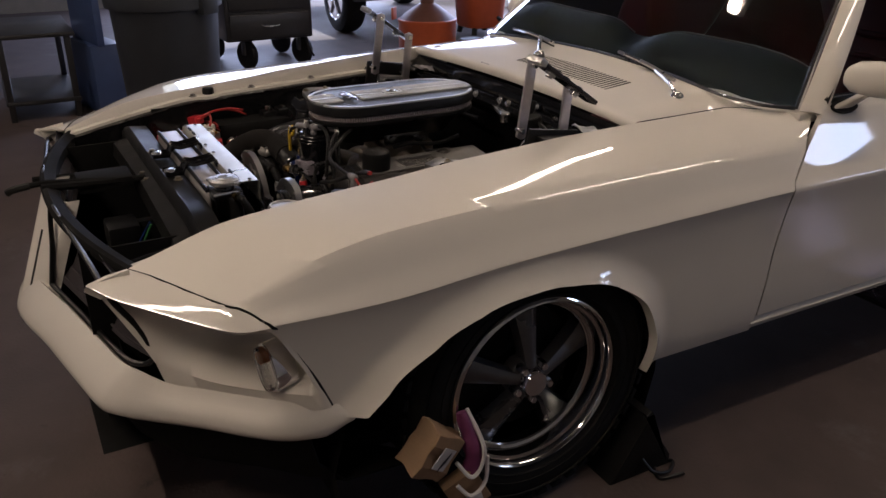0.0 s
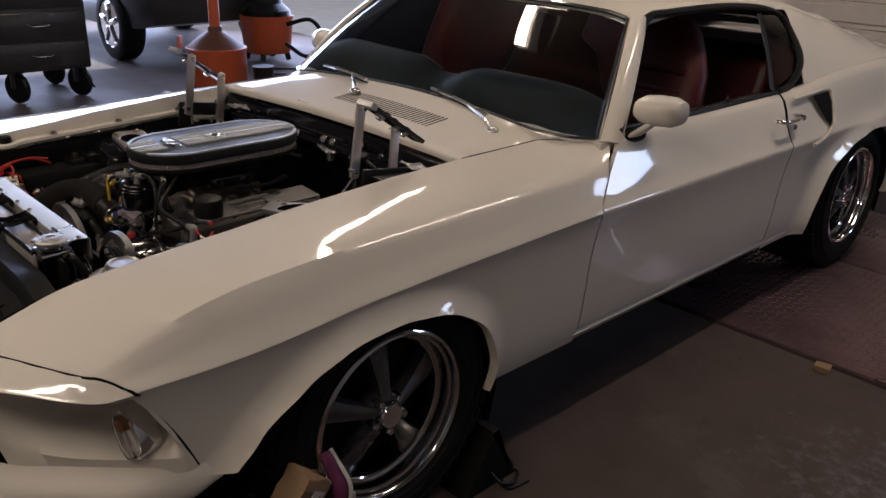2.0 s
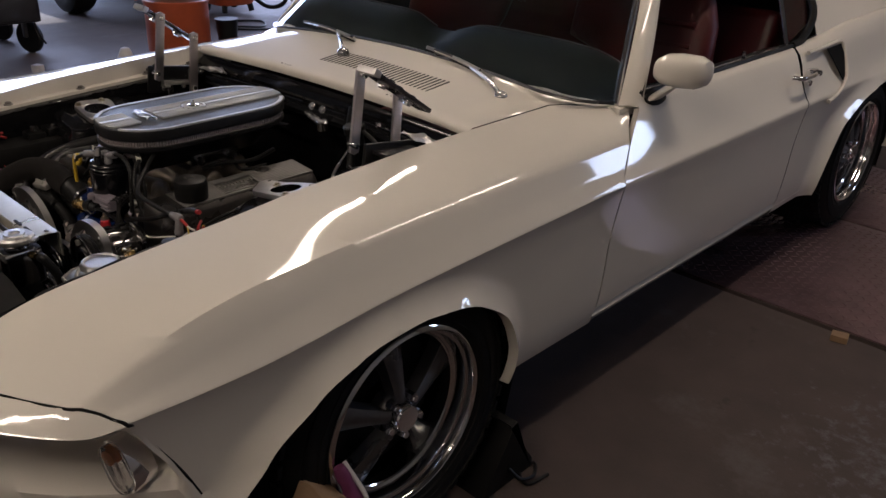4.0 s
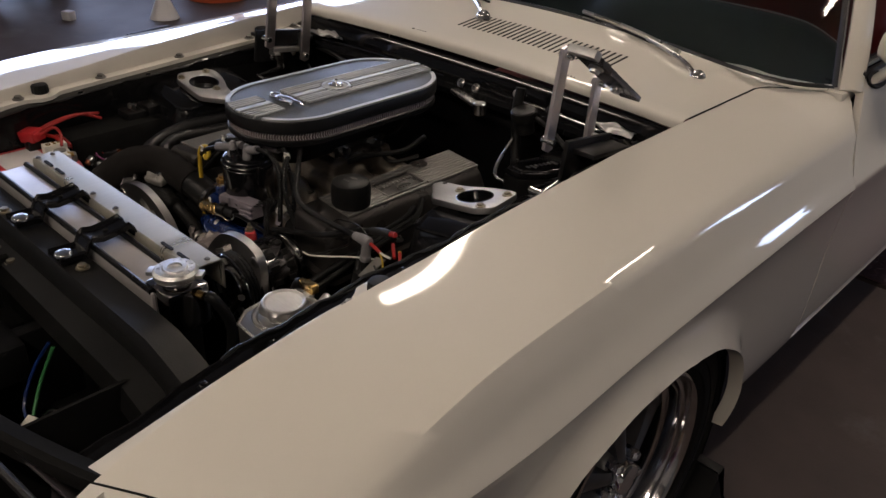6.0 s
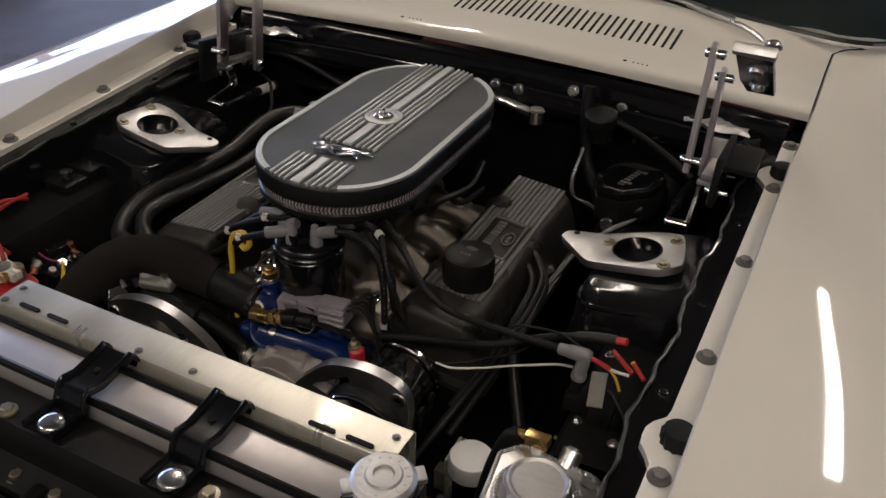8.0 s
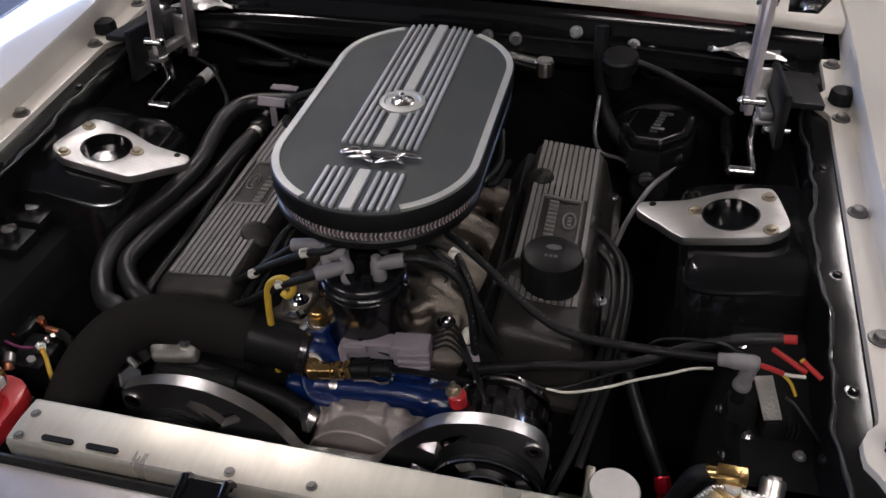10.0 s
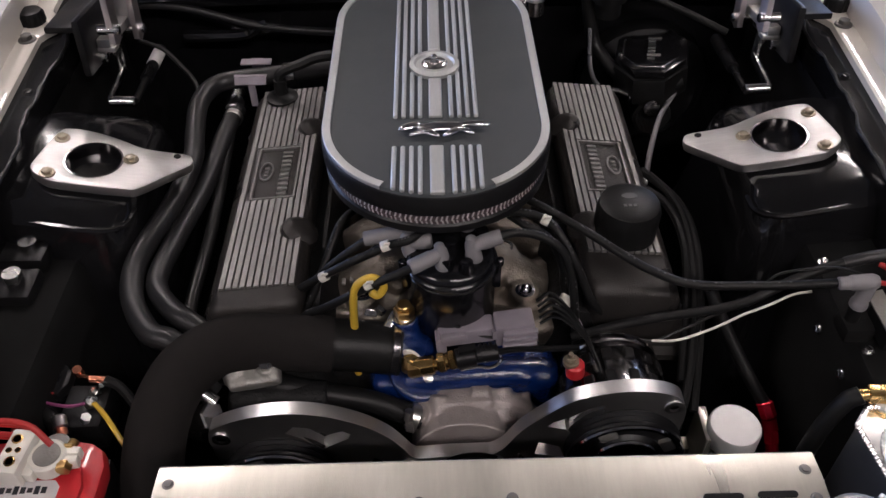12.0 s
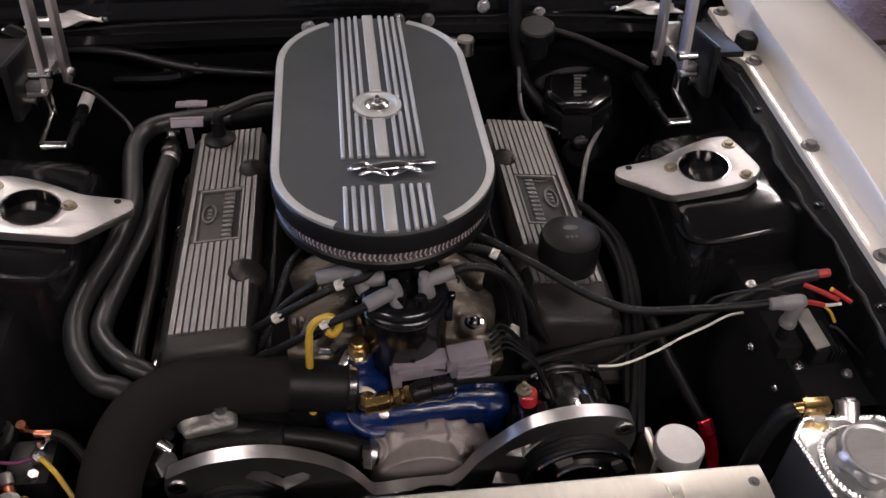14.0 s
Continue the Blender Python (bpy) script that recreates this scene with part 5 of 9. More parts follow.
# radiator support panel
bm = B()
rows = []
for i in range(25):
    x = -0.56 + 1.12 * i / 24
    e = abs(x) / 0.56
    lift = -0.02 * ease(0.62, 0.80, abs(x)) - 0.035 * ease(0.40, 0.56, abs(x))
    rows.append([(x, -0.615, 0.30), (x, -0.615, 0.722 + lift), (x, -0.622, 0.742 + lift), (x, -0.672, 0.747 + lift), (x, -0.682, 0.735 + lift), (x, -0.684, 0.71 + lift), (x, -0.715 - 0.01 * e, 0.700 + lift), (x, -0.722 - 0.01 * e, 0.66 + lift)])
grid(bm, rows)
rsup = part("radiator_support", bm, RUBBER, car, "gloss black radiator support panel", angle=40)
for side in (1, -1):
    bm = B()
    grid(bm, [[(side * 0.43, y, z) for z in (0.28, 0.70)] for y in (-0.615, -0.92)])
    part("splash_panel", bm, MATTE, car, thick=0.006)

# ---- air cleaner ----
AC = (-0.006, 0.034)
AH = 0.1245


def stadium(r, half, n=20, cx=AC[0], cy=AC[1]):
    return [(cx + r * math.cos(a), cy + half + r * math.sin(a)) for a in [math.pi * q / n for q in range(n + 1)]] + [(cx + r * math.cos(a), cy - half + r * math.sin(a)) for a in [math.pi + math.pi * q / n for q in range(n + 1)]]


ac = thing("air_cleaner", "oval air cleaner with ribbed slate lid and pleated filter", "air cleaner", at=(AC[0], AC[1], 0.70))
bm = B()
rows = [[(x, y, z) for x, y in stadium(r, AH)] for r, z in ((0.128, 0.822), (0.133, 0.824), (0.1345, 0.830), (0.1345, 0.842), (0.131, 0.8465))]
vs = grid(bm, rows, close=True)
bm.faces.new(vs[-1])
bm.faces.new(vs[0])
lid = part("lid", bm, LID, ac, "slate grey painted lid")
# flat bright band round the lid, left open where the ribs run out
for s in (1, -1):
    bm = B()
    rows = []
    per = [((0.1336, 0.844), (0.1336, 0.8478), (0.1330, 0.8484), (0.1242, 0.8484), (0.1238, 0.8466))]
    path = [(-0.5, 28 + (90 - 28) * q / 16) for q in range(17)] + [(0.5, 90 - 62 * q / 16) for q in range(17)]
    for e, ang in path:
        a = radians(ang)
        sy = -1 if e < 0 else 1
        rows.append([(AC[0] + s * r * math.sin(a), AC[1] + sy * (AH + r * math.cos(a)), z) for r, z in per[0]])
    grid(bm, rows)
    part("lid_rim", bm, LIDRIM, lid, "bright flat lid edge")
bm = B()
rows = [[(x, y, z) for x, y in stadium(r, AH)] for r, z in ((0.133, 0.8165), (0.1358, 0.819), (0.1358, 0.841), (0.134, 0.8435))]
grid(bm, rows, close=True)
part("lid_skirt", bm, SATIN, lid)
ribs = [(s * (0.0185 + 0.0098 * k), 0.0052) for s in (-1, 1) for k in range(4)] + [(0.0, 0.016)]
for rx, w in ribs:
    x = AC[0] + rx
    end = math.sqrt(0.1325 ** 2 - rx ** 2)
    ring = math.sqrt(max(0, 0.034 ** 2 - rx ** 2)) if abs(rx) < 0.034 else 0
    spans = [(AC[1] - AH - end, -0.140), (-0.082, AC[1] - ring), (AC[1] + ring, AC[1] + AH + end)] if ring else [(AC[1] - AH - end, -0.140), (-0.082, AC[1] + AH + end)]
    for y0, y1 in spans:
        bm = B()
        box(bm, (x, (y0 + y1) / 2, 0.8485), (w, y1 - y0, 0.006), 0.0015, segs=1)
        part("rib", bm, LIDRIM, lid)
bm = B()
revolve(bm, [(0.032, 0.846), (0.032, 0.851), (0.026, 0.852), (0.024, 0.8485), (0.020, 0.8485), (0.0, 0.8485)], (AC[0], AC[1], 0), (AC[0], AC[1], 1), 32)
part("centre_ring", bm, LIDRIM, lid)
bm = B()
revolve(bm, [(0.0165, 0.8485), (0.0165, 0.8515), (0.0145, 0.853), (0.006, 0.8535), (0.0035, 0.854), (0.0035, 0.862), (0.002, 0.8635)], (AC[0], AC[1], 0), (AC[0], AC[1], 1), 24)
for s in (-1, 1):
    box(bm, (AC[0] + s * 0.009, AC[1], 0.8545), (0.008, 0.004, 0.004), 0.0015)
part("wing_nut", bm, POLISHED, lid)
# badge kept as a plain chrome shape
bm = B()
for cx, cy, rx, ry, tilt in ((0.0, -0.115, 0.030, 0.0085, 4), (0.040, -0.112, 0.018, 0.0042, -4), (-0.036, -0.114, 0.015, 0.0062, 24), (-0.014, -0.127, 0.015, 0.0042, -32), (0.014, -0.126, 0.016, 0.0042, 34), (-0.026, -0.127, 0.013, 0.0036, 22), (0.030, -0.126, 0.010, 0.0034, -30)):
    t = bmesh.ops.create_uvsphere(bm, u_segments=12, v_segments=8, radius=1)
    bmesh.ops.transform(bm, matrix=Matrix.Translation((cx, cy + 0.009, 0.852)) @ Matrix.Rotation(radians(tilt), 4, "Z") @ Matrix.Diagonal((rx, ry, 0.004, 1)), verts=t["verts"])
for sx in (-0.02, 0.02):
    box(bm, (sx, -0.109, 0.8495), (0.004, 0.004, 0.006), 0.001)
part("badge", fused(bm, 0.0012, 1), CHROME, lid, "plain chrome badge")
# pleated element
bm = B()
zz = stadium(0.126, AH, 110)
rows = []
for z in (0.798, 0.8225):
    row = []
    for i, (x, y) in enumerate(zz):
        d = 0.0035 if i % 2 else -0.0005
        cy = AC[1] + (AH if y > AC[1] else -AH)
        v = Vector((x - AC[0], y - cy, 0)).normalized()
        row.append((x + v.x * d, y + v.y * d, z))
    rows.append(row)
grid(bm, rows, close=True)
part("filter_element", bm, FILTER, ac, "pleated grey pink filter element", keep=True)
bm = B()
edge = stadium(0.1305, AH, 60)
n = len(edge)
run = 0.0
strokes = []
for i in range(n):
    a_, b_ = Vector((*edge[i], 0)), Vector((*edge[(i + 1) % n], 0))
    ln = (b_ - a_).length
    while run < ln:
        strokes.append((a_.lerp(b_, run / ln), (b_ - a_).normalized()))
        run += 0.0058
    run -= ln
for i, (p, d) in enumerate(strokes):
    for k in range(3):
        z = 0.8005 + 0.0072 * k + random.uniform(-0.0008, 0.0008)
        o = p + d * (0.0029 * k + random.uniform(-0.0006, 0.0006))
        lean, w, h = d * 0.0020 * (1 if k % 2 else -1), d * 0.0010, random.uniform(0.0062, 0.0075)
        q = [bm.verts.new(v) for v in (o - w + Vector((0, 0, z)), o + w + Vector((0, 0, z)), o + w + lean + Vector((0, 0, z + h)), o - w + lean + Vector((0, 0, z + h)))]
        bm.faces.new(q)
fw = part("filter_wire", bm, MESHWIRE, ac, keep=True)
fw["kind"] = "stuff"
bm = B()
rows = [[(x, y, z) for x, y in stadium(r, AH)] for r, z in ((0.131, 0.8035), (0.1335, 0.801), (0.1335, 0.792), (0.126, 0.786), (0.09, 0.772), (0.05, 0.72))]
vs = grid(bm, rows, close=True)
bm.faces.new(vs[-1])
part("base_pan", bm, SATIN, ac)

ac.location.z += 0.014

# ---- engine ----
mark = standing()
eng = thing("engine", "black and grey V8 engine with blue water neck", "engine", at=(0, 0, 0.26))
bm = B()
box(bm, (0, 0.0, 0.44), (0.30, 0.52, 0.32), 0.03)
part("block", bm, CASTDARK, eng)
for s in (1, -1):
    bm = B()
    box(bm, (s * 0.20, 0.0, 0.585), (0.16, 0.47, 0.13), 0.02, turn(0, s * 22, 0))
    part("cylinder_head", bm, CASTDARK, eng)


def valve_cover(s):
    bm = B()
    y0, y1 = (-0.250 if s < 0 else -0.240), 0.225
    cx = s * 0.232
    rows = []
    for w, z, dy in ((0.074, 0.596, -0.012), (0.074, 0.606, -0.012), (0.064, 0.610, 0.0), (0.060, 0.660, 0.004), (0.057, 0.686, 0.009), (0.053, 0.695, 0.012), (0.046, 0.699, 0.018)):
        r = 0.018
        ring = []
        for px, py, a0 in ((1, 1, 0), (-1, 1, 90), (-1, -1, 180), (1, -1, 270)):
            for q in range(5):
                a = radians(a0 + 22.5 * q)
                ring.append((cx + px * (w - r) + r * math.cos(a) + s * (0.62 - z) * 0.18 + s * 0.006, (y0 + y1) / 2 + py * ((y1 - y0) / 2 - dy - r) + r * math.sin(a), z + (px * s) * -0.004))
        rows.append(ring)
    vs = grid(bm, rows, close=True)
    bm.faces.new(vs[-1])
    bm.faces.new(vs[0])
    vc = part("valve_cover", bm, COVER, eng, "ribbed dark grey cast valve cover", angle=50)
    m = Matrix.Translation((cx - s * 0.008, 0.005, 0.6995)) @ turn(0, s * 5, 0).to_4x4()
    n = 11
    for k in range(n):
        x = -0.0425 + 0.085 * k / (n - 1)
        for a, b in ((-0.218, -0.058), (0.058, 0.205)) if 1 < k < n - 1 else ((-0.218, 0.205),):
            if s > 0 and a < -0.1:
                a = -0.172
            bm = B()
            box(bm, (0, 0, 0), (0.0066, b - a, 0.005), 0.0004, segs=1)
            bmesh.ops.transform(bm, matrix=m @ Matrix.Translation((s * x, (a + b) / 2, 0.001)), verts=bm.verts)
            part("fin", bm, FIN, vc)
    # recessed badge field: raised frame, an oval and a row of raised bars
    for px, py, sx, sy in ((0.0, -0.0545, 0.062, 0.0035), (0.0, 0.0545, 0.062, 0.0035), (0.0295, 0, 0.0035, 0.108), (-0.0295, 0, 0.0035, 0.108)):
        bm = B()
        box(bm, (0, 0, 0), (sx, sy, 0.005), 0.0006, segs=1)
        bmesh.ops.transform(bm, matrix=m @ Matrix.Translation((s * 0.002 + px, py, 0.001)), verts=bm.verts)
        part("badge_frame", bm, FIN, vc)
    bm = B()
    ring = [m @ Vector((s * 0.017 + 0.0090 * math.cos(a), 0.004 + 0.019 * math.sin(a), 0.0015)) for a in [2 * math.pi * q / 24 for q in range(25)]]
    tube(bm, ring, 0.0015, 6, 1, smooth=False)
    part("oval_badge", bm, FIN, vc)
    for k in range(3):
        bm = B()
        box(bm, (0, 0, 0), (0.006, 0.0042, 0.003), 0.0006, segs=1)
        bmesh.ops.transform(bm, matrix=m @ Matrix.Translation((s * 0.017, -0.004 + k * 0.008, 0.0005)), verts=bm.verts)
        part("print_bar", bm, FIN, vc)
    for k in range(10):
        bm = B()
        box(bm, (0, 0, 0), (0.014, 0.0055, 0.004), 0.0008, segs=1)
        box(bm, (0.002, 0, 0.0005), (0.005, 0.0022, 0.0042), 0.0004, segs=1)
        bmesh.ops.transform(bm, matrix=m @ Matrix.Translation((-s * 0.009, -0.0445 + k * 0.0099, 0.0005)), verts=bm.verts)
        part("print_bar", bm, FIN, vc)
    for by in (-0.12, 0.10):
        bm = B()
        at = m @ Vector((-s * 0.044, by, 0.0))
        revolve(bm, [(0.026, -0.020), (0.024, -0.002), (0.018, 0.004), (0.010, 0.006), (0.0, 0.0065)], at, at + Vector((-s * 0.5, 0, 1)), 18)
        part("boss", bm, COVER, vc)
    for by in (-0.19, -0.06, 0.07, 0.2):
        bolts([(cx + s * 0.066, by, 0.618), (cx - s * 0.060, by, 0.632)], STEEL, vc, (0, 0, 1), 0.007, 0.009)
    return vc


vcR, vcL = valve_cover(1), valve_cover(-1)
bm = B()
revolve(bm, [(0.032, 0.694), (0.039, 0.701), (0.040, 0.738), (0.037, 0.748), (0.030, 0.7515), (0.0, 0.752)], (0.231, -0.128, 0), (0.231, -0.128, 1), 36)
oc = part("oil_filler_cap", bm, RUBBER, eng, "round black oil breather cap")
bm = B()
slab(bm, [(0.010 * math.cos(a), 0.005 * math.sin(a)) for a in [2 * math.pi * q / 20 for q in range(20)]], 0.752, 0.7526, Matrix.Translation((0.231, -0.120, 0)))
for k in range(3):
    box(bm, (0.229 + 0.006 * (k - 1), -0.138, 0.7523), (0.004, 0.005, 0.0008), 0)
part("cap_print", bm, PRINT, oc)
# crankcase valve at the back of the other cover
bm = B()
revolve(bm, [(0.024, 0.698), (0.024, 0.705), (0.014, 0.708), (0.010, 0.712), (0.010, 0.735)], (-0.240, 0.188, 0), (-0.240, 0.188, 1), 20)
tube(bm, [(-0.240, 0.188, 0.73), (-0.236, 0.19, 0.745), (-0.205, 0.196, 0.756), (-0.175, 0.20, 0.765), (-0.12, 0.20, 0.77)], 0.008, 8)
part("breather_valve", bm, RUBBER, eng)

# intake manifold with runners and carburettor under the air cleaner
bm = B()
box(bm, (0.0, 0.01, 0.585), (0.20, 0.40, 0.10), 0.02)
for s in (1, -1):
    for k, y in enumerate((-0.15, -0.06, 0.04, 0.14)):
        tube(bm, [(0, y * 0.6, 0.65), (s * 0.07, y * 0.85, 0.652), (s * 0.135, y, 0.615), (s * 0.17, y, 0.58)], 0.024, 12, 4)
    box(bm, (s * 0.145, 0, 0.60), (0.06, 0.43, 0.035), 0.012, turn(0, s * 30, 0))
    slab(bm, [(s * x, y) for x, y in ((0.045, -0.20), (0.06, -0.228), (0.10, -0.236), (0.14, -0.228), (0.158, -0.20), (0.165, -0.12), (0.15, -0.09), (0.10, -0.11), (0.06, -0.13))][::s], 0.595, 0.634, bevel=0.010)
    rod(bm, (s * 0.103, -0.178, 0.60), (s * 0.103, -0.178, 0.648), 0.020, 20)
    rod(bm, (s * 0.080, -0.118, 0.60), (s * 0.080, -0.118, 0.668), 0.017, 20)
    tube(bm, [(s * 0.06, -0.20, 0.632), (s * 0.095, -0.212, 0.640), (s * 0.135, -0.198, 0.632), (s * 0.150, -0.16, 0.624)], 0.010, 10, 5)
    tube(bm, [(s * 0.05, -0.165, 0.640), (s * 0.075, -0.150, 0.650), (s * 0.105, -0.135, 0.642), (s * 0.135, -0.125, 0.630)], 0.014, 10, 5)
    rod(bm, (s * 0.142, -0.205, 0.59), (s * 0.142, -0.205, 0.632), 0.015, 18)
box(bm, (0, 0.05, 0.68), (0.13, 0.18, 0.05), 0.012)
part("intake_manifold", fused(bm, 0.0042, 5), MANIFOLD, eng, "bare cast aluminium intake manifold", angle=80)
bolts([(-0.171, -0.068, 0.636), (-0.166, -0.084, 0.640), (0.168, -0.07, 0.636)], ZINC, eng, (0, 0, 1), 0.0075, 0.008)
for x, y, z in ((0.103, -0.178, 0.647), (-0.103, -0.178, 0.647), (-0.142, -0.205, 0.631)):
    bm = B()
    revolve(bm, [(0.0125, 0.0), (0.0125, 0.0015), (0.009, 0.002), (0.0085, 0.006), (0.005, 0.0095), (0.0, 0.0105)], (x, y, z), (x, y, z + 1), 20)
    part("domed_bolt", bm, CHROME, eng)
for x, y, z in ((0.080, -0.118, 0.6675), (-0.080, -0.118, 0.6675)):
    bm = B()
    revolve(bm, [(0.012, 0.0), (0.012, 0.002), (0.0085, 0.002), (0.0075, -0.004), (0.0, -0.004)], (x, y, z), (x, y, z + 1), 20)
    part("threaded_hole", bm, CASTDARK, eng)
bm = B()
for k in range(5):
    box(bm, (-0.128 + 0.010 * k, -0.158 + 0.004 * k, 0.650), (0.005, 0.010, 0.004), 0.001)
part("cast_print", bm, CAST, eng)
bm = B()
box(bm, (0, 0.05, 0.728), (0.11, 0.15, 0.055), 0.01)
for x, y, z in ((0.07, 0.0, 0.72), (-0.07, 0.02, 0.73), (0.065, 0.09, 0.715)):
    rod(bm, (0, y, z), (x, y, z), 0.012, 10)
part("carburettor", bm, STEEL, eng)
bm = B()
tube(bm, [(0.07, 0.0, 0.70), (0.10, 0.04, 0.715), (0.12, 0.12, 0.71), (0.11, 0.2, 0.72)], 0.006, 8)
tube(bm, [(0.07, 0.09, 0.71), (0.115, 0.09, 0.69), (0.13, 0.16, 0.69)], 0.005, 8)
part("vacuum_hose", bm, RUBBER, eng)

# distributor
DX, DY = 0.008, -0.217
bm = B()
revolve(bm, [(0.044, 0.58), (0.0485, 0.655), (0.0520, 0.66), (0.0520, 0.738), (0.0508, 0.7395), (0.0508, 0.7415), (0.0535, 0.743), (0.0540, 0.746), (0.0525, 0.7485), (0.0500, 0.750), (0.0500, 0.7525), (0.0515, 0.7535), (0.0505, 0.757), (0.046, 0.7605), (0.036, 0.7625), (0.0, 0.7625)], (DX, DY, 0), (DX, DY, 1), 44)
dist = part("distributor", bm, GLOSSCAP, eng, "black distributor cap with grey plug boots")
for s in (-1, 1):
    bm = B()
    box(bm, (DX + s * 0.0535, DY - 0.006, 0.728), (0.008, 0.016, 0.036), 0.002)
    rod(bm, (DX + s * 0.056, DY - 0.008, 0.742), (DX + s * 0.056, DY - 0.008, 0.752), 0.0045, 10, chamfer=0.001)
    part("cap_clip", bm, GLOSSCAP, dist)
for x, y in ((0.0, 0.0), (-0.018, 0.036), (0.018, 0.036), (0.036, 0.018), (-0.034, 0.020), (0.016, -0.034), (-0.006, -0.028)):
    bm = B()
    revolve(bm, [(0.0095, 0.760), (0.0085, 0.766), (0.0075, 0.774), (0.0055, 0.775), (0.0, 0.772)], (DX + x, DY + y, 0), (DX + x, DY + y, 1), 14)
    part("terminal", bm, GLOSSCAP, dist)


def plug_boot(foot, head, end):
    """An angled boot: a stem on the terminal, a round knuckle and a sleeve along the lead."""
    foot, head, end = Vector(foot), Vector(head), Vector(end)
    d = (head - foot).normalized()
    bm = B()
    revolve(bm, [(0.0088, 0.0), (0.0098, 0.002), (0.0096, 0.010), (0.0086, 0.012), (0.0084, (head - foot).length - 0.002), (0.0080, (head - foot).length + 0.003), (0.0062, (head - foot).length + 0.0065), (0.0058, (head - foot).length + 0.011), (0.0035, (head - foot).length + 0.0130), (0.0, (head - foot).length + 0.0134)], foot, foot + d, 18)
    part("plug_boot", bm, GREYBOOT, dist)
    e = (end - head).normalized()
    ln = (end - head).length
    bm = B()
    revolve(bm, [(0.0, 0.0), (0.0076, 0.001), (0.0080, 0.010), (0.0088, 0.013), (0.0088, ln - 0.002), (0.0080, ln), (0.0056, ln)], head, head + e, 18)
    part("boot_sleeve", bm, GREYBOOT, dist)


plug_boot((-0.037, -0.214, 0.752), (-0.041, -0.211, 0.766), (-0.014, -0.212, 0.770))
plug_boot((0.000, -0.246, 0.758), (-0.004, -0.241, 0.778), (-0.038, -0.258, 0.773))
plug_boot((0.034, -0.234, 0.758), (0.031, -0.231, 0.779), (0.064, -0.227, 0.789))
plug_boot((-0.026, -0.192, 0.758), (-0.028, -0.192, 0.770), (-0.092, -0.196, 0.760))
plug_boot((0.026, -0.182, 0.758), (0.030, -0.182, 0.772), (0.064, -0.176, 0.776))
leads = [[(-0.086, -0.196, 0.761), (-0.127, -0.203, 0.731), (-0.164, -0.208, 0.696), (-0.209, -0.202, 0.661), (-0.25, -0.205, 0.60)],
         [(-0.02, -0.20, 0.776), (-0.040, -0.217, 0.776), (-0.065, -0.218, 0.768), (-0.120, -0.223, 0.741), (-0.185, -0.212, 0.686), (-0.222, -0.218, 0.645), (-0.25, -0.235, 0.58)],
         [(-0.034, -0.257, 0.773), (-0.081, -0.262, 0.751), (-0.135, -0.251, 0.706), (-0.171, -0.243, 0.676), (-0.21, -0.245, 0.61)],
         [(0.060, -0.228, 0.789), (0.082, -0.222, 0.789), (0.109, -0.223, 0.783), (0.133, -0.228, 0.766), (0.146, -0.236, 0.731), (0.153, -0.245, 0.686), (0.16, -0.255, 0.62)],
         [(0.06, -0.12, 0.776), (0.107, -0.156, 0.776), (0.123, -0.170, 0.776), (0.167, -0.207, 0.771), (0.196, -0.233, 0.766), (0.230, -0.259, 0.761), (0.274, -0.276, 0.756), (0.354, -0.280, 0.756), (0.428, -0.284, 0.762)],
         [(0.060, -0.176, 0.776), (0.091, -0.184, 0.785), (0.118, -0.195, 0.782), (0.135, -0.214, 0.771), (0.155, -0.232, 0.736), (0.175, -0.233, 0.686), (0.207, -0.229, 0.636), (0.23, -0.23, 0.60)],
         [(0.06, -0.15, 0.77), (0.093, -0.183, 0.767), (0.122, -0.197, 0.756), (0.141, -0.201, 0.716), (0.147, -0.207, 0.676), (0.165, -0.21, 0.62)],
         [(-0.10, -0.10, 0.73), (-0.125, -0.14, 0.735), (-0.145, -0.185, 0.705), (-0.165, -0.215, 0.67), (-0.20, -0.24, 0.60)]]
for ln in leads:
    bm = B()
    tube(bm, ln, 0.0050, 10, 7)
    ld = part("plug_lead", bm, RUBBER, eng)
    sl = smooth_line([Vector(p) for p in ln], 12)
    run = 0.0
    for q in range(10, len(sl) - 6):
        v = sl[q + 1] - sl[q]
        run += v.length
        if v.length > 0.0015 and run % 0.034 < 0.017 and q % 2:
            side = v.cross(Vector((0, 0, 1))).cross(v).normalized() * 0.0040
            mid = (sl[q] + sl[q + 1]) / 2 + side
            part("print_bar", rod(B(), mid - v.normalized() * 0.0012, mid + v.normalized() * 0.0012, 0.0014, 6), PRINT, ld)
for p, d in (((-0.066, -0.219, 0.770), (-1, 0.0, -0.4)), ((-0.084, -0.261, 0.752), (-1, 0.1, -0.6)), ((-0.140, -0.221, 0.725), (-1, 0.1, -0.7)), ((0.117, -0.195, 0.7825), (1, -0.5, -0.3))):
    v = Vector(d).normalized() * 0.0045
    bm = B()
    revolve(bm, [(0.0052, -0.0048), (0.0064, -0.0046), (0.0064, 0.0046), (0.0052, 0.0048)], Vector(p), Vector(p) + v, 10, cap=False)
    box(bm, Vector(p) + Vector((0.001, -0.004, 0.006)), (0.008, 0.0022, 0.009), 0.0006, turn(20, 10, 15), 1)
    part("lead_tag", bm, WHITE, eng)
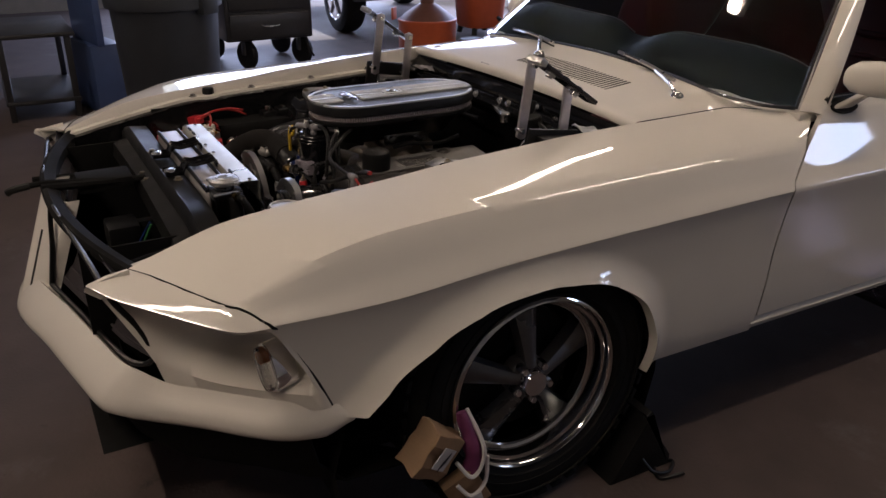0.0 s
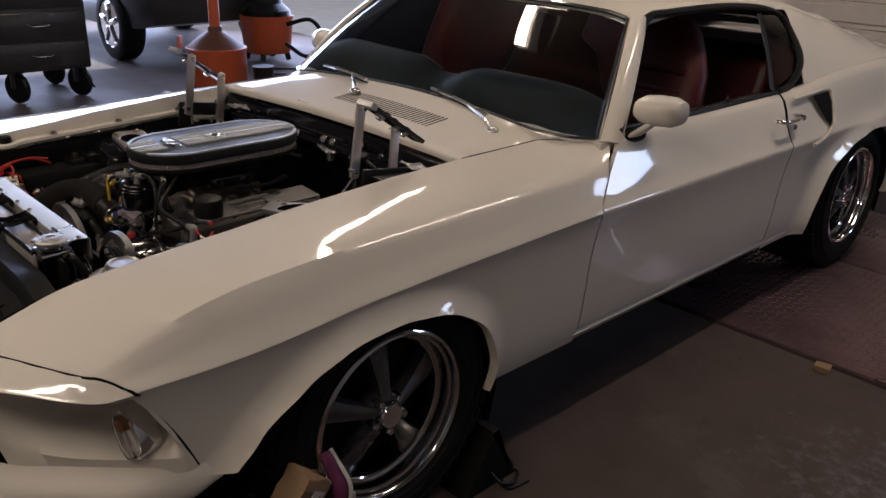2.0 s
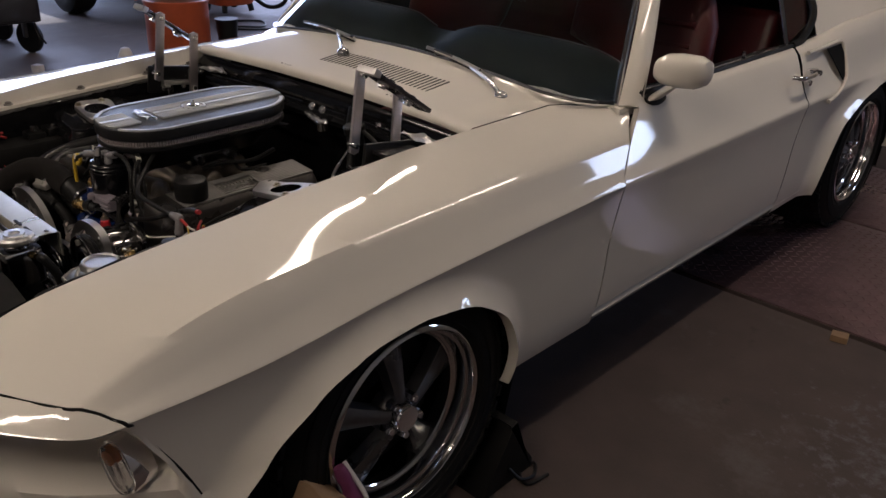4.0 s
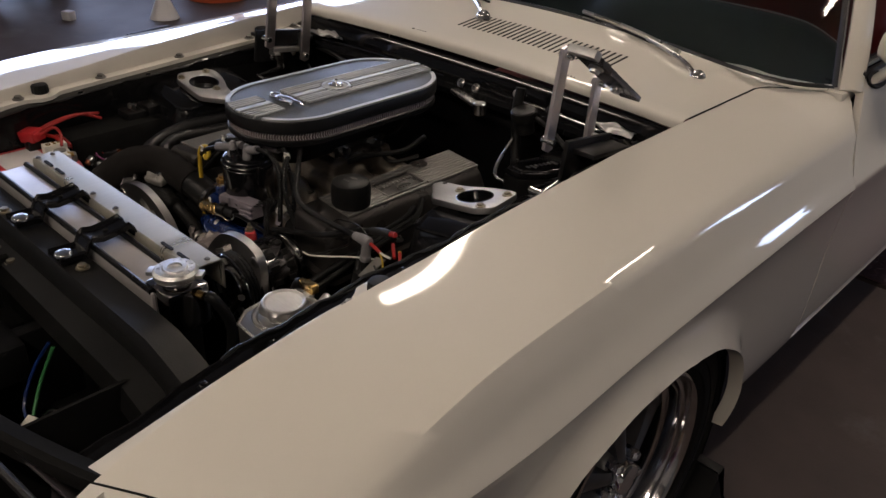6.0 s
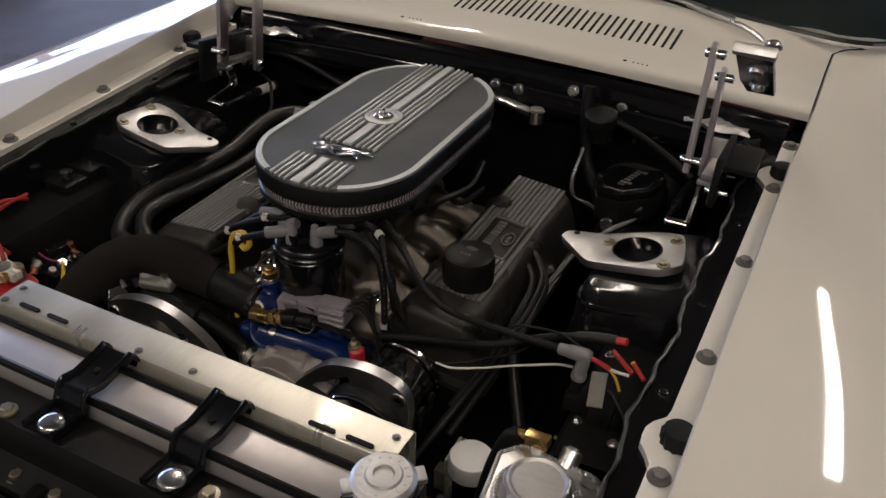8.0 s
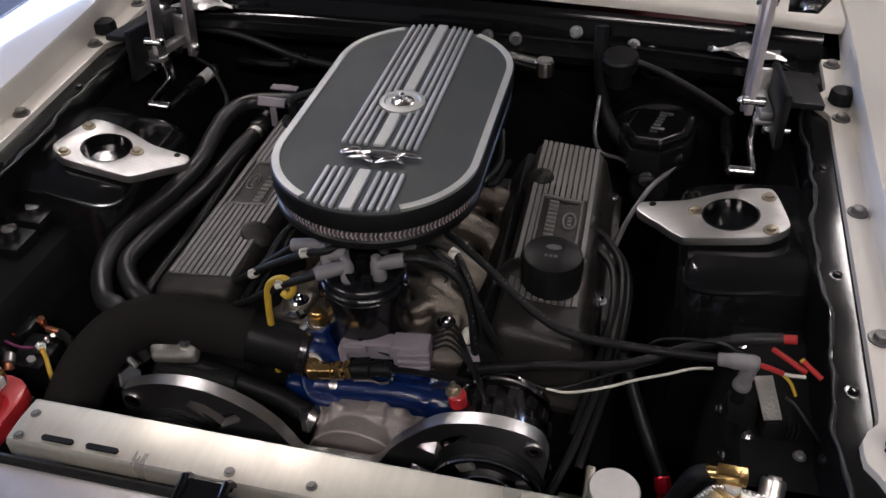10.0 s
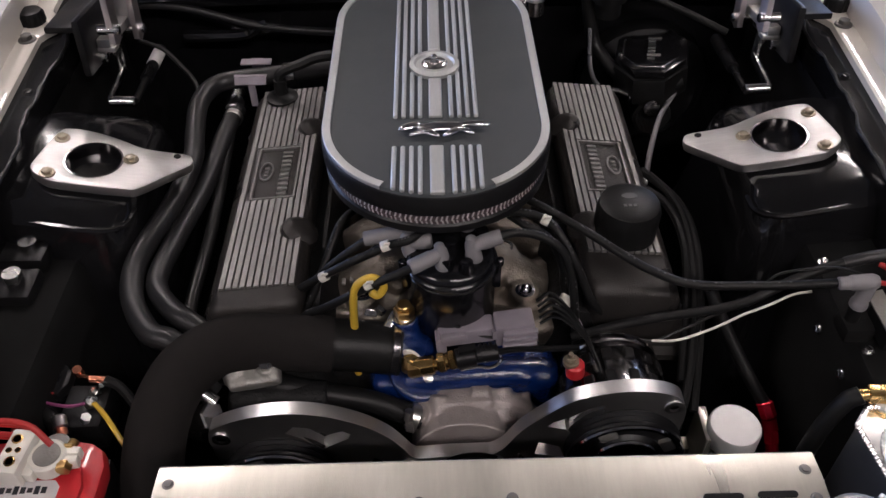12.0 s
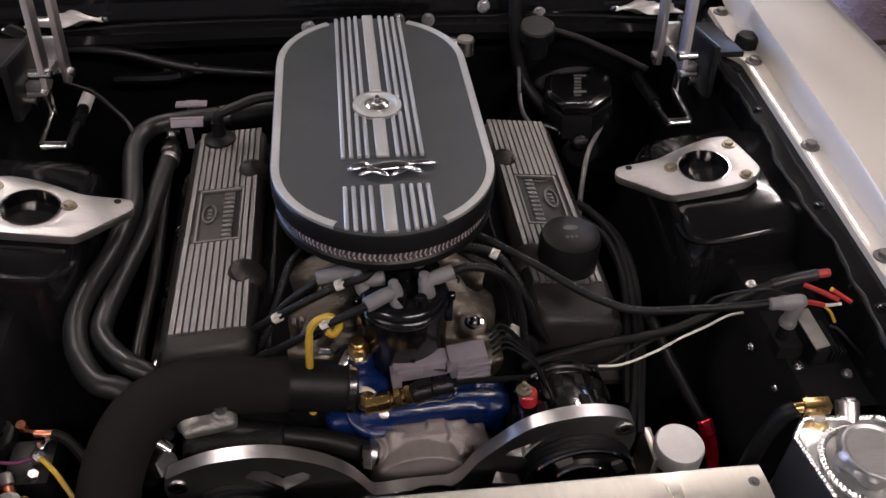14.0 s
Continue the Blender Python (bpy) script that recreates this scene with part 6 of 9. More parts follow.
# dipstick with curled handle
bm = B()
tube(bm, [(-0.108, -0.262, 0.595), (-0.106, -0.262, 0.675), (-0.103, -0.262, 0.730), (-0.096, -0.26, 0.752), (-0.079, -0.258, 0.759), (-0.068, -0.26, 0.747), (-0.075, -0.263, 0.736), (-0.083, -0.262, 0.740)], 0.0046, 10, 6)
part("dipstick", bm, YELLOW, eng, "yellow curled dipstick handle")
# blue thermostat housing and timing cover
bm = B()
box(bm, (0.022, -0.262, 0.572), (0.230, 0.060, 0.075), 0.020, turn(0, -2, 0), 3)
tube(bm, [(-0.05, -0.276, 0.596), (0.01, -0.276, 0.602), (0.07, -0.274, 0.604), (0.135, -0.268, 0.594)], 0.019, 16, 5)
box(bm, (0.0, -0.225, 0.590), (0.16, 0.06, 0.06), 0.02)
box(bm, (0.098, -0.262, 0.600), (0.014, 0.060, 0.032), 0.006)
rod(bm, (-0.066, -0.272, 0.56), (-0.066, -0.272, 0.604), 0.017, 18)
part("front_casting", fused(bm, 0.0035, 6), BLUE, eng, "blue painted engine front casting", angle=80)
bm = B()
tube(bm, [(-0.026, -0.262, 0.600), (-0.028, -0.260, 0.630), (-0.038, -0.262, 0.638), (-0.060, -0.264, 0.645), (-0.072, -0.264, 0.647)], 0.020, 18, 6, radii=lambda t: 0.021 + 0.006 * t)
tube(bm, [(-0.040, -0.248, 0.62), (-0.048, -0.246, 0.680)], 0.0165, 16)
revolve(bm, [(0.0, -0.004), (0.040, -0.004), (0.041, 0.004), (0.038, 0.009), (0.0, 0.009)], (-0.030, -0.268, 0.604), (-0.020, -0.302, 0.682), 28)
rod(bm, (-0.030, -0.262, 0.640), (-0.042, -0.287, 0.648), 0.0145, 18)
part("water_neck", fused(bm, 0.0024, 4), BLUE, eng, "blue painted water neck", angle=80)
bm = B()
revolve(bm, [(0.0145, 0.0), (0.0145, 0.003), (0.0105, 0.003), (0.0105, 0.005), (0.0, 0.005)], (-0.048, -0.246, 0.679), (-0.048, -0.246, 1.68), 20)
part("plug_washer", bm, STEEL, eng)
bm = B()
rod(bm, (-0.048, -0.246, 0.683), (-0.048, -0.246, 0.696), 0.0125, 6, chamfer=0.0015)
rod(bm, (-0.048, -0.246, 0.696), (-0.048, -0.246, 0.702), 0.0085, 14, chamfer=0.001)
part("brass_plug", bm, BRASS, eng)
bolts([(-0.021, -0.283, 0.609)], STEEL, eng, (0, -0.5, 0.8), 0.0072, 0.007, True)
bm = B()
revolve(bm, [(0.0155, 0.0), (0.0155, 0.003), (0.012, 0.004)], (-0.041, -0.286, 0.648), (-0.055, -0.315, 0.655), 20)
part("plug_washer", bm, WHITE, eng)
bm = B()
rod(bm, (-0.040, -0.284, 0.652), (-0.040, -0.302, 0.646), 0.0125, 8, chamfer=0.002)
rod(bm, (-0.045, -0.299, 0.648), (-0.013, -0.298, 0.654), 0.0118, 8, chamfer=0.002)
part("brass_elbow", fused(bm, 0.0012, 1), BRASS, eng, angle=40)
for a, b, r, n in (((-0.014, -0.298, 0.654), (-0.009, -0.298, 0.655), 0.0085, 14), ((-0.009, -0.298, 0.655), (-0.001, -0.297, 0.657), 0.0128, 6), ((-0.001, -0.297, 0.657), (0.004, -0.297, 0.658), 0.0092, 14), ((0.004, -0.297, 0.658), (0.011, -0.296, 0.660), 0.0125, 6)):
    part("brass_sender", rod(B(), a, b, r, n, chamfer=0.001), BRASS, eng)
bm = B()
rod(bm, (0.011, -0.296, 0.660), (0.034, -0.293, 0.663), 0.0120, 16, chamfer=0.001)
box(bm, (0.024, -0.293, 0.674), (0.020, 0.010, 0.006), 0.001, turn(0, -12, 6))
rod(bm, (0.034, -0.293, 0.663), (0.060, -0.290, 0.664), 0.0098, 16, chamfer=0.001)
for k in range(3):
    rod(bm, (0.040 + 0.006 * k, -0.2908 + 0.0011 * k, 0.6632 + 0.0003 * k), (0.043 + 0.006 * k, -0.2902 + 0.0011 * k, 0.6636 + 0.0003 * k), 0.0110, 16)
tube(bm, [(0.058, -0.290, 0.664), (0.085, -0.286, 0.664), (0.12, -0.280, 0.656), (0.17, -0.27, 0.645)], 0.0040, 8)
part("sensor_plug", bm, SATIN, eng)
bm = B()
tube(bm, [(0.016, -0.307, 0.654), (0.032, -0.304, 0.655), (0.040, -0.303, 0.654), (0.050, -0.303, 0.652), (0.060, -0.300, 0.655), (0.064, -0.296, 0.662), (0.056, -0.296, 0.667), (0.044, -0.300, 0.660)], 0.0018, 6, 5)
part("wire_clip", bm, CHROME, eng)
bm = B()
tube(bm, [(-0.02, -0.245, 0.70), (0.0, -0.262, 0.690), (0.03, -0.272, 0.678), (0.07, -0.274, 0.668), (0.11, -0.270, 0.655)], 0.0022, 6)
part("loose_wire", bm, RUBBER, eng)
bm = B()
revolve(bm, [(0.0315, 0.0), (0.0328, 0.001), (0.0328, 0.009), (0.0315, 0.010)], (-0.058, -0.264, 0.6445), (-0.122, -0.268, 0.659), 30, cap=False)
cl = part("hose_clip", bm, HINGE, eng, "dark worm drive clip")
bm = B()
box(bm, (-0.064, -0.248, 0.674), (0.010, 0.024, 0.009), 0.002, turn(30, 10, -30))
rod(bm, (-0.073, -0.238, 0.678), (-0.080, -0.231, 0.680), 0.0055, 6)
box(bm, (-0.088, -0.236, 0.676), (0.016, 0.008, 0.002), 0.0005, turn(20, -10, -20))
part("worm_screw", bm, STEEL, cl)
bm = B()
box(bm, (0.016, -0.300, 0.558), (0.112, 0.044, 0.070), 0.016, segs=3)
box(bm, (0.022, -0.305, 0.590), (0.070, 0.030, 0.026), 0.010, turn(0, -4, 0), 3)
rod(bm, (-0.008, -0.300, 0.598), (-0.010, -0.334, 0.566), 0.0125, 20, chamfer=0.002)
rod(bm, (0.030, -0.300, 0.594), (0.052, -0.300, 0.594), 0.0135, 18)
rod(bm, (0.066, -0.290, 0.594), (0.070, -0.326, 0.572), 0.0140, 20, chamfer=0.002)
rod(bm, (0.092, -0.290, 0.584), (0.096, -0.322, 0.566), 0.0110, 20, chamfer=0.002)
tube(bm, [(0.044, -0.298, 0.585), (0.064, -0.304, 0.584), (0.088, -0.306, 0.574), (0.104, -0.310, 0.552)], 0.017, 14, 5)
tube(bm, [(0.010, -0.300, 0.572), (-0.02, -0.312, 0.574), (-0.036, -0.318, 0.586)], 0.014, 14, 5)
rod(bm, (0.022, -0.345, 0.535), (0.022, -0.28, 0.535), 0.066, 30)
pump = part("water_pump", fused(bm, 0.0018, 2), PUMPGREY, eng, "bare cast water pump", angle=80)
bolts([(0.022, -0.3200, 0.588)], PUMPGREY, pump, (0, -1, 0.35), 0.0085, 0.006, True)
for at, up in (((-0.010, -0.3345, 0.5655), (-0.06, -1, -0.94)), ((0.070, -0.3265, 0.5717), (0.1, -1, -0.6)), ((0.096, -0.3225, 0.5657), (0.1, -1, -0.55))):
    bm = B()
    a, u = Vector(at), Vector(up)
    revolve(bm, [(0.0085, 0.0), (0.0085, 0.002), (0.0055, 0.002), (0.005, -0.005), (0.0, -0.005)], a, a + u, 16)
    part("socket", bm, STEEL, pump)
bm = B()
revolve(bm, [(0.0150, -0.006), (0.0168, -0.005), (0.0168, 0.006), (0.0150, 0.007)], (-0.041, -0.3185, 0.581), (0.02, -0.33, 0.558), 20, cap=False)
cl = part("hose_clip", bm, STEEL, eng)
for k in range(5):
    part("clip_thread", rod(B(), (-0.049, -0.334, 0.576 + 0.0045 * k), (-0.040, -0.337, 0.577 + 0.0045 * k), 0.0022, 8), STEEL, cl)
part("worm_screw", rod(B(), (-0.046, -0.334, 0.597), (-0.044, -0.330, 0.609), 0.0058, 6), STEEL, cl)
# grey multi plug
wp = thing("wiring_plug", "grey lilac multi pin plug on the engine loom", "plug", at=(0.03, -0.25, 0.67))
bm = B()
box(bm, (0.024, -0.252, 0.685), (0.066, 0.024, 0.024), 0.004, turn(0, -4, 4))
box(bm, (0.008, -0.262, 0.686), (0.024, 0.006, 0.010), 0.002, turn(0, -4, 4))
part("socket_half", bm, LILAC, wp)
bm = B()
box(bm, (0.080, -0.252, 0.690), (0.046, 0.028, 0.032), 0.003, turn(0, -4, 4))
part("plug_half", bm, LILAC, wp)
for k in range(3):
    bm = B()
    box(bm, (0.086, -0.269, 0.699 - 0.010 * k), (0.040, 0.007, 0.0055), 0.001, turn(0, -4, 4), 1)
    part("plug_rib", bm, LILAC, wp)
bm = B()
box(bm, (0.058, -0.263, 0.692), (0.008, 0.008, 0.014), 0.001, turn(0, -4, 4))
part("latch", bm, LILAC, wp)
bm = B()
box(bm, (0.010, -0.266, 0.690), (0.030, 0.008, 0.012), 0.003, turn(0, -4, 4))
box(bm, (-0.006, -0.256, 0.676), (0.012, 0.026, 0.026), 0.003, turn(0, -4, 4))
part("lock_tab", bm, LILAC, wp)
wp.location += Vector((0, -0.012, -0.012))
for k in range(7):
    a = Vector((0.108, -0.275 + 0.006 * k, 0.695 + 0.003 * (k % 3)))
    bm = B()
    tube(bm, [a, a + Vector((0.02, 0.006, 0.004)), a + Vector((0.05, -0.01 - 0.005 * k, -0.012)), a + Vector((0.07, -0.03, -0.045 - 0.006 * k))], 0.0018, 5, 4)
    part("loose_wire", bm, RUBBER, eng)
bm = B()
rod(bm, (0.138, -0.240, 0.681), (0.147, -0.230, 0.693), 0.0085, 14, chamfer=0.002)
part("tape_wrap", bm, WHITE, eng, "white tape wound round the wires")
bm = B()
slab(bm, [(-0.008, 0.006), (0.006, 0.009), (0.013, -0.010), (0.004, -0.012)], 0, 0.0008, Matrix.Translation((0.150, -0.249, 0.674)) @ turn(28, 12, 10).to_4x4())
part("tape_flag", bm, LILAC, eng)

# billet accessory bracket: one plate of two arches with cut windows
topline = [(-0.268, 0.620), (-0.264, 0.638), (-0.252, 0.647), (-0.234, 0.656), (-0.213, 0.663), (-0.187, 0.667), (-0.162, 0.667), (-0.137, 0.662), (-0.114, 0.653), (-0.090, 0.639), (-0.067, 0.618), (-0.051, 0.594), (-0.041, 0.577), (-0.030, 0.574), (0.0, 0.577), (0.038, 0.578), (0.050, 0.579), (0.064, 0.592), (0.081, 0.623), (0.102, 0.648), (0.131, 0.676), (0.158, 0.688), (0.192, 0.694), (0.226, 0.691), (0.250, 0.680), (0.260, 0.660), (0.262, 0.640)]
foot = [(0.256, 0.590), (0.235, 0.555), (0.17, 0.545), (0.10, 0.556), (0.082, 0.580), (0.062, 0.557), (0.04, 0.548), (-0.03, 0.545), (-0.056, 0.553), (-0.085, 0.578), (-0.100, 0.545), (-0.17, 0.520), (-0.245, 0.540), (-0.264, 0.580)]
outer = [(p.x, p.z) for p in smooth_line([Vector((x, 0, z)) for x, z in topline], 5)] + foot
windows = [[(-0.181, 0.631), (-0.166, 0.622), (-0.147, 0.604), (-0.142, 0.598), (-0.133, 0.605), (-0.112, 0.618), (-0.109, 0.626), (-0.117, 0.633), (-0.135, 0.627), (-0.154, 0.640), (-0.171, 0.643)], [(0.111, 0.633), (0.132, 0.626), (0.139, 0.617), (0.145, 0.620), (0.156, 0.637), (0.174, 0.662), (0.169, 0.672), (0.152, 0.663), (0.134, 0.649), (0.117, 0.641)], [(0.10, 0.578), (0.135, 0.570), (0.128, 0.592), (0.103, 0.602)]]
bm = B()
loops = [outer] + windows
flat = [p for lp in loops for p in lp]
tris = tessellate_polygon([[Vector((x, z, 0)) for x, z in lp] for lp in loops])
yf, yb = -0.372, -0.355
fr = [bm.verts.new((x, yf, z)) for x, z in flat]
bk = [bm.verts.new((x, yb, z)) for x, z in flat]
for a, b, c in tris:
    bm.faces.new((fr[a], fr[b], fr[c]))
    bm.faces.new((bk[a], bk[c], bk[b]))
n0 = 0
for lp in loops:
    for q in range(len(lp)):
        a, b = n0 + q, n0 + (q + 1) % len(lp)
        bm.faces.new((fr[a], fr[b], bk[b], bk[a]))
    n0 += len(lp)
bmesh.ops.recalc_face_normals(bm, faces=bm.faces)
brk = part("accessory_bracket", bm, BILLET, eng, "machined aluminium twin arch accessory bracket", angle=30)
for bx, bz in ((-0.253, 0.624), (0.246, 0.665), (-0.045, 0.563), (0.055, 0.566)):
    bm = B()
    revolve(bm, [(0.0105, 0), (0.0105, 0.002), (0.0085, 0.0028), (0.0055, 0.0028), (0.005, -0.004), (0.0, -0.004)], (bx, -0.372, bz), (bx, -2, bz), 20)
    part("socket_screw", bm, STEEL, brk)


def pulley(cx, cy, cz, r, mat, name, label=""):
    bm = B()
    prof = [(r * 0.36, -0.020), (r * 0.40, -0.002), (r * 0.55, 0.0), (r * 0.62, -0.006), (r * 0.90, -0.006), (r * 0.93, 0.0), (r, -0.002)] + [(r - (0.004 if q % 2 else 0.0), -0.006 - 0.0035 * q) for q in range(8)] + [(r * 0.5, -0.036)]
    revolve(bm, prof, (cx, cy, cz), (cx, cy - 1, cz), 44)
    o = part(name, bm, mat, eng, label)
    for k, (r0, r1) in enumerate(((r * 0.925, r * 1.0), (r * 0.42, r * 0.56))):
        bm = B()
        revolve(bm, [(r0, 0.0), (r0, 0.002), (r1 - 0.001, 0.0025), (r1, 0.0)], (cx, cy, cz), (cx, cy - 1, cz), 44, cap=False)
        part("pulley_ring", bm, CHROME, o)
    for k in range(4):
        a = 2 * math.pi * k / 4 + 0.5
        bm = B()
        box(bm, (cx + r * 0.76 * math.cos(a), cy + 0.003, cz + r * 0.76 * math.sin(a)), (r * 0.22, 0.006, r * 0.30), 0.002, Matrix.Rotation(-a, 3, "Y"))
        part("pulley_spoke", bm, CAST, o)
    return o


pulley(-0.192, -0.396, 0.560, 0.066, SATIN, "compressor_pulley", "ribbed black belt pulley with bright rings")
pulley(0.197, -0.396, 0.600, 0.066, SATIN, "alternator_pulley", "black alternator pulley with bright rings")
pulley(0.03, -0.43, 0.45, 0.075, POLISHED, "crank_pulley")
pulley(0.03, -0.40, 0.535, 0.05, SATIN, "pump_pulley")
for a, b in (((-0.258, 0.560), (-0.06, 0.49)), ((0.261, 0.615), (0.105, 0.45))):
    bm = B()
    tube(bm, [(a[0], -0.415, a[1]), ((a[0] + b[0]) / 2, -0.425, (a[1] + b[1]) / 2 - 0.02), (b[0], -0.44, b[1])], 0.008, 6, 4)
    part("drive_belt", bm, RUBBER, eng)
bm = B()
revolve(bm, [(0.050, 0.0), (0.062, -0.004), (0.060, -0.070), (0.045, -0.088), (0.02, -0.092)], (0.198, -0.356, 0.606), (0.198, -1.356, 0.606), 40)
alt = part("alternator", bm, DARKCHROME, eng, "chromed alternator with cooling slots")
for y0, y1, r in ((-0.355, -0.345, 0.069), (-0.276, -0.266, 0.060)):
    bm = B()
    revolve(bm, [(r - 0.012, 0), (r - 0.002, 0.0), (r, 0.002), (r, y1 - y0 - 0.002), (r - 0.002, y1 - y0), (r - 0.012, y1 - y0)], (0.198, y0, 0.606), (0.198, 1, 0.606), 44, cap=False)
    part("casing_ring", bm, DARKCHROME, alt)
for y, ln, r in ((-0.330, 0.020, 0.0605), (-0.296, 0.016, 0.0590)):
    for k in range(10):
        a = math.radians(-20 + 220 * k / 9)
        bm = B()
        box(bm, (0.198 + r * math.cos(a), y, 0.606 + r * math.sin(a)), (0.006, ln, 0.0125), 0.0015, Matrix.Rotation(-a, 3, "Y"), 1)
        part("cooling_slot", bm, DARKTRIM, alt)
bm = B()
rod(bm, (0.148, -0.312, 0.648), (0.146, -0.312, 0.668), 0.0110, 14, chamfer=0.002)
part("terminal_boot", bm, RED, alt, "red terminal boot")
bm = B()
rod(bm, (0.142, -0.31, 0.666), (0.1415, -0.31, 0.671), 0.0095, 16)
rod(bm, (0.1415, -0.31, 0.671), (0.141, -0.31, 0.677), 0.0062, 6, chamfer=0.001)
rod(bm, (0.141, -0.31, 0.677), (0.1405, -0.31, 0.683), 0.0030, 8)
part("terminal_nut", bm, ZINC, alt)
bm = B()
revolve(bm, [(0.058, 0), (0.062, -0.01), (0.062, -0.10), (0.05, -0.12)], (-0.192, -0.354, 0.552), (-0.192, -1.354, 0.552), 36)
rod(bm, (-0.255, -0.31, 0.61), (-0.14, -0.31, 0.61), 0.022, 16)
part("compressor", fused(bm, 0.004, 4), CASTDARK, eng, "cast air conditioning compressor", angle=80)
bm = B()
box(bm, (-0.222, -0.298, 0.652), (0.062, 0.045, 0.018), 0.006, turn(14, -6, 6))
rod(bm, (-0.206, -0.300, 0.652), (-0.206, -0.304, 0.666), 0.011, 16)
box(bm, (-0.245, -0.296, 0.650), (0.030, 0.030, 0.024), 0.005, turn(0, 12, 20))
cb = part("compressor_port", fused(bm, 0.0025, 2), CAST, eng, "bright cast port block", angle=50)
part("port_bolt", rod(B(), (-0.206, -0.304, 0.664), (-0.206, -0.306, 0.672), 0.0072, 6), STEEL, cb)
bm = B()
tube(bm, [(-0.262, -0.335, 0.640), (-0.285, -0.325, 0.652), (-0.300, -0.32, 0.640), (-0.304, -0.33, 0.615), (-0.296, -0.345, 0.600), (-0.280, -0.35, 0.60)], 0.0085, 10)
pp = part("compressor_pipe", bm, STEEL, eng)
part("pipe_nut", rod(B(), (-0.286, -0.345, 0.622), (-0.262, -0.352, 0.640), 0.017, 6, chamfer=0.002), STEEL, pp)

# ---- hoses ----


def hose(name, pts, r, mat, label, cat="hose", n=14, per=8, radii=None):
    bm = B()
    tube(bm, pts, r, n, per, radii)
    return single(name, bm, mat, label, cat)


up = thing("radiator_hose", "thick black foam sleeved top radiator hose", "hose", at=(-0.28, -0.40, 0.5))
bm = B()
tube(bm, [(-0.135, -0.266, 0.657), (-0.184, -0.271, 0.667), (-0.231, -0.274, 0.673), (-0.266, -0.286, 0.675), (-0.292, -0.308, 0.672), (-0.307, -0.330, 0.663), (-0.317, -0.355, 0.650), (-0.323, -0.385, 0.630), (-0.324, -0.43, 0.595), (-0.318, -0.49, 0.545), (-0.30, -0.53, 0.515)], 0.0335, 24, 8)
part("foam_sleeve", bm, FOAM, up)
bm = B()
tube(bm, [(-0.054, -0.264, 0.641), (-0.10, -0.264, 0.649), (-0.14, -0.2665, 0.658)], 0.0312, 24, 6)
part("rubber_end", bm, RUBBER, up)
for pts, r in (([(-0.120, 0.270, 0.705), (-0.20, 0.257, 0.706), (-0.30, 0.243, 0.705), (-0.348, 0.228, 0.703), (-0.366, 0.18, 0.701), (-0.360, 0.11, 0.698), (-0.351, 0.04, 0.695), (-0.362, -0.045, 0.690), (-0.380, -0.11, 0.685), (-0.389, -0.155, 0.678), (-0.380, -0.205, 0.672), (-0.350, -0.252, 0.668), (-0.318, -0.268, 0.668), (-0.29, -0.295, 0.645), (-0.275, -0.30, 0.62)], 0.0142), ([(-0.320, 0.215, 0.665), (-0.328, 0.14, 0.668), (-0.335, 0.02, 0.668), (-0.350, -0.08, 0.670), (-0.360, -0.155, 0.670), (-0.353, -0.188, 0.670), (-0.330, -0.218, 0.670), (-0.308, -0.235, 0.668), (-0.27, -0.25, 0.645)], 0.0135)):
    hh = thing("heater_hose", "long black rubber heater hose along the engine", "hose", "heater hoses", at=pts[0])
    bm = B()
    tube(bm, pts, r, 14, 8)
    part("tube", bm, HOSE, hh)
    bm = B()
    d = (Vector(pts[1]) - Vector(pts[0])).normalized()
    a = Vector(pts[0]) + d * 0.02
    revolve(bm, [(r, 0), (r + 0.0015, 0.001), (r + 0.0015, 0.009), (r, 0.010)], a, a + d, 18, cap=False)
    part("clip", bm, STEEL, hh)
hose("pipe", [(-0.325, 0.215, 0.665), (-0.322, 0.10, 0.655), (-0.316, -0.05, 0.65), (-0.318, -0.20, 0.645), (-0.312, -0.27, 0.62)], 0.0085, RUBBER, "straight black air line", "hose")
hose("bypass_hose", [(-0.315, -0.270, 0.632), (-0.275, -0.285, 0.635), (-0.222, -0.298, 0.630), (-0.151, -0.305, 0.614), (-0.094, -0.308, 0.600), (-0.055, -0.314, 0.586), (-0.030, -0.319, 0.577)], 0.0138, RUBBER, "black bypass hose to the water pump")
hf = thing("hose_fitting", "bright crimped hose fitting on the bulkhead line", "fitting", at=(-0.325, 0.22, 0.66))
for p, q, r in (((-0.326, 0.205, 0.666), (-0.326, 0.235, 0.667), 0.0145), ((-0.326, 0.235, 0.667), (-0.326, 0.255, 0.668), 0.010), ((-0.326, 0.258, 0.668), (-0.330, 0.30, 0.672), 0.0125), ((-0.228, 0.2530, 0.7058), (-0.246, 0.2505, 0.7056), 0.0165)):
    bm = B()
    rod(bm, p, q, r, 14, chamfer=0.002)
    part("crimp", bm, STEEL, hf)
bm = B()
box(bm, (-0.288, 0.202, 0.724), (0.048, 0.003, 0.012), 0.001, turn(-40, 0, 0))
box(bm, (-0.288, 0.208, 0.7295), (0.050, 0.006, 0.002), 0.0006)
box(bm, (-0.288, 0.205, 0.700), (0.010, 0.006, 0.044), 0.001)
part("tag_bar", bm, LILAC, hf, "lilac grey folded plate")
bm = B()
box(bm, (-0.288, 0.262, 0.7215), (0.048, 0.016, 0.003), 0.001)
box(bm, (-0.288, 0.272, 0.700), (0.020, 0.003, 0.044), 0.001)
part("hose_bracket", bm, LILAC, hf)
fl = thing("fuel_line", "braided black line with a red anodised end", "hose", at=(0.38, -0.2, 0.5))
bm = B()
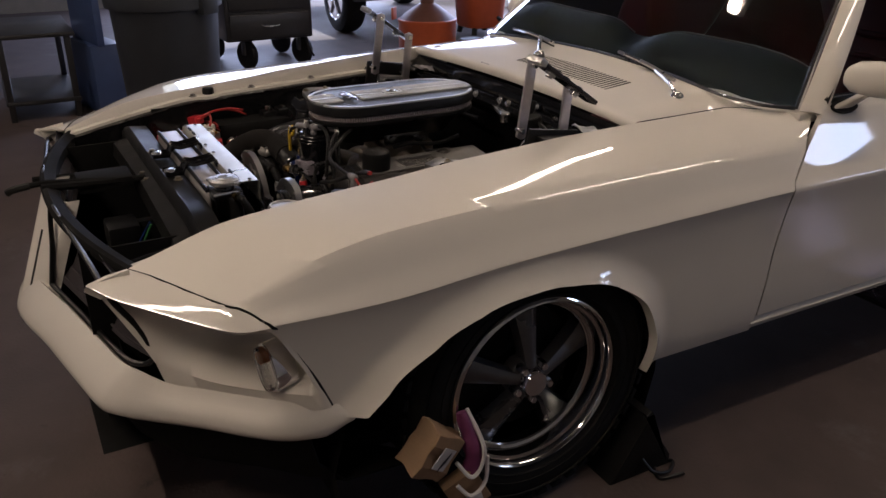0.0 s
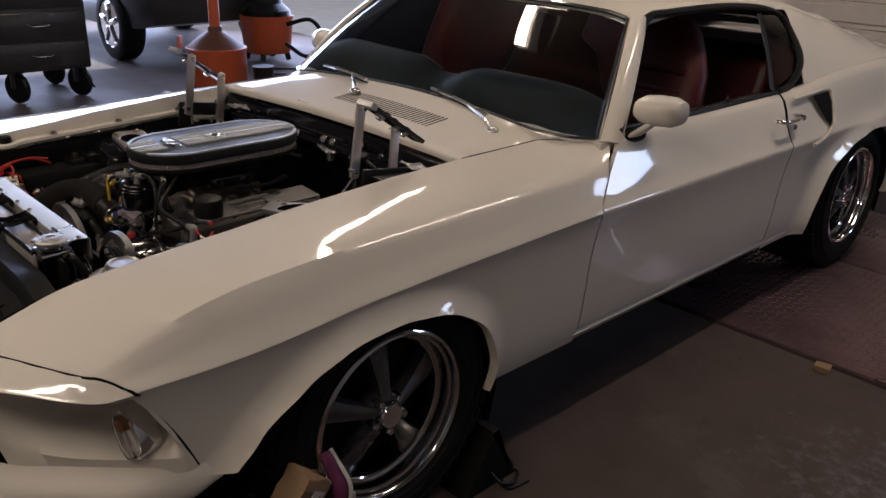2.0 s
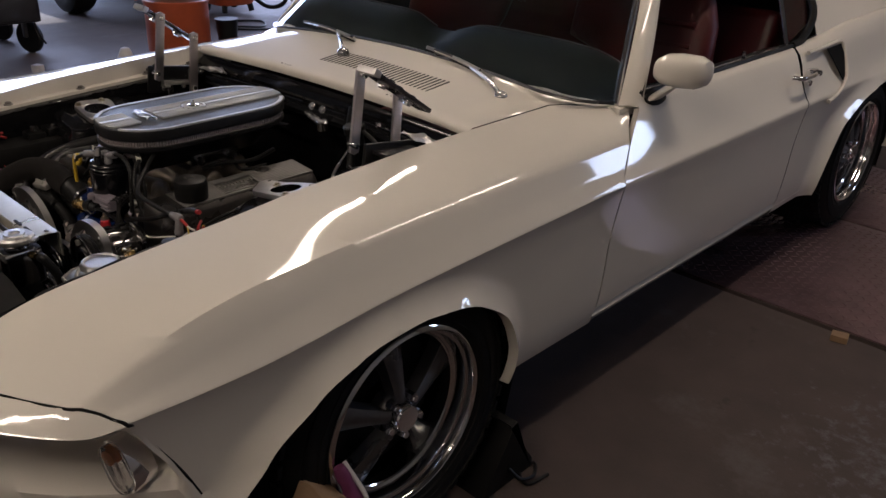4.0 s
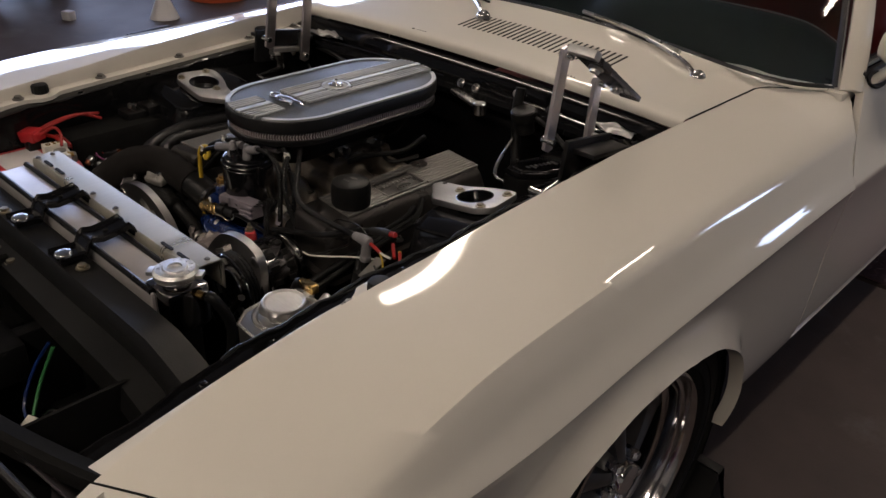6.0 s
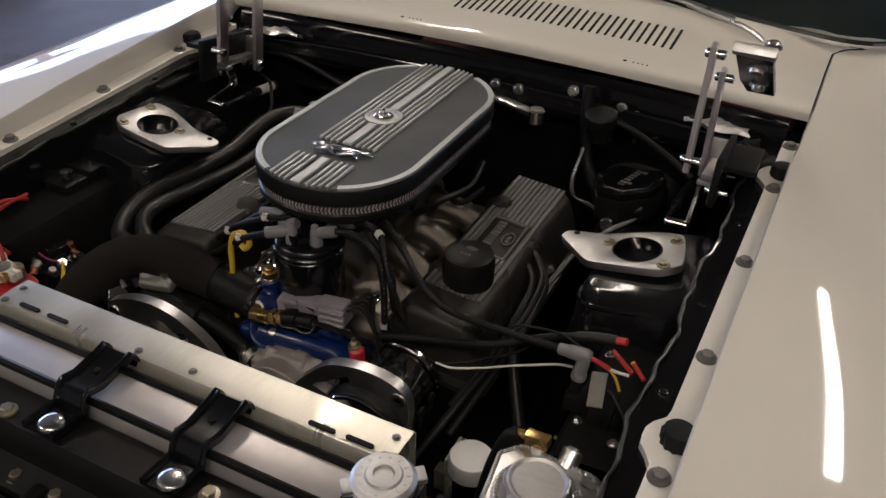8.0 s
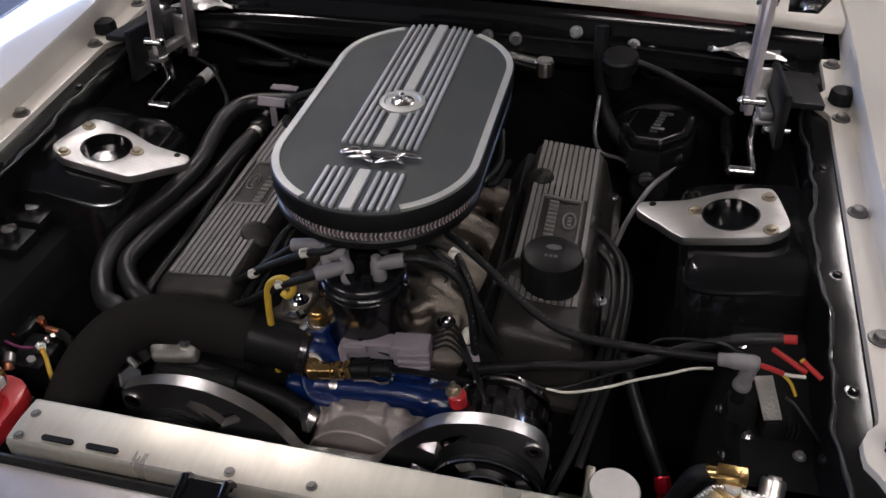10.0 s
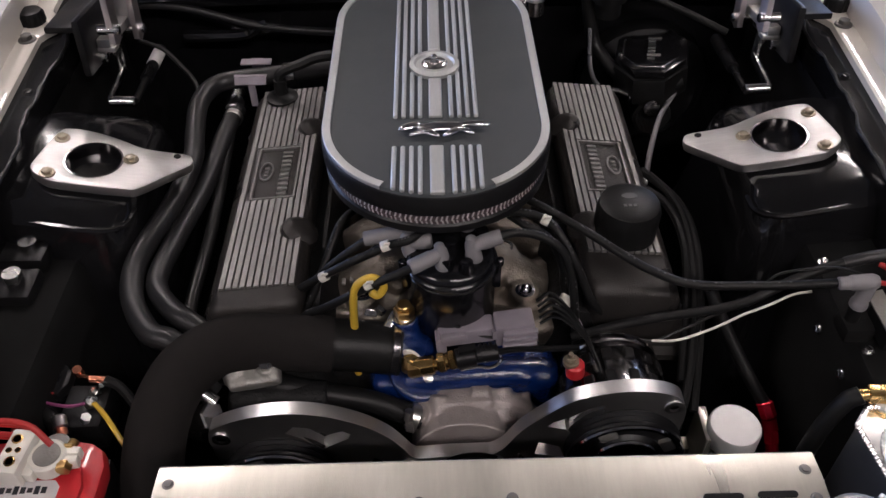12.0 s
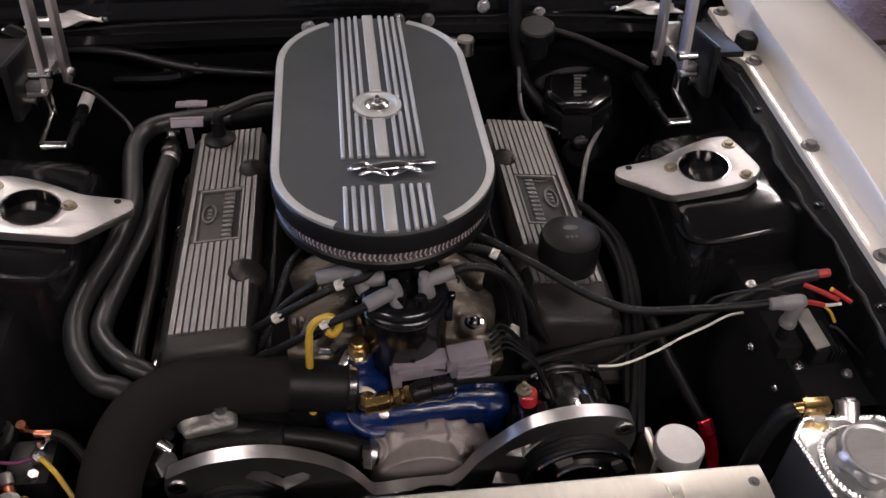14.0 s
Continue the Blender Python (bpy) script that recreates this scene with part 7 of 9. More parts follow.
tube(bm, [(0.335, -0.19, 0.655), (0.352, -0.22, 0.62), (0.382, -0.263, 0.572), (0.401, -0.288, 0.547)], 0.0085, 10)
part("line", bm, RUBBER, fl)
bm = B()
rod(bm, (0.400, -0.286, 0.549), (0.406, -0.301, 0.534), 0.0112, 8, chamfer=0.002)
rod(bm, (0.406, -0.301, 0.534), (0.409, -0.310, 0.522), 0.0098, 12)
rod(bm, (0.409, -0.310, 0.522), (0.411, -0.320, 0.507), 0.0100, 6, chamfer=0.002)
tube(bm, [(0.411, -0.320, 0.507), (0.411, -0.335, 0.49), (0.402, -0.35, 0.47)], 0.0085, 10)
part("end_fitting", bm, REDANO, fl)
for k, pts in enumerate(([(0.285, 0.02, 0.68), (0.318, -0.03, 0.672), (0.326, -0.10, 0.665), (0.315, -0.20, 0.64), (0.29, -0.30, 0.60), (0.262, -0.36, 0.55)], [(0.293, 0.01, 0.68), (0.327, -0.04, 0.668), (0.334, -0.11, 0.660), (0.322, -0.21, 0.63), (0.297, -0.32, 0.58)], [(0.28, 0.0, 0.67), (0.309, -0.05, 0.672), (0.316, -0.12, 0.665), (0.305, -0.2, 0.635), (0.285, -0.29, 0.60)])):
    hose("cable", pts, 0.0058, RUBBER, "loose black cable beside the valve cover", "cable", 8)

# ---- wiring towards the ignition coil ----
loom = thing("wiring_loom", "black taped wiring loom with a cut red end", "wiring", at=(0.33, -0.27, 0.72))
bm = B()
tube(bm, [(0.15, -0.262, 0.655), (0.19, -0.262, 0.670), (0.242, -0.263, 0.686), (0.330, -0.275, 0.721), (0.396, -0.263, 0.751), (0.448, -0.259, 0.771)], 0.0056, 10)
part("sheath", bm, RUBBER, loom)
bm = B()
tube(bm, [(0.440, -0.2595, 0.768), (0.463, -0.260, 0.776), (0.490, -0.261, 0.782)], 0.0066, 12)
part("heat_shrink", bm, HOSE, loom, "dull grey heat shrink sleeve")
part("cut_end", rod(B(), (0.488, -0.261, 0.782), (0.503, -0.263, 0.786), 0.0052, 10, chamfer=0.001), REDWIRE, loom, "red cut wire end")
hose("thin_wire", [(0.350, -0.275, 0.751), (0.368, -0.271, 0.766), (0.419, -0.274, 0.776), (0.446, -0.278, 0.771), (0.468, -0.284, 0.766)], 0.0016, RUBBER, "thin black wire looped over the loom", "wiring", 6)
hose("thin_wire", [(0.150, -0.258, 0.656), (0.207, -0.256, 0.651), (0.248, -0.263, 0.646), (0.286, -0.254, 0.656), (0.321, -0.250, 0.676), (0.365, -0.250, 0.706), (0.385, -0.256, 0.735)], 0.0020, RUBBER, "thin black wire twisted beside the loom", "wiring", 6)
hose("white_wire", [(0.246, -0.263, 0.646), (0.275, -0.269, 0.653), (0.317, -0.263, 0.666), (0.352, -0.252, 0.676), (0.385, -0.245, 0.686), (0.413, -0.235, 0.691), (0.435, -0.234, 0.695)], 0.0017, WHITE, "thin white wire beside the loom", "wiring", 6)
coil = thing("ignition_coil", "ignition coil with grey boot and cut wires", "ignition coil", at=(0.47, -0.30, 0.68))
bm = B()
revolve(bm, [(0.0052, -0.001), (0.0075, 0.0), (0.0078, 0.012), (0.0090, 0.014), (0.0092, 0.036), (0.0070, 0.042), (0.0, 0.043)], (0.426, -0.285, 0.762), (0.464, -0.287, 0.766), 18)
tube(bm, [(0.459, -0.287, 0.764), (0.4585, -0.288, 0.752), (0.457, -0.2885, 0.740), (0.456, -0.289, 0.730)], 0.0086, 14, 4)
rod(bm, (0.457, -0.2885, 0.738), (0.456, -0.289, 0.728), 0.0100, 18, chamfer=0.0015)
part("boot", fused(bm, 0.0014, 2), GREYBOOT, coil, "angled grey rubber boot", angle=60)
bm = B()
rod(bm, (0.456, -0.289, 0.728), (0.456, -0.290, 0.708), 0.0080, 14)
box(bm, (0.462, -0.292, 0.699), (0.034, 0.034, 0.022), 0.006)
box(bm, (0.496, -0.300, 0.706), (0.030, 0.050, 0.026), 0.004)
for k in range(4):
    box(bm, (0.500 + 0.005 * k, -0.324, 0.712), (0.0025, 0.010, 0.018), 0.0006, segs=1)
part("housing", bm, MATTE, coil)
bm = B()
slab(bm, [(-0.011, 0.026), (0.009, 0.027), (0.010, -0.025), (-0.009, -0.026)], 0, 0.0025, Matrix.Translation((0.484, -0.298, 0.7275)) @ turn(14, -4, 8).to_4x4(), bevel=0.0006)
part("bracket", bm, CAST, coil, "bare grey metal strip")
for pts, mt, r in (([(0.464, -0.287, 0.765), (0.478, -0.288, 0.763), (0.493, -0.288, 0.758)], REDWIRE, 0.0030), ([(0.492, -0.288, 0.758), (0.502, -0.288, 0.757), (0.516, -0.286, 0.756)], WHITE, 0.0020), ([(0.492, -0.288, 0.758), (0.502, -0.292, 0.750), (0.510, -0.297, 0.737)], YELLOW, 0.0018), ([(0.518, -0.279, 0.755), (0.503, -0.267, 0.757), (0.486, -0.252, 0.757)], REDWIRE, 0.0032), ([(0.534, -0.281, 0.752), (0.524, -0.272, 0.755), (0.515, -0.264, 0.758)], REDWIRE, 0.0030), ([(0.516, -0.265, 0.7577), (0.514, -0.2632, 0.7583)], YELLOW, 0.0032)):
    bm = B()
    tube(bm, pts, r, 8, 5)
    part("wire", bm, mt, coil)
hose("thin_wire", [(0.498, -0.306, 0.742), (0.511, -0.314, 0.736), (0.543, -0.343, 0.706), (0.548, -0.377, 0.686), (0.54, -0.42, 0.65)], 0.0018, RUBBER, "thin black wire on the inner wing", "wiring", 6)

settle(mark, 0, 0, 0.014)

# ---- radiator and what stands round it ----
mark = standing()
rad = thing("radiator", "aluminium radiator with bare top plate and strapped tank", "radiator", at=(0.03, -0.55, 0.28))
bm = B()
box(bm, (0.03, -0.565, 0.52), (0.60, 0.075, 0.43), 0.01)
part("core", bm, SATIN, rad)
bm = B()
rows = []
for i in range(13):
    x = -0.268 + 0.594 * i / 12
    rows.append([(x, -0.476, 0.70), (x, -0.476, 0.752), (x, -0.480, 0.7565), (x, -0.505, 0.7585), (x, -0.530, 0.7565), (x, -0.5335, 0.752), (x, -0.5335, 0.735)])
grid(bm, rows)
tp = part("top_plate", bm, SHEET, rad, "bare aluminium shroud strip with slots", thick=0.002)
for sx, sy in ((0.233, -0.523), (0.281, -0.522), (-0.166, -0.523), (-0.215, -0.523)):
    bm = B()
    slab(bm, [(sx + dx * 0.0145 + 0.0030 * math.cos(a), sy + 0.0030 * math.sin(a)) for dx, a in [(1, math.radians(q)) for q in range(-90, 91, 30)] + [(-1, math.radians(q)) for q in range(90, 271, 30)]], 0.7572, 0.7594)
    part("slot", bm, DARKTRIM, tp)
for px, py in ((-0.033, -0.521), (0.049, -0.519), (0.313, -0.498), (-0.256, -0.498), (0.314, -0.526), (-0.257, -0.526)):
    bm = B()
    revolve(bm, [(0.0055, 0), (0.0052, 0.0010), (0.0034, 0.0012), (0.0032, 0.0030), (0.0, 0.0034)], (px, py, 0.7576), (px, py, 1), 14)
    part("rivet", bm, DULLRIVET, tp)
bm = B()
box(bm, (0.03, -0.575, 0.715), (0.60, 0.066, 0.062), 0.008)
tank = part("top_tank", bm, TANKTOP, rad, "silver radiator top tank")
# black rods; the inner one stands for the shaded gap beside the plate
bm = B()
for y in (-0.5475, -0.6035):
    rod(bm, (-0.268, y, 0.746), (0.325, y, 0.746), 0.0055, 8)
part("dark_tank_lip", bm, SATIN, tank)
bm = B()
box(bm, (0.334, -0.566, 0.717), (0.072, 0.072, 0.075), 0.008)
revolve(bm, [(0.024, 0.752), (0.024, 0.767), (0.030, 0.768)], (0.336, -0.566, 0), (0.336, -0.566, 1), 24)
part("filler_neck", bm, DARKCHROME, rad, "dull metal filler neck")
bm = B()
prof = [(0.033, 0.765), (0.0345, 0.768), (0.0345, 0.775), (0.030, 0.779), (0.020, 0.7795), (0.018, 0.782), (0.011, 0.7825), (0.010, 0.779), (0.0, 0.779)]
revolve(bm, prof, (0.336, -0.566, 0), (0.336, -0.566, 1), 36)
for a in (40, 220):
    box(bm, (0.336 + 0.036 * math.cos(radians(a)), -0.566 + 0.036 * math.sin(radians(a)), 0.770), (0.016, 0.020, 0.007), 0.002, Matrix.Rotation(radians(a), 3, "Z"))
cap = part("filler_cap", bm, ALU, rad, "pressed bright radiator cap")
for k in range(14):
    a = 2 * math.pi * k / 14
    bm = B()
    box(bm, (0.336 + 0.025 * math.cos(a), -0.566 + 0.025 * math.sin(a), 0.7796), (0.004, 0.0025, 0.0006), 0, Matrix.Rotation(a, 3, "Z"))
    part("print_bar", bm, ALU, cap)
bm = B()
rod(bm, (0.374, -0.553, 0.744), (0.386, -0.550, 0.744), 0.007, 8)
part("overflow_nipple", bm, BRASS, rad)
for sx in (-0.045, 0.125):
    bm = B()
    rows = []
    for y, z in ((-0.528, 0.735), (-0.533, 0.757), (-0.542, 0.768), (-0.558, 0.764), (-0.59, 0.760), (-0.607, 0.764), (-0.615, 0.757), (-0.622, 0.742), (-0.665, 0.744)):
        w = 0.024
        rows.append([(sx - w, y, z - 0.004), (sx - w, y, z + 0.005), (sx - w + 0.003, y, z + 0.008), (sx - w + 0.006, y, z + 0.006), (sx - w + 0.008, y, z + 0.001), (sx + w - 0.008, y, z + 0.001), (sx + w - 0.006, y, z + 0.006), (sx + w - 0.003, y, z + 0.008), (sx + w, y, z + 0.005), (sx + w, y, z - 0.004)])
    grid(bm, rows)
    st = part("strap", bm, GLOSSCAP, rad, "black radiator mounting strap", thick=0.004)
    bm = B()
    revolve(bm, [(0.0155, 0), (0.0150, 0.003), (0.013, 0.005), (0.008, 0.0058), (0.0, 0.006)], (sx + 0.008, -0.652, 0.749), (sx + 0.008, -0.652, 1), 16)
    part("strap_bolt", bm, STEEL, st)
    bm = B()
    revolve(bm, [(0.0045, 0), (0.004, 0.0015), (0.0, 0.0015)], (sx, -0.575, 0.764), (sx, -0.575, 1), 10)
    part("strap_eye", bm, DARKTRIM, st)
settle(mark, 0.004, -0.007, 0.011)
bolts([(0.175, -0.648, 0.747), (-0.105, -0.66, 0.747), (-0.06, -0.70, 0.70), (0.0, -0.70, 0.70), (0.35, -0.63, 0.715)], ZINC, rsup, r=0.0075, h=0.008)
# horns, wiring and lamps' plugs in the dark behind the grille
hn = thing("horn", "round black horn behind the grille", "horn", at=(0.30, -0.80, 0.4))
bm = B()
revolve(bm, [(0.02, 0.0), (0.06, 0.01), (0.064, 0.03), (0.05, 0.045), (0.02, 0.05)], (0.30, -0.76, 0.52), (0.32, -0.95, 0.58), 28)
part("shell", bm, BAY, hn)
bm = B()
revolve(bm, [(0.058, 0.030), (0.066, 0.026), (0.066, 0.020)], (0.30, -0.76, 0.52), (0.32, -0.95, 0.58), 28, cap=False)
part("ring", bm, STEEL, hn)
bm = B()
rod(bm, (0.30, -0.76, 0.52), (0.29, -0.66, 0.50), 0.012, 10)
box(bm, (0.29, -0.65, 0.44), (0.04, 0.01, 0.20), 0.003)
part("bracket", bm, SATIN, hn)
bm = B()
box(bm, (0.10, -0.79, 0.60), (0.10, 0.08, 0.07), 0.01)
box(bm, (0.10, -0.71, 0.55), (0.03, 0.10, 0.16), 0.004)
single("relay_box", bm, SATIN, "black plastic box behind the grille", "relay")
for pts, mt, nm in (([(0.21, -0.735, 0.66), (0.19, -0.76, 0.61), (0.20, -0.79, 0.56), (0.24, -0.80, 0.54)], BLUE, "blue_wire"), ([(0.225, -0.735, 0.66), (0.22, -0.765, 0.60), (0.235, -0.79, 0.56)], material("green_wire", (0.03, 0.16, 0.05), 0.5), "green_wire")):
    hose(nm, pts, 0.003, mt, "thin coloured lamp wire ending in a plug", "wiring", 6)
bm = B()
box(bm, (0.24, -0.80, 0.545), (0.022, 0.03, 0.02), 0.003, turn(20, 10, 30))
single("lamp_plug", bm, WHITE, "white lamp plug on loose wires", "plug")

# welded expansion tank
tk = thing("expansion_tank", "welded bare aluminium expansion tank with round cap", "tank", at=(0.47, -0.46, 0.53))
OUT = [(0.411, -0.428), (0.431, -0.405), (0.518, -0.412), (0.532, -0.430), (0.532, -0.515), (0.505, -0.540), (0.442, -0.535), (0.420, -0.505)]
bm = B()
slab(bm, OUT[::-1], 0.535, 0.720, bevel=0.004)
tb = part("body", bm, WELDED, tk)
bm = B()
edge = [Vector((x, y, 0.719)) for x, y in OUT + OUT[:1]]
for a, b in zip(edge, edge[1:]):
    n = max(2, int((b - a).length / 0.0042))
    for k in range(n):
        p = a.lerp(b, (k + 0.5) / n)
        bmesh.ops.create_icosphere(bm, subdivisions=1, radius=0.0036, matrix=Matrix.Translation(p))
for k in range(56):
    t = 2 * math.pi * k / 56
    bmesh.ops.create_icosphere(bm, subdivisions=1, radius=0.0052, matrix=Matrix.Translation((0.471 + 0.046 * math.cos(t), -0.469 + 0.046 * math.sin(t), 0.7205)))
wb = part("weld_bead", bm, WELDED, tb, keep=True)
wb["kind"] = "stuff"
bm = B()
revolve(bm, [(0.044, 0.716), (0.042, 0.722), (0.030, 0.727), (0.030, 0.733), (0.026, 0.734)], (0.471, -0.469, 0), (0.471, -0.469, 1), 32)
part("neck", bm, WELDED, tk)
bm = B()
n = 64
rows = []
for r, z, k in ((0.034, 0.728, 1), (0.036, 0.730, 1), (0.036, 0.741, 1), (0.0355, 0.744, 0), (0.0345, 0.7465, 0), (0.032, 0.7475, 0), (0.030, 0.7462, 0), (0.0285, 0.7450, 0), (0.0, 0.7450, 0)):
    rows.append([(0.471 + (r + (0.0030 * math.cos(6 * a) if k else 0)) * math.cos(a), -0.469 + (r + (0.0030 * math.cos(6 * a) if k else 0)) * math.sin(a), z) for a in [2 * math.pi * q / n for q in range(n)]])
grid(bm, rows, close=True)
part("cap", bm, ALU, tk, "dull aluminium screw cap")
bm = B()
rod(bm, (0.484, -0.412, 0.708), (0.487, -0.390, 0.726), 0.0125, 18, chamfer=0.002)
box(bm, (0.486, -0.400, 0.722), (0.012, 0.026, 0.012), 0.002, turn(38, 0, -6))
part("bung", bm, WELDED, tk)
bm = B()
revolve(bm, [(0.012, 0.0), (0.012, 0.007), (0.009, 0.008), (0.008, 0.002), (0.0, 0.002)], (0.516, -0.420, 0.716), (0.520, -0.410, 0.736), 18)
part("bung", bm, WELDED, tk)
bm = B()
rod(bm, (0.448, -0.406, 0.712), (0.448, -0.402, 0.722), 0.0088, 16, chamfer=0.002)
part("nipple", bm, LIDWHITE, tk)
bm = B()
box(bm, (0.445, -0.398, 0.730), (0.030, 0.015, 0.015), 0.002, turn(0, -4, -4))
rod(bm, (0.432, -0.397, 0.729), (0.420, -0.397, 0.728), 0.0066, 12)
part("brass_fitting", bm, BRASS, tk)
hose("overflow_hose", [(0.424, -0.397, 0.728), (0.410, -0.398, 0.716), (0.396, -0.402, 0.67), (0.386, -0.41, 0.60), (0.38, -0.42, 0.50)], 0.0095, RUBBER, "black overflow hose by the tank", "hose")
hose("overflow_hose", [(0.388, -0.550, 0.752), (0.402, -0.545, 0.745), (0.405, -0.525, 0.69), (0.395, -0.53, 0.59)], 0.009, RUBBER, "black overflow hose at the radiator cap", "hose")
mark = standing()
ps = thing("steering_reservoir", "polished power steering reservoir with flat lid", "reservoir", at=(0.33, -0.338, 0.40))
bm = B()
revolve(bm, [(0.026, 0.44), (0.026, 0.555), (0.022, 0.56)], (0.329, -0.338, 0), (0.329, -0.338, 1), 28)
part("body", bm, POLISHED, ps)
bm = B()
revolve(bm, [(0.027, 0.558), (0.031, 0.562), (0.031, 0.586), (0.029, 0.589), (0.0, 0.590)], (0.329, -0.338, 0), (0.329, -0.338, 1), 36)
part("lid", bm, LIDWHITE, ps, "brushed flat lid")
bm = B()
box(bm, (0.300, -0.325, 0.53), (0.012, 0.05, 0.09), 0.003)
box(bm, (0.29, -0.31, 0.49), (0.05, 0.02, 0.04), 0.003)
part("bracket", bm, SHEET, ps)

settle(mark, 0.013, -0.003, 0.006)

# ---- bonnet hinges ----
mark = standing()
for s in (1, -1):
    hg = thing("bonnet_hinge", "open billet aluminium bonnet hinge with bare top plate", "hinge", "bonnet hinges", at=(s * 0.51, 0.24, 0.78))
    a, b = Vector((0.527, 0.166, 1.030)), Vector((0.535, 0.339, 0.909))
    d = (b - a).normalized()
    xa = Vector((1, 0, 0))
    up_ = d.cross(xa).normalized()
    if up_.z < 0:
        up_ = -up_
    bm = B()
    m = Matrix((xa, d, up_)).transposed().to_4x4()
    m.translation = a
    L = (b - a).length
    slab(bm, [(-0.027, 0), (0.027, 0), (0.027, L), (-0.018, L), (-0.027, L * 0.7)], -0.006, 0.006, m, bevel=0.002)
    if s < 0:
        mirrored(bm)
    # face in the darkened metal for its dark reflection, front edge kept bright
    tpl = part("top_plate", bm, HINGE, hg)
    bm = B()
    slab(bm, [(-0.031, -0.006), (0.031, -0.006), (0.031, 0.014), (-0.031, 0.010)], -0.008, 0.0085, m, bevel=0.002)
    if s < 0:
        mirrored(bm)
    part("plate_edge", bm, ALU, tpl, "bright front edge")
    for q, qx in ((0.065, 0.014), (0.10, 0.010), (0.15, 0.010)):
        bm = B()
        at = m @ Vector((qx, q, 0.006))
        revolve(bm, [(0.011, 0), (0.0105, 0.003), (0.006, 0.0045), (0.0, 0.0045)], at, at + up_, 16)
        if s < 0:
            mirrored(bm)
        part("plate_screw", bm, DARKCHROME, tpl)
    for q in (0.055, 0.15):
        bm = B()
        at = m @ Vector((0.004, q, -0.006))
        revolve(bm, [(0.015, 0), (0.015, 0.004), (0.010, 0.005), (0.010, 0.011)], at, at - up_, 18)
        if s < 0:
            mirrored(bm)
        part("plate_bolt", bm, STEEL, hg)
    for p, q in ((Vector((0.467, 0.196, 1.005)), Vector((0.468, 0.170, 0.830))), (Vector((0.476, 0.308, 0.930)), Vector((0.480, 0.292, 0.770)))):
        bm = B()
        dd = (q - p).normalized()
        side_ = Vector((0, dd.z, -dd.y)).normalized()
        mm = Matrix((dd, side_, dd.cross(side_))).transposed().to_4x4()
        mm.translation = p
        ln = (q - p).length
        slab(bm, [(-0.012, -0.0135), (ln + 0.012, -0.0135), (ln + 0.018, 0), (ln + 0.012, 0.0135), (-0.012, 0.0135), (-0.018, 0)], -0.0045, 0.0045, mm, bevel=0.0015)
        if s < 0:
            mirrored(bm)
        part("link", bm, LINK, hg)
    bm = B()
    box(bm, (0.517, 0.235, 0.800), (0.012, 0.16, 0.085), 0.006, turn(-8, 0, 0))
    box(bm, (0.545, 0.245, 0.822), (0.055, 0.13, 0.010), 0.003, turn(-6, 0, 0))
    if s < 0:
        mirrored(bm)
    part("bracket", bm, SATIN, hg)
    bm = B()
    box(bm, (0.502, 0.300, 0.800), (0.036, 0.012, 0.050), 0.003, turn(-8, 0, 0))
    box(bm, (0.500, 0.250, 0.790), (0.020, 0.110, 0.014), 0.003, turn(-8, 0, 0))
    box(bm, (0.502, 0.205, 0.786), (0.034, 0.020, 0.007), 0.002, turn(-8, 0, 0))
    if s < 0:
        mirrored(bm)
    part("spacer_block", bm, ALU, hg)
    pins = [((p[0] - 0.012, p[1], p[2]), (p[0] + 0.020, p[1], p[2]), 0.0075) for p in ((0.468, 0.164, 0.838), (0.480, 0.292, 0.770), (0.476, 0.308, 0.930), (0.467, 0.196, 1.005))]
    pins += [((0.50, q, 0.775), (0.54, q, 0.775), 0.009) for q in (0.20, 0.27)] + [((0.455, 0.140, 0.733), (0.494, 0.142, 0.733), 0.0085)]
    for p, q, r in pins:
        bm = rod(B(), p, q, r, 12, chamfer=0.002)
        if s < 0:
            mirrored(bm)
        part("pin", bm, POLISHED, hg)
    bm = B()
    box(bm, (0.4895, 0.176, 0.741), (0.008, 0.080, 0.014), 0.0025, turn(8, 0, 2))
    box(bm, (0.490, 0.214, 0.765), (0.008, 0.022, 0.050), 0.0025)
    if s < 0:
        mirrored(bm)
    part("lever", bm, POLISHED, hg)
    bm = B()
    rod(bm, (0.456, 0.142, 0.733), (0.459, 0.22, 0.726), 0.005, 10)
    rod(bm, (0.4585, 0.21, 0.727), (0.465, 0.325, 0.713), 0.0095, 14)
    if s < 0:
        mirrored(bm)
    part("gas_strut", bm, SATIN, hg)
    bm = B()
    rod(bm, (0.4612, 0.262, 0.7207), (0.4642, 0.312, 0.7146), 0.0101, 14)
    if s < 0:
        mirrored(bm)
    part("strut_label", bm, LABEL if s < 0 else SATIN, hg)
    # crumpled clips in the gutter behind each hinge
    for k in range(7):
        bm = B()
        box(bm, (s * (0.545 + 0.012 * random.uniform(-1, 1)), 0.30 + 0.018 * k, 0.795 + 0.012 * random.uniform(-1, 1)), (0.05, 0.03, 0.012), 0.003, turn(random.uniform(-25, 25), random.uniform(-25, 25), random.uniform(-30, 30)))
        part("gutter_clip", bm, BAY, car)

settle(mark, 0.004, 0.014, 0.004)

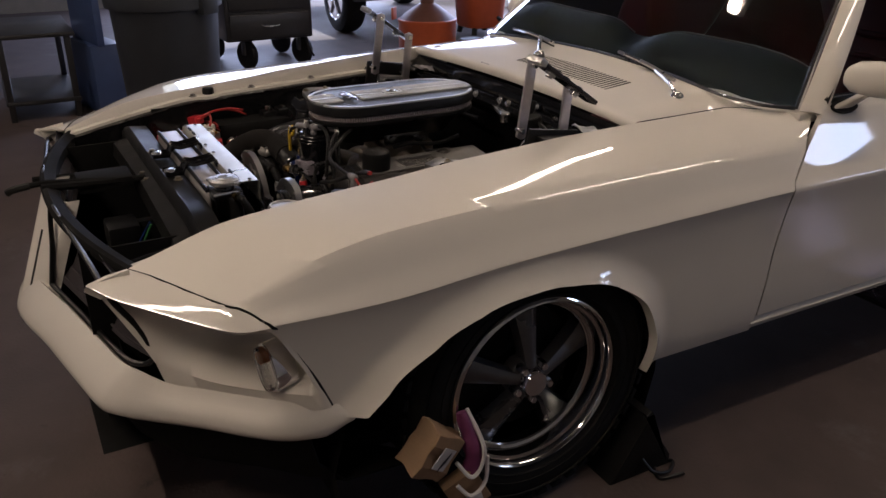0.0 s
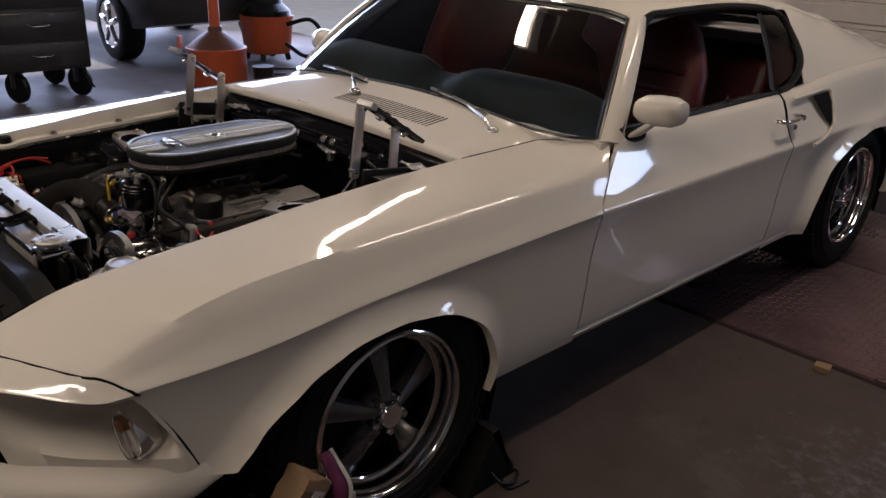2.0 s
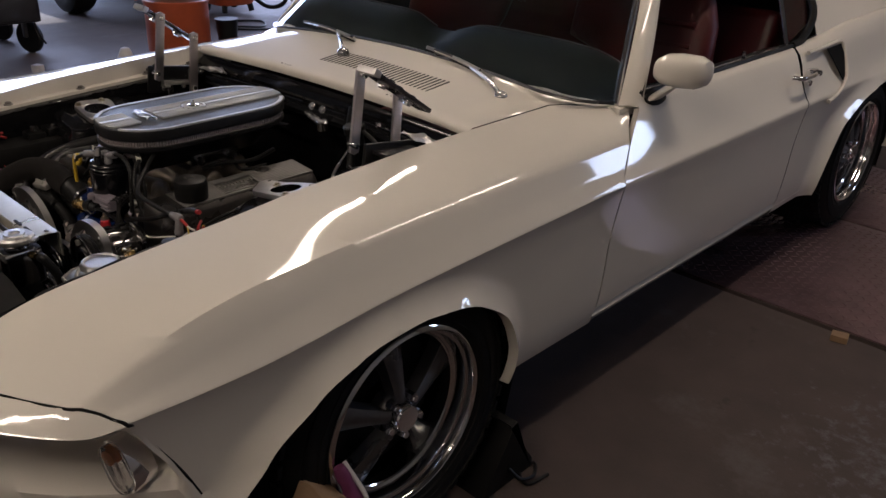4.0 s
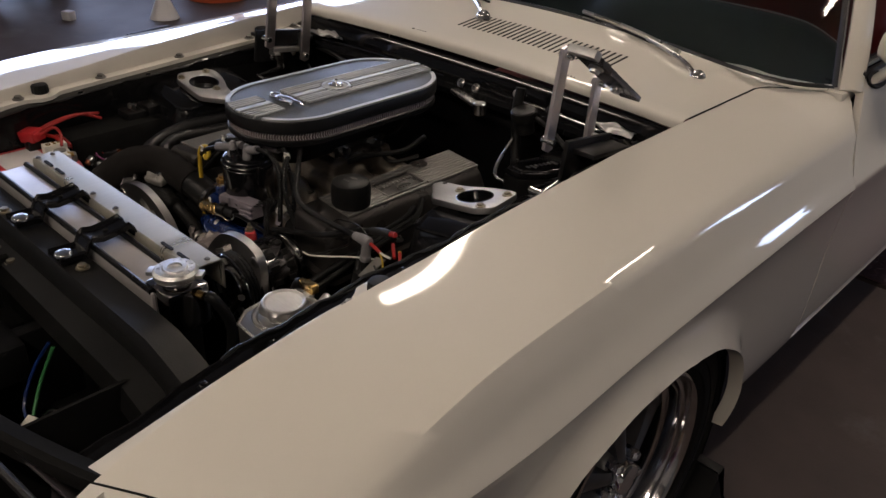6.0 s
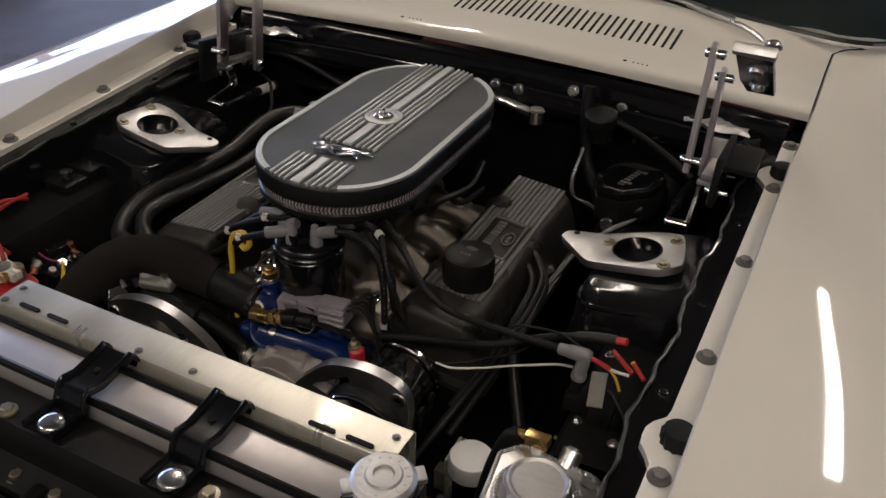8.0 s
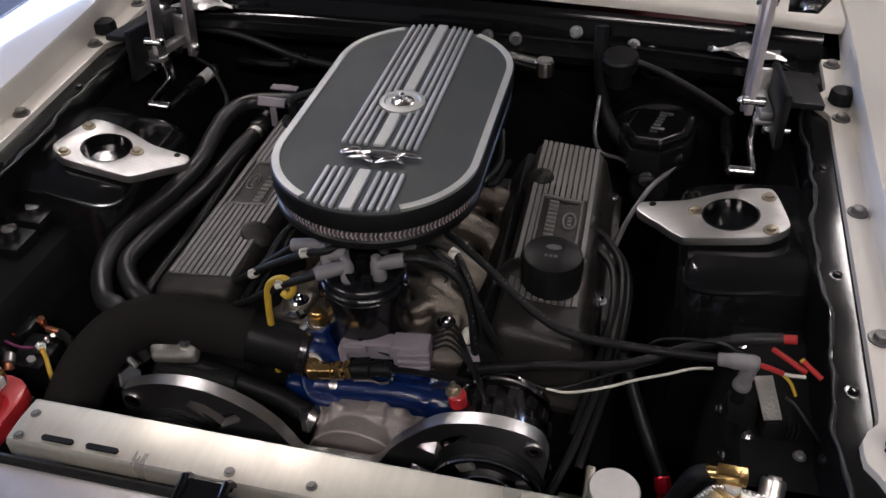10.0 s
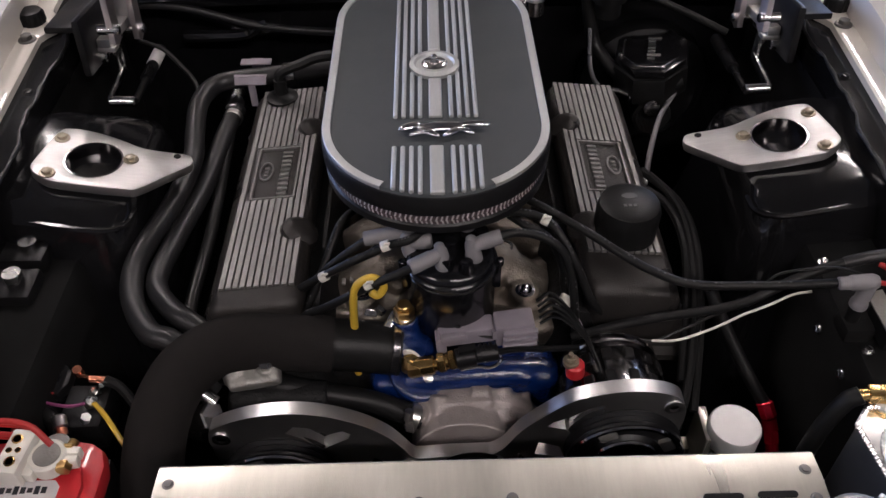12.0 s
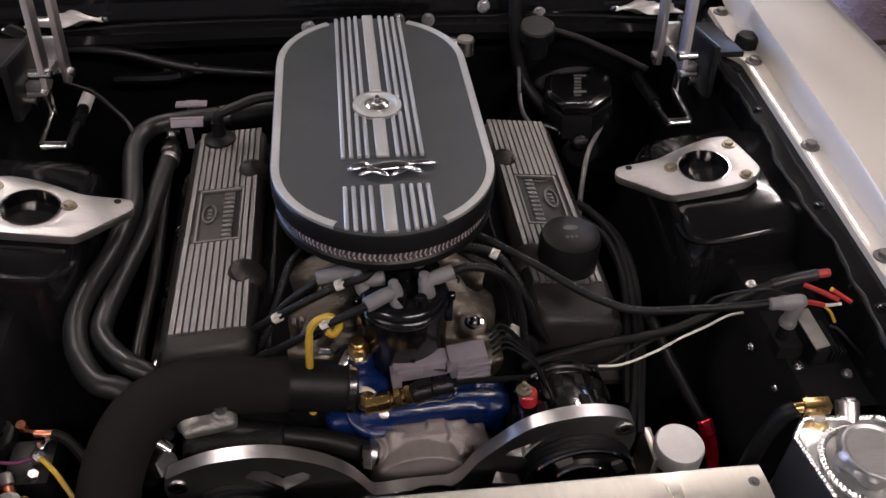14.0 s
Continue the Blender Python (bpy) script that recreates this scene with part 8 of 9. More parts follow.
# ---- brake unit and bulkhead fittings ----
mc = thing("brake_master_cylinder", "black brake booster and reservoir with plain lid mark", "brake cylinder", at=(0.36, 0.40, 0.5))
bm = B()
revolve(bm, [(0.10, 0), (0.115, 0.02), (0.115, 0.06), (0.09, 0.085), (0.04, 0.09)], (0.37, 0.44, 0.60), (0.37, -0.56, 0.60), 36)
part("booster", bm, SATIN, mc)
bm = B()
rod(bm, (0.365, 0.36, 0.615), (0.355, 0.235, 0.63), 0.032, 18, chamfer=0.005)
part("cylinder", bm, CASTDARK, mc)
octo = [(0.062 * math.cos(a) * 1.0, 0.086 * math.sin(a)) for a in [math.radians(22.5 + 45 * q) for q in range(8)]]
m = Matrix.Translation((0.362, 0.322, 0.680)) @ turn(-2, -6, -14).to_4x4()
bm = B()
slab(bm, [(x * 1.05, y * 1.05) for x, y in octo], -0.03, 0.016, m, bevel=0.006)
part("reservoir", bm, RUBBER, mc)
bm = B()
slab(bm, octo, 0.016, 0.030, m, bevel=0.004)
lidm = part("lid", bm, BAY, mc)
bm = B()
inn = [m @ Vector((x * 0.80, y * 0.80, 0.0305)) for x, y in octo]
tube(bm, inn + inn[:1], 0.0012, 5, 1, smooth=False)
part("lid_line", bm, STEEL, lidm)
for k in range(7):
    bm = B()
    box(bm, (0, 0, 0), (0.012 if k not in (1, 6) else 0.022, 0.005, 0.0012), 0)
    bmesh.ops.transform(bm, matrix=m @ Matrix.Translation((0.004 if k in (1, 6) else 0, -0.036 + 0.012 * k, 0.031)), verts=bm.verts)
    part("mark_bar", bm, ALU, lidm)
for q in (0, 2, 4, 6):
    part("lid_screw", bolt(B(), m @ Vector((octo[q][0] * 0.86, octo[q][1] * 0.86, 0.030)), r=0.004, h=0.005, washer=False), STEEL, lidm)
bm = B()
rod(bm, (0.349, 0.262, 0.645), (0.349, 0.225, 0.655), 0.014, 14, chamfer=0.003)
rod(bm, (0.318, 0.26, 0.66), (0.345, 0.25, 0.655), 0.009, 8)
rod(bm, (0.300, 0.268, 0.665), (0.320, 0.26, 0.66), 0.004, 8)
part("brake_line_fitting", bm, STEEL, mc)
hose("brake_pipe", [(0.30, 0.268, 0.665), (0.27, 0.275, 0.668), (0.255, 0.30, 0.69), (0.256, 0.35, 0.74)], 0.004, STEEL, "thin plated brake pipe", "pipe", 8)
hose("vacuum_pipe", [(0.40, 0.27, 0.675), (0.385, 0.25, 0.662), (0.355, 0.20, 0.656), (0.325, 0.12, 0.645), (0.305, 0.05, 0.62)], 0.0042, GREYBOOT, "pale grey vacuum hose", "hose", 10)
hose("bulkhead_hose", [(0.245, 0.375, 0.85), (0.248, 0.362, 0.80), (0.258, 0.355, 0.74), (0.272, 0.34, 0.70), (0.31, 0.30, 0.672), (0.36, 0.26, 0.672), (0.40, 0.27, 0.68)], 0.0115, RUBBER, "black rubber hose on the bulkhead", "hose")
bm = B()
revolve(bm, [(0.022, 0.0), (0.022, 0.03), (0.030, 0.032), (0.030, 0.052), (0.027, 0.055), (0.0, 0.055)], (0.283, 0.355, 0.760), (0.280, 0.345, 0.82), 26)
single("fluid_reservoir", bm, RUBBER, "small round black fluid reservoir", "reservoir")
hose("bulkhead_line", [(0.31, 0.355, 0.80), (0.36, 0.35, 0.785), (0.42, 0.33, 0.765), (0.47, 0.30, 0.75)], 0.0058, RUBBER, "black line from the fluid reservoir", "hose", 10)
hose("bulkhead_loom", [(-0.55, 0.38, 0.778), (-0.42, 0.375, 0.772), (-0.30, 0.375, 0.738), (-0.16, 0.375, 0.722), (-0.05, 0.37, 0.73)], 0.0065, HOSE, "corrugated black loom along the bulkhead", "wiring", 10, 60, radii=lambda t: 0.0066 + 0.0011 * math.sin(t * 754))
hose("bulkhead_loom", [(-0.488, 0.328, 0.74), (-0.444, 0.300, 0.74), (-0.405, 0.252, 0.738), (-0.373, 0.206, 0.73), (-0.36, 0.15, 0.70)], 0.0035, RUBBER, "thin black loom by the hinge", "wiring", 8)
bm = B()
tube(bm, [(-0.43, 0.385, 0.715), (-0.33, 0.382, 0.718), (-0.30, 0.38, 0.735), (-0.285, 0.38, 0.742)], 0.010, 8, 5)
part("bulkhead_pressing", bm, BAY, car)
bolts([(0.05, 0.385, 0.81), (0.10, 0.383, 0.81), (0.30, 0.42, 0.80), (0.33, 0.42, 0.79), (-0.1, 0.385, 0.80), (0.2, 0.42, 0.815), (-0.35, 0.42, 0.70), (-0.30, 0.43, 0.705), (0.45, 0.40, 0.78)], STEEL, car, (0, -1, 0.3), 0.0075, 0.009)
for s in (1, -1):
    bm = B()
    rows = []
    for i in range(9):
        u = i / 8
        rows.append([(s * (0.425 + 0.115 * u + 0.004 * math.sin(7 * u + 5 * v)), 0.385 + (0.062 - 0.02 * u) * v * (0.25 + 0.75 * min(1, 1.6 * u)) - 0.016 * u, 0.818 + 0.004 * math.sin(9 * u + 4 * v) + 0.003 * math.sin(17 * v + 6 * u)) for v in [q / 6 for q in range(7)]])
    grid(bm, rows)
    part("corner_plate", bm, ALU, car, "crumpled bare metal corner plate", angle=14, thick=0.0015)
br = thing("throttle_bracket", "polished metal arm behind the air cleaner", "bracket", at=(0.1, 0.36, 0.78))
bm = B()
box(bm, (0.095, 0.357, 0.788), (0.14, 0.024, 0.012), 0.005, turn(0, 0, -19))
part("arm", bm, POLISHED, br)
bm = B()
rod(bm, (0.158, 0.335, 0.770), (0.158, 0.335, 0.800), 0.016, 16, chamfer=0.003)
part("pivot", bm, POLISHED, br)

# ---- battery corner ----
mark = standing()
bt = thing("battery", "car battery with red top and white terminal clamp", "battery", at=(-0.43, -0.48, 0.5))
bm = B()
box(bm, (-0.43, -0.485, 0.575), (0.178, 0.17, 0.16), 0.008)
part("case", bm, SATIN, bt)
bm = B()
slab(bm, [(-0.52, -0.575), (-0.345, -0.575), (-0.338, -0.57), (-0.335, -0.56), (-0.336, -0.425), (-0.343, -0.406), (-0.356, -0.397), (-0.372, -0.394), (-0.52, -0.394)], 0.652, 0.678, bevel=0.006)
part("top", bm, RED, bt)
bm = B()
slab(bm, [(-0.515, -0.56), (-0.356, -0.56), (-0.350, -0.45), (-0.358, -0.428), (-0.385, -0.420), (-0.515, -0.420)], 0.676, 0.684, bevel=0.004)
part("top_rib", bm, RED, bt)
bm = B()
slab(bm, [(-0.50, -0.54), (-0.382, -0.54), (-0.374, -0.534), (-0.372, -0.452), (-0.378, -0.445), (-0.50, -0.445)], 0.684, 0.6846)
lb = part("label", bm, LABEL, bt)
for k in range(8):
    bm = B()
    box(bm, (-0.435 + 0.007 * k, -0.456, 0.6850), (0.005, 0.009 - 0.002 * (k % 3), 0.0006), 0)
    part("print_bar", bm, CAN, lb)
bm = B()
revolve(bm, [(0.017, 0.0), (0.016, 0.02), (0.010, 0.022)], (-0.385, -0.413, 0.676), (-0.385, -0.413, 1.676), 20)
part("post", bm, CAST, bt)
bm = B()
box(bm, (-0.413, -0.412, 0.704), (0.025, 0.050, 0.026), 0.003, turn(0, 0, -8))
box(bm, (-0.396, -0.412, 0.699), (0.012, 0.044, 0.014), 0.003, turn(0, 0, -8))
cl = part("terminal_clamp", bm, WHITE, bt, "cream terminal block with brass screws")
bm = B()
rod(bm, (-0.384, -0.412, 0.690), (-0.384, -0.412, 0.709), 0.019, 24, chamfer=0.002)
for s in (-1, 1):
    box(bm, (-0.366, -0.411 + s * 0.0055, 0.700), (0.026, 0.0085, 0.014), 0.002, turn(0, 0, s * -4))
part("clamp_fork", bm, WHITE, cl)
bm = B()
revolve(bm, [(0.0135, 0.0), (0.0135, 0.002), (0.011, 0.0028), (0.0, 0.0028)], (-0.383, -0.413, 0.709), (-0.383, -0.413, 1.7), 22)
part("washer_plate", bm, CAST, cl)
for p, r in (((-0.414, -0.399, 0.717), 0.0055), ((-0.413, -0.425, 0.717), 0.0055), ((-0.418, -0.412, 0.717), 0.003), ((-0.409, -0.412, 0.717), 0.003)):
    bm = B()
    revolve(bm, [(r, 0.0), (r, 0.0012), (r * 0.75, 0.0014), (r * 0.6, -0.003), (0.0, -0.003)], p, (p[0], p[1], 2), 14)
    part("brass_screw", bm, BRASS, cl)
for y0, y1 in ((-0.399, -0.404), (-0.427, -0.418)):
    part("brass_bolt", rod(B(), (-0.366, y0, 0.701), (-0.366, y1, 0.701), 0.0085, 6, chamfer=0.001), BRASS, cl)
part("brass_tail", rod(B(), (-0.366, -0.400, 0.701), (-0.363, -0.392, 0.702), 0.005, 10), BRASS, cl)
cl.location.y -= 0.018
bm = B()
box(bm, (-0.425, -0.49, 0.485), (0.20, 0.20, 0.02), 0.004)
box(bm, (-0.425, -0.50, 0.39), (0.06, 0.06, 0.20), 0.004)
part("tray", bm, BAY, bt)
settle(mark, -0.020, -0.002, 0)
mark = standing()
sr = thing("starter_relay", "black starter relay with plated studs", "relay", at=(-0.444, -0.284, 0.59))
bm = B()
slab(bm, [(-0.466, -0.288), (-0.465, -0.270), (-0.455, -0.262), (-0.434, -0.262), (-0.424, -0.272), (-0.423, -0.290), (-0.432, -0.305), (-0.452, -0.306), (-0.462, -0.300)], 0.640, 0.656, bevel=0.003)
part("cover_plate", bm, SATIN, sr)
part("can", rod(B(), (-0.444, -0.284, 0.58), (-0.444, -0.284, 0.642), 0.023, 22), GLOSSCAP, sr)
bm = B()
revolve(bm, [(0.010, 0.0), (0.009, 0.0015), (0.0075, 0.0), (0.004, -0.001), (0.0, -0.001)], (-0.443, -0.284, 0.656), (-0.443, -0.284, 2), 20)
part("cover_ring", bm, SATIN, sr)
bolts([(-0.460, -0.268, 0.656)], STEEL, sr, r=0.006, h=0.004)
for p in ((-0.441, -0.267, 0.656), (-0.436, -0.269, 0.656), (-0.446, -0.300, 0.656), (-0.440, -0.299, 0.656)):
    part("rivet", rod(B(), p, (p[0], p[1], p[2] + 0.002), 0.0026, 10), STEEL, sr)
bm = B()
box(bm, (-0.400, -0.315, 0.625), (0.05, 0.06, 0.045), 0.006)
part("base", bm, SATIN, sr)
for p, q, r in (((-0.394, -0.300, 0.645), (-0.382, -0.297, 0.660), 0.0035), ((-0.396, -0.316, 0.648), (-0.384, -0.315, 0.660), 0.0035), ((-0.393, -0.3, 0.648), (-0.3895, -0.299, 0.6525), 0.0065), ((-0.394, -0.316, 0.651), (-0.389, -0.3155, 0.656), 0.0075), ((-0.393, -0.336, 0.648), (-0.390, -0.336, 0.654), 0.006)):
    part("stud", rod(B(), p, q, r, 6 if r > 0.005 else 10), STEEL, sr)
bm = B()
tube(bm, [(-0.418, -0.272, 0.652), (-0.411, -0.278, 0.655), (-0.398, -0.285, 0.657)], 0.0022, 8)
rod(bm, (-0.400, -0.2845, 0.6565), (-0.379, -0.287, 0.657), 0.0046, 12, chamfer=0.001)
rod(bm, (-0.418, -0.270, 0.648), (-0.417, -0.273, 0.660), 0.0055, 10)
part("copper_lug", bm, COPPER, sr, "bare copper cable lug")
hose("ground_cable", [(-0.381, -0.287, 0.657), (-0.365, -0.292, 0.650), (-0.345, -0.31, 0.635), (-0.32, -0.34, 0.60)], 0.0062, RUBBER, "short black starter motor cable", "cable", 8)
hose("purple_wire", [(-0.470, -0.262, 0.652), (-0.468, -0.285, 0.658), (-0.457, -0.305, 0.660), (-0.439, -0.319, 0.660), (-0.411, -0.325, 0.660), (-0.392, -0.318, 0.656)], 0.0019, PURPLE, "thin purple wire looped under the relay", "wiring", 8)
hose("yellow_wire", [(-0.386, -0.318, 0.655), (-0.374, -0.329, 0.652), (-0.359, -0.346, 0.645), (-0.33, -0.38, 0.61)], 0.0030, YELLOW, "short yellow insulated wire by the relay", "wiring", 8)
ct = thing("cable_terminal", "black battery cable with stripped copper end", "cable", at=(-0.415, -0.345, 0.655))
bm = B()
tube(bm, [(-0.415, -0.352, 0.640), (-0.430, -0.335, 0.650), (-0.446, -0.325, 0.648), (-0.458, -0.32, 0.63)], 0.0095, 12)
part("sheath", bm, RUBBER, ct)
part("crimp", rod(B(), (-0.418, -0.338, 0.660), (-0.412, -0.352, 0.655), 0.008, 12, chamfer=0.002), STEEL, ct)
part("core", rod(B(), (-0.413, -0.350, 0.656), (-0.410, -0.357, 0.650), 0.006, 10), COPPER, ct)
settle(mark, -0.015, -0.014, 0)
rl = thing("fuse_block", "black fuse block on the inner wing", "fuse block", at=(-0.51, -0.17, 0.68))
for k in range(2):
    bm = B()
    box(bm, (-0.522, -0.145 - 0.055 * k, 0.70 - 0.006 * k), (0.065, 0.050, 0.05), 0.006)
    part("relay", bm, SATIN, rl)
    bm = B()
    rod(bm, (-0.512, -0.145 - 0.055 * k, 0.722), (-0.512, -0.145 - 0.055 * k, 0.735), 0.011, 12)
    part("stud", bm, STEEL, rl)
for pts, r in (([(-0.482, -0.262, 0.665), (-0.481, -0.272, 0.660), (-0.476, -0.298, 0.657), (-0.466, -0.312, 0.657), (-0.454, -0.322, 0.655)], 0.0062), ([(-0.468, -0.318, 0.668), (-0.466, -0.34, 0.670), (-0.464, -0.365, 0.672), (-0.458, -0.39, 0.69), (-0.43, -0.402, 0.705)], 0.0028), ([(-0.472, -0.316, 0.668), (-0.485, -0.34, 0.68), (-0.50, -0.36, 0.69), (-0.52, -0.38, 0.69)], 0.0028), ([(-0.52, -0.392, 0.700), (-0.48, -0.392, 0.705), (-0.45, -0.394, 0.705), (-0.428, -0.398, 0.705)], 0.0030), ([(-0.52, -0.412, 0.705), (-0.48, -0.410, 0.712), (-0.45, -0.410, 0.710), (-0.428, -0.412, 0.707)], 0.0042)):
    hose("battery_cable", pts, r, REDWIRE, "red insulated battery power cable", "cable", 8)

pc = thing("power_connector", "red plastic cable connector beside the battery", "connector", at=(-0.515, -0.45, 0.70))
bm = B()
box(bm, (-0.515, -0.448, 0.716), (0.046, 0.036, 0.028), 0.006, turn(6, -8, 20))
box(bm, (-0.492, -0.440, 0.718), (0.016, 0.026, 0.018), 0.004, turn(6, -8, 20))
part("shell", bm, RED, pc)
bm = B()
box(bm, (-0.512, -0.450, 0.694), (0.030, 0.028, 0.024), 0.004)
part("foot", bm, SATIN, pc)
for pts in ([(-0.515, -0.440, 0.722), (-0.500, -0.39, 0.742), (-0.515, -0.33, 0.738), (-0.528, -0.275, 0.712)], [(-0.500, -0.440, 0.722), (-0.470, -0.405, 0.748), (-0.478, -0.35, 0.752), (-0.505, -0.29, 0.735)], [(-0.488, -0.438, 0.720), (-0.45, -0.42, 0.746), (-0.415, -0.42, 0.742), (-0.395, -0.43, 0.722)]):
    bm = B()
    tube(bm, pts, 0.0034, 8, 6)
    part("wire", bm, REDWIRE, pc)

# ---- on the floor by the front wheel ----
ch = thing("wheel_chock", "black rubber wheel chock with a loose cord", "chock", at=(0.86, 0.33, 0))
bm = B()
slab(bm, [(0.20, 0.0), (0.40, 0.0), (0.40, 0.03), (0.30, 0.185), (0.275, 0.19)], 0.78, 0.93, Matrix(((0, 0, 1, 0), (1, 0, 0, 0), (0, 1, 0, 0), (0, 0, 0, 1))), bevel=0.006)
for v in bm.verts:
    if v.co.y < 0.29 and v.co.z > 0.02:
        v.co.y += 0.045 * math.sin(min(1, v.co.z / 0.19) * 1.5)
part("wedge", bm, RUBBER, ch)
bm = B()
tube(bm, [(0.93, 0.30, 0.05), (0.955, 0.32, 0.02), (0.96, 0.37, 0.006), (0.93, 0.41, 0.006), (0.92, 0.36, 0.006), (0.97, 0.33, 0.006), (0.985, 0.40, 0.006)], 0.005, 8)
part("cord", bm, SATIN, ch)
pk = thing("parts_parcel", "brown cardboard parcel with paper label tied to the tyre", "parcel", at=(0.92, -0.33, 0.2))
bm = B()
box(bm, (0.915, -0.318, 0.292), (0.070, 0.092, 0.112), 0.003, turn(-38, 8, 8))
bmesh.ops.subdivide_edges(bm, edges=bm.edges, cuts=3, use_grid_fill=True)
for v in bm.verts:
    v.co += Vector((math.sin(61 * v.co.y + 83 * v.co.z), math.sin(97 * v.co.x + 71 * v.co.z), math.sin(89 * v.co.y + 53 * v.co.x))) * 0.0028
part("carton", bm, CARD, pk, "crumpled brown carton", angle=12)
bm = B()
box(bm, (0.9535, -0.306, 0.287), (0.002, 0.040, 0.055), 0, turn(-38, 8, 8))
lb = part("label", bm, LABEL, pk)
for k in range(7):
    bm = B()
    box(bm, (0.9552, -0.306 + 0.0042 * (k - 3) * 0.8, 0.287 + 0.0042 * (k - 3) * 0.62 - 0.006), (0.0008, 0.002, 0.026), 0, turn(-38, 8, 8))
    part("label_bar", bm, INK, lb)
bm = B()
box(bm, (0.925, -0.235, 0.16), (0.03, 0.085, 0.13), 0.004, turn(28, 10, 0))
part("carton_flap", bm, CARD, pk)
bm = B()
tube(bm, [(0.90, -0.235, 0.355), (0.925, -0.225, 0.30), (0.935, -0.22, 0.25), (0.93, -0.23, 0.20), (0.915, -0.235, 0.15)], 0.022, 10, 5, radii=lambda t: 0.012 + 0.009 * math.sin(math.pi * t) + 0.002 * math.sin(23 * t))
part("purple_wrap", bm, PURPLE, pk)
bm = B()
tube(bm, [(0.945, -0.27, 0.26), (0.96, -0.24, 0.22), (0.955, -0.21, 0.24), (0.95, -0.205, 0.29), (0.90, -0.22, 0.36)], 0.005, 6)
tube(bm, [(0.95, -0.27, 0.20), (0.962, -0.24, 0.17), (0.955, -0.20, 0.19), (0.945, -0.19, 0.25)], 0.005, 6)
part("white_tie", bm, LABEL, pk)
bm = B()
box(bm, (0.945, -0.235, 0.125), (0.01, 0.075, 0.055), 0.002, turn(18, 6, 0))
part("white_slip", bm, LABEL, pk)

# ---- far side of the garage ----
bn = thing("rubbish_bin", "large grey plastic rubbish bin with rolled rim", "bin", at=(-2.62, -0.12, 0))
bm = B()
revolve(bm, [(0.235, 0.0), (0.24, 0.02), (0.285, 0.80), (0.288, 0.83), (0.310, 0.835), (0.315, 0.89), (0.310, 0.905), (0.295, 0.905), (0.282, 0.83), (0.235, 0.03), (0.0, 0.03)], (-2.62, -0.12, 0), (-2.62, -0.12, 1), 40)
part("tub", bm, CAN, bn)
for a in (35, 215):
    bm = B()
    box(bm, (-2.62 + 0.305 * math.cos(radians(a)), -0.12 + 0.305 * math.sin(radians(a)), 0.855), (0.06, 0.12, 0.10), 0.012, Matrix.Rotation(radians(a), 3, "Z"))
    part("grip", bm, CAN, bn)
ct = thing("tool_cart", "black steel tool cart with drawers on castors", "tool cart", at=(-5.0, 1.05, 0))
bm = B()
box(bm, (-5.15, 1.10, 0.62), (0.9, 0.75, 0.74), 0.02)
part("cabinet", bm, CART, ct)
for k in range(3):
    bm = B()
    box(bm, (-4.695, 1.10, 0.37 + 0.23 * k), (0.03, 0.68, 0.20), 0.01)
    dw = part("drawer", bm, CART, ct)
    bm = B()
    tube(bm, [(-4.68, 1.02, 0.385 + 0.23 * k), (-4.655, 1.04, 0.375 + 0.23 * k), (-4.65, 1.10, 0.372 + 0.23 * k), (-4.655, 1.16, 0.375 + 0.23 * k), (-4.68, 1.18, 0.385 + 0.23 * k)], 0.007, 8)
    part("handle", bm, STEEL, dw)
bm = B()
box(bm, (-5.10, 0.92, 1.02), (1.15, 1.3, 0.05), 0.01)
part("top", bm, CART, ct)
for wx, wy in ((-4.82, 0.92), (-5.45, 0.80), (-4.85, 1.42), (-5.45, 1.42)):
    bm = B()
    revolve(bm, [(0.03, -0.025), (0.115, -0.025), (0.122, -0.015), (0.122, 0.015), (0.115, 0.025), (0.03, 0.025)], (wx, wy, 0.123), (wx + 0.35, wy - 0.9, 0.123), 26)
    ca = part("castor", bm, RUBBER, ct)
    bm = B()
    box(bm, (wx, wy, 0.19), (0.05, 0.09, 0.14), 0.01)
    part("fork", bm, CART, ca)
bm = B()
tube(bm, [(-4.66, 1.40, 0.26), (-4.64, 1.42, 0.16), (-4.63, 1.45, 0.10)], 0.008, 8)
part("strap", bm, RUBBER, ct)
bm = B()
box(bm, (-4.2, -0.75, 0.55), (0.9, 0.5, 0.03), 0.01)
for lx, ly in ((-4.6, -0.95), (-3.8, -0.95), (-4.6, -0.55), (-3.8, -0.55)):
    box(bm, (lx, ly, 0.27), (0.04, 0.04, 0.55), 0.006)
box(bm, (-4.2, -0.75, 0.12), (0.86, 0.46, 0.03), 0.01)
single("work_stand", bm, CART, "dark steel work stand", "stand")
bm = B()
box(bm, (-4.0, -0.40, 0.66), (0.50, 0.05, 0.42), 0.01, turn(0, 0, 12))
box(bm, (-4.0, -0.36, 0.23), (0.46, 0.22, 0.46), 0.01, turn(0, 0, 12))
single("blue_locker", bm, material("dull_blue_steel", (0.035, 0.06, 0.15), 0.45, vary=0.2, scale=10), "dull blue steel locker", "locker")

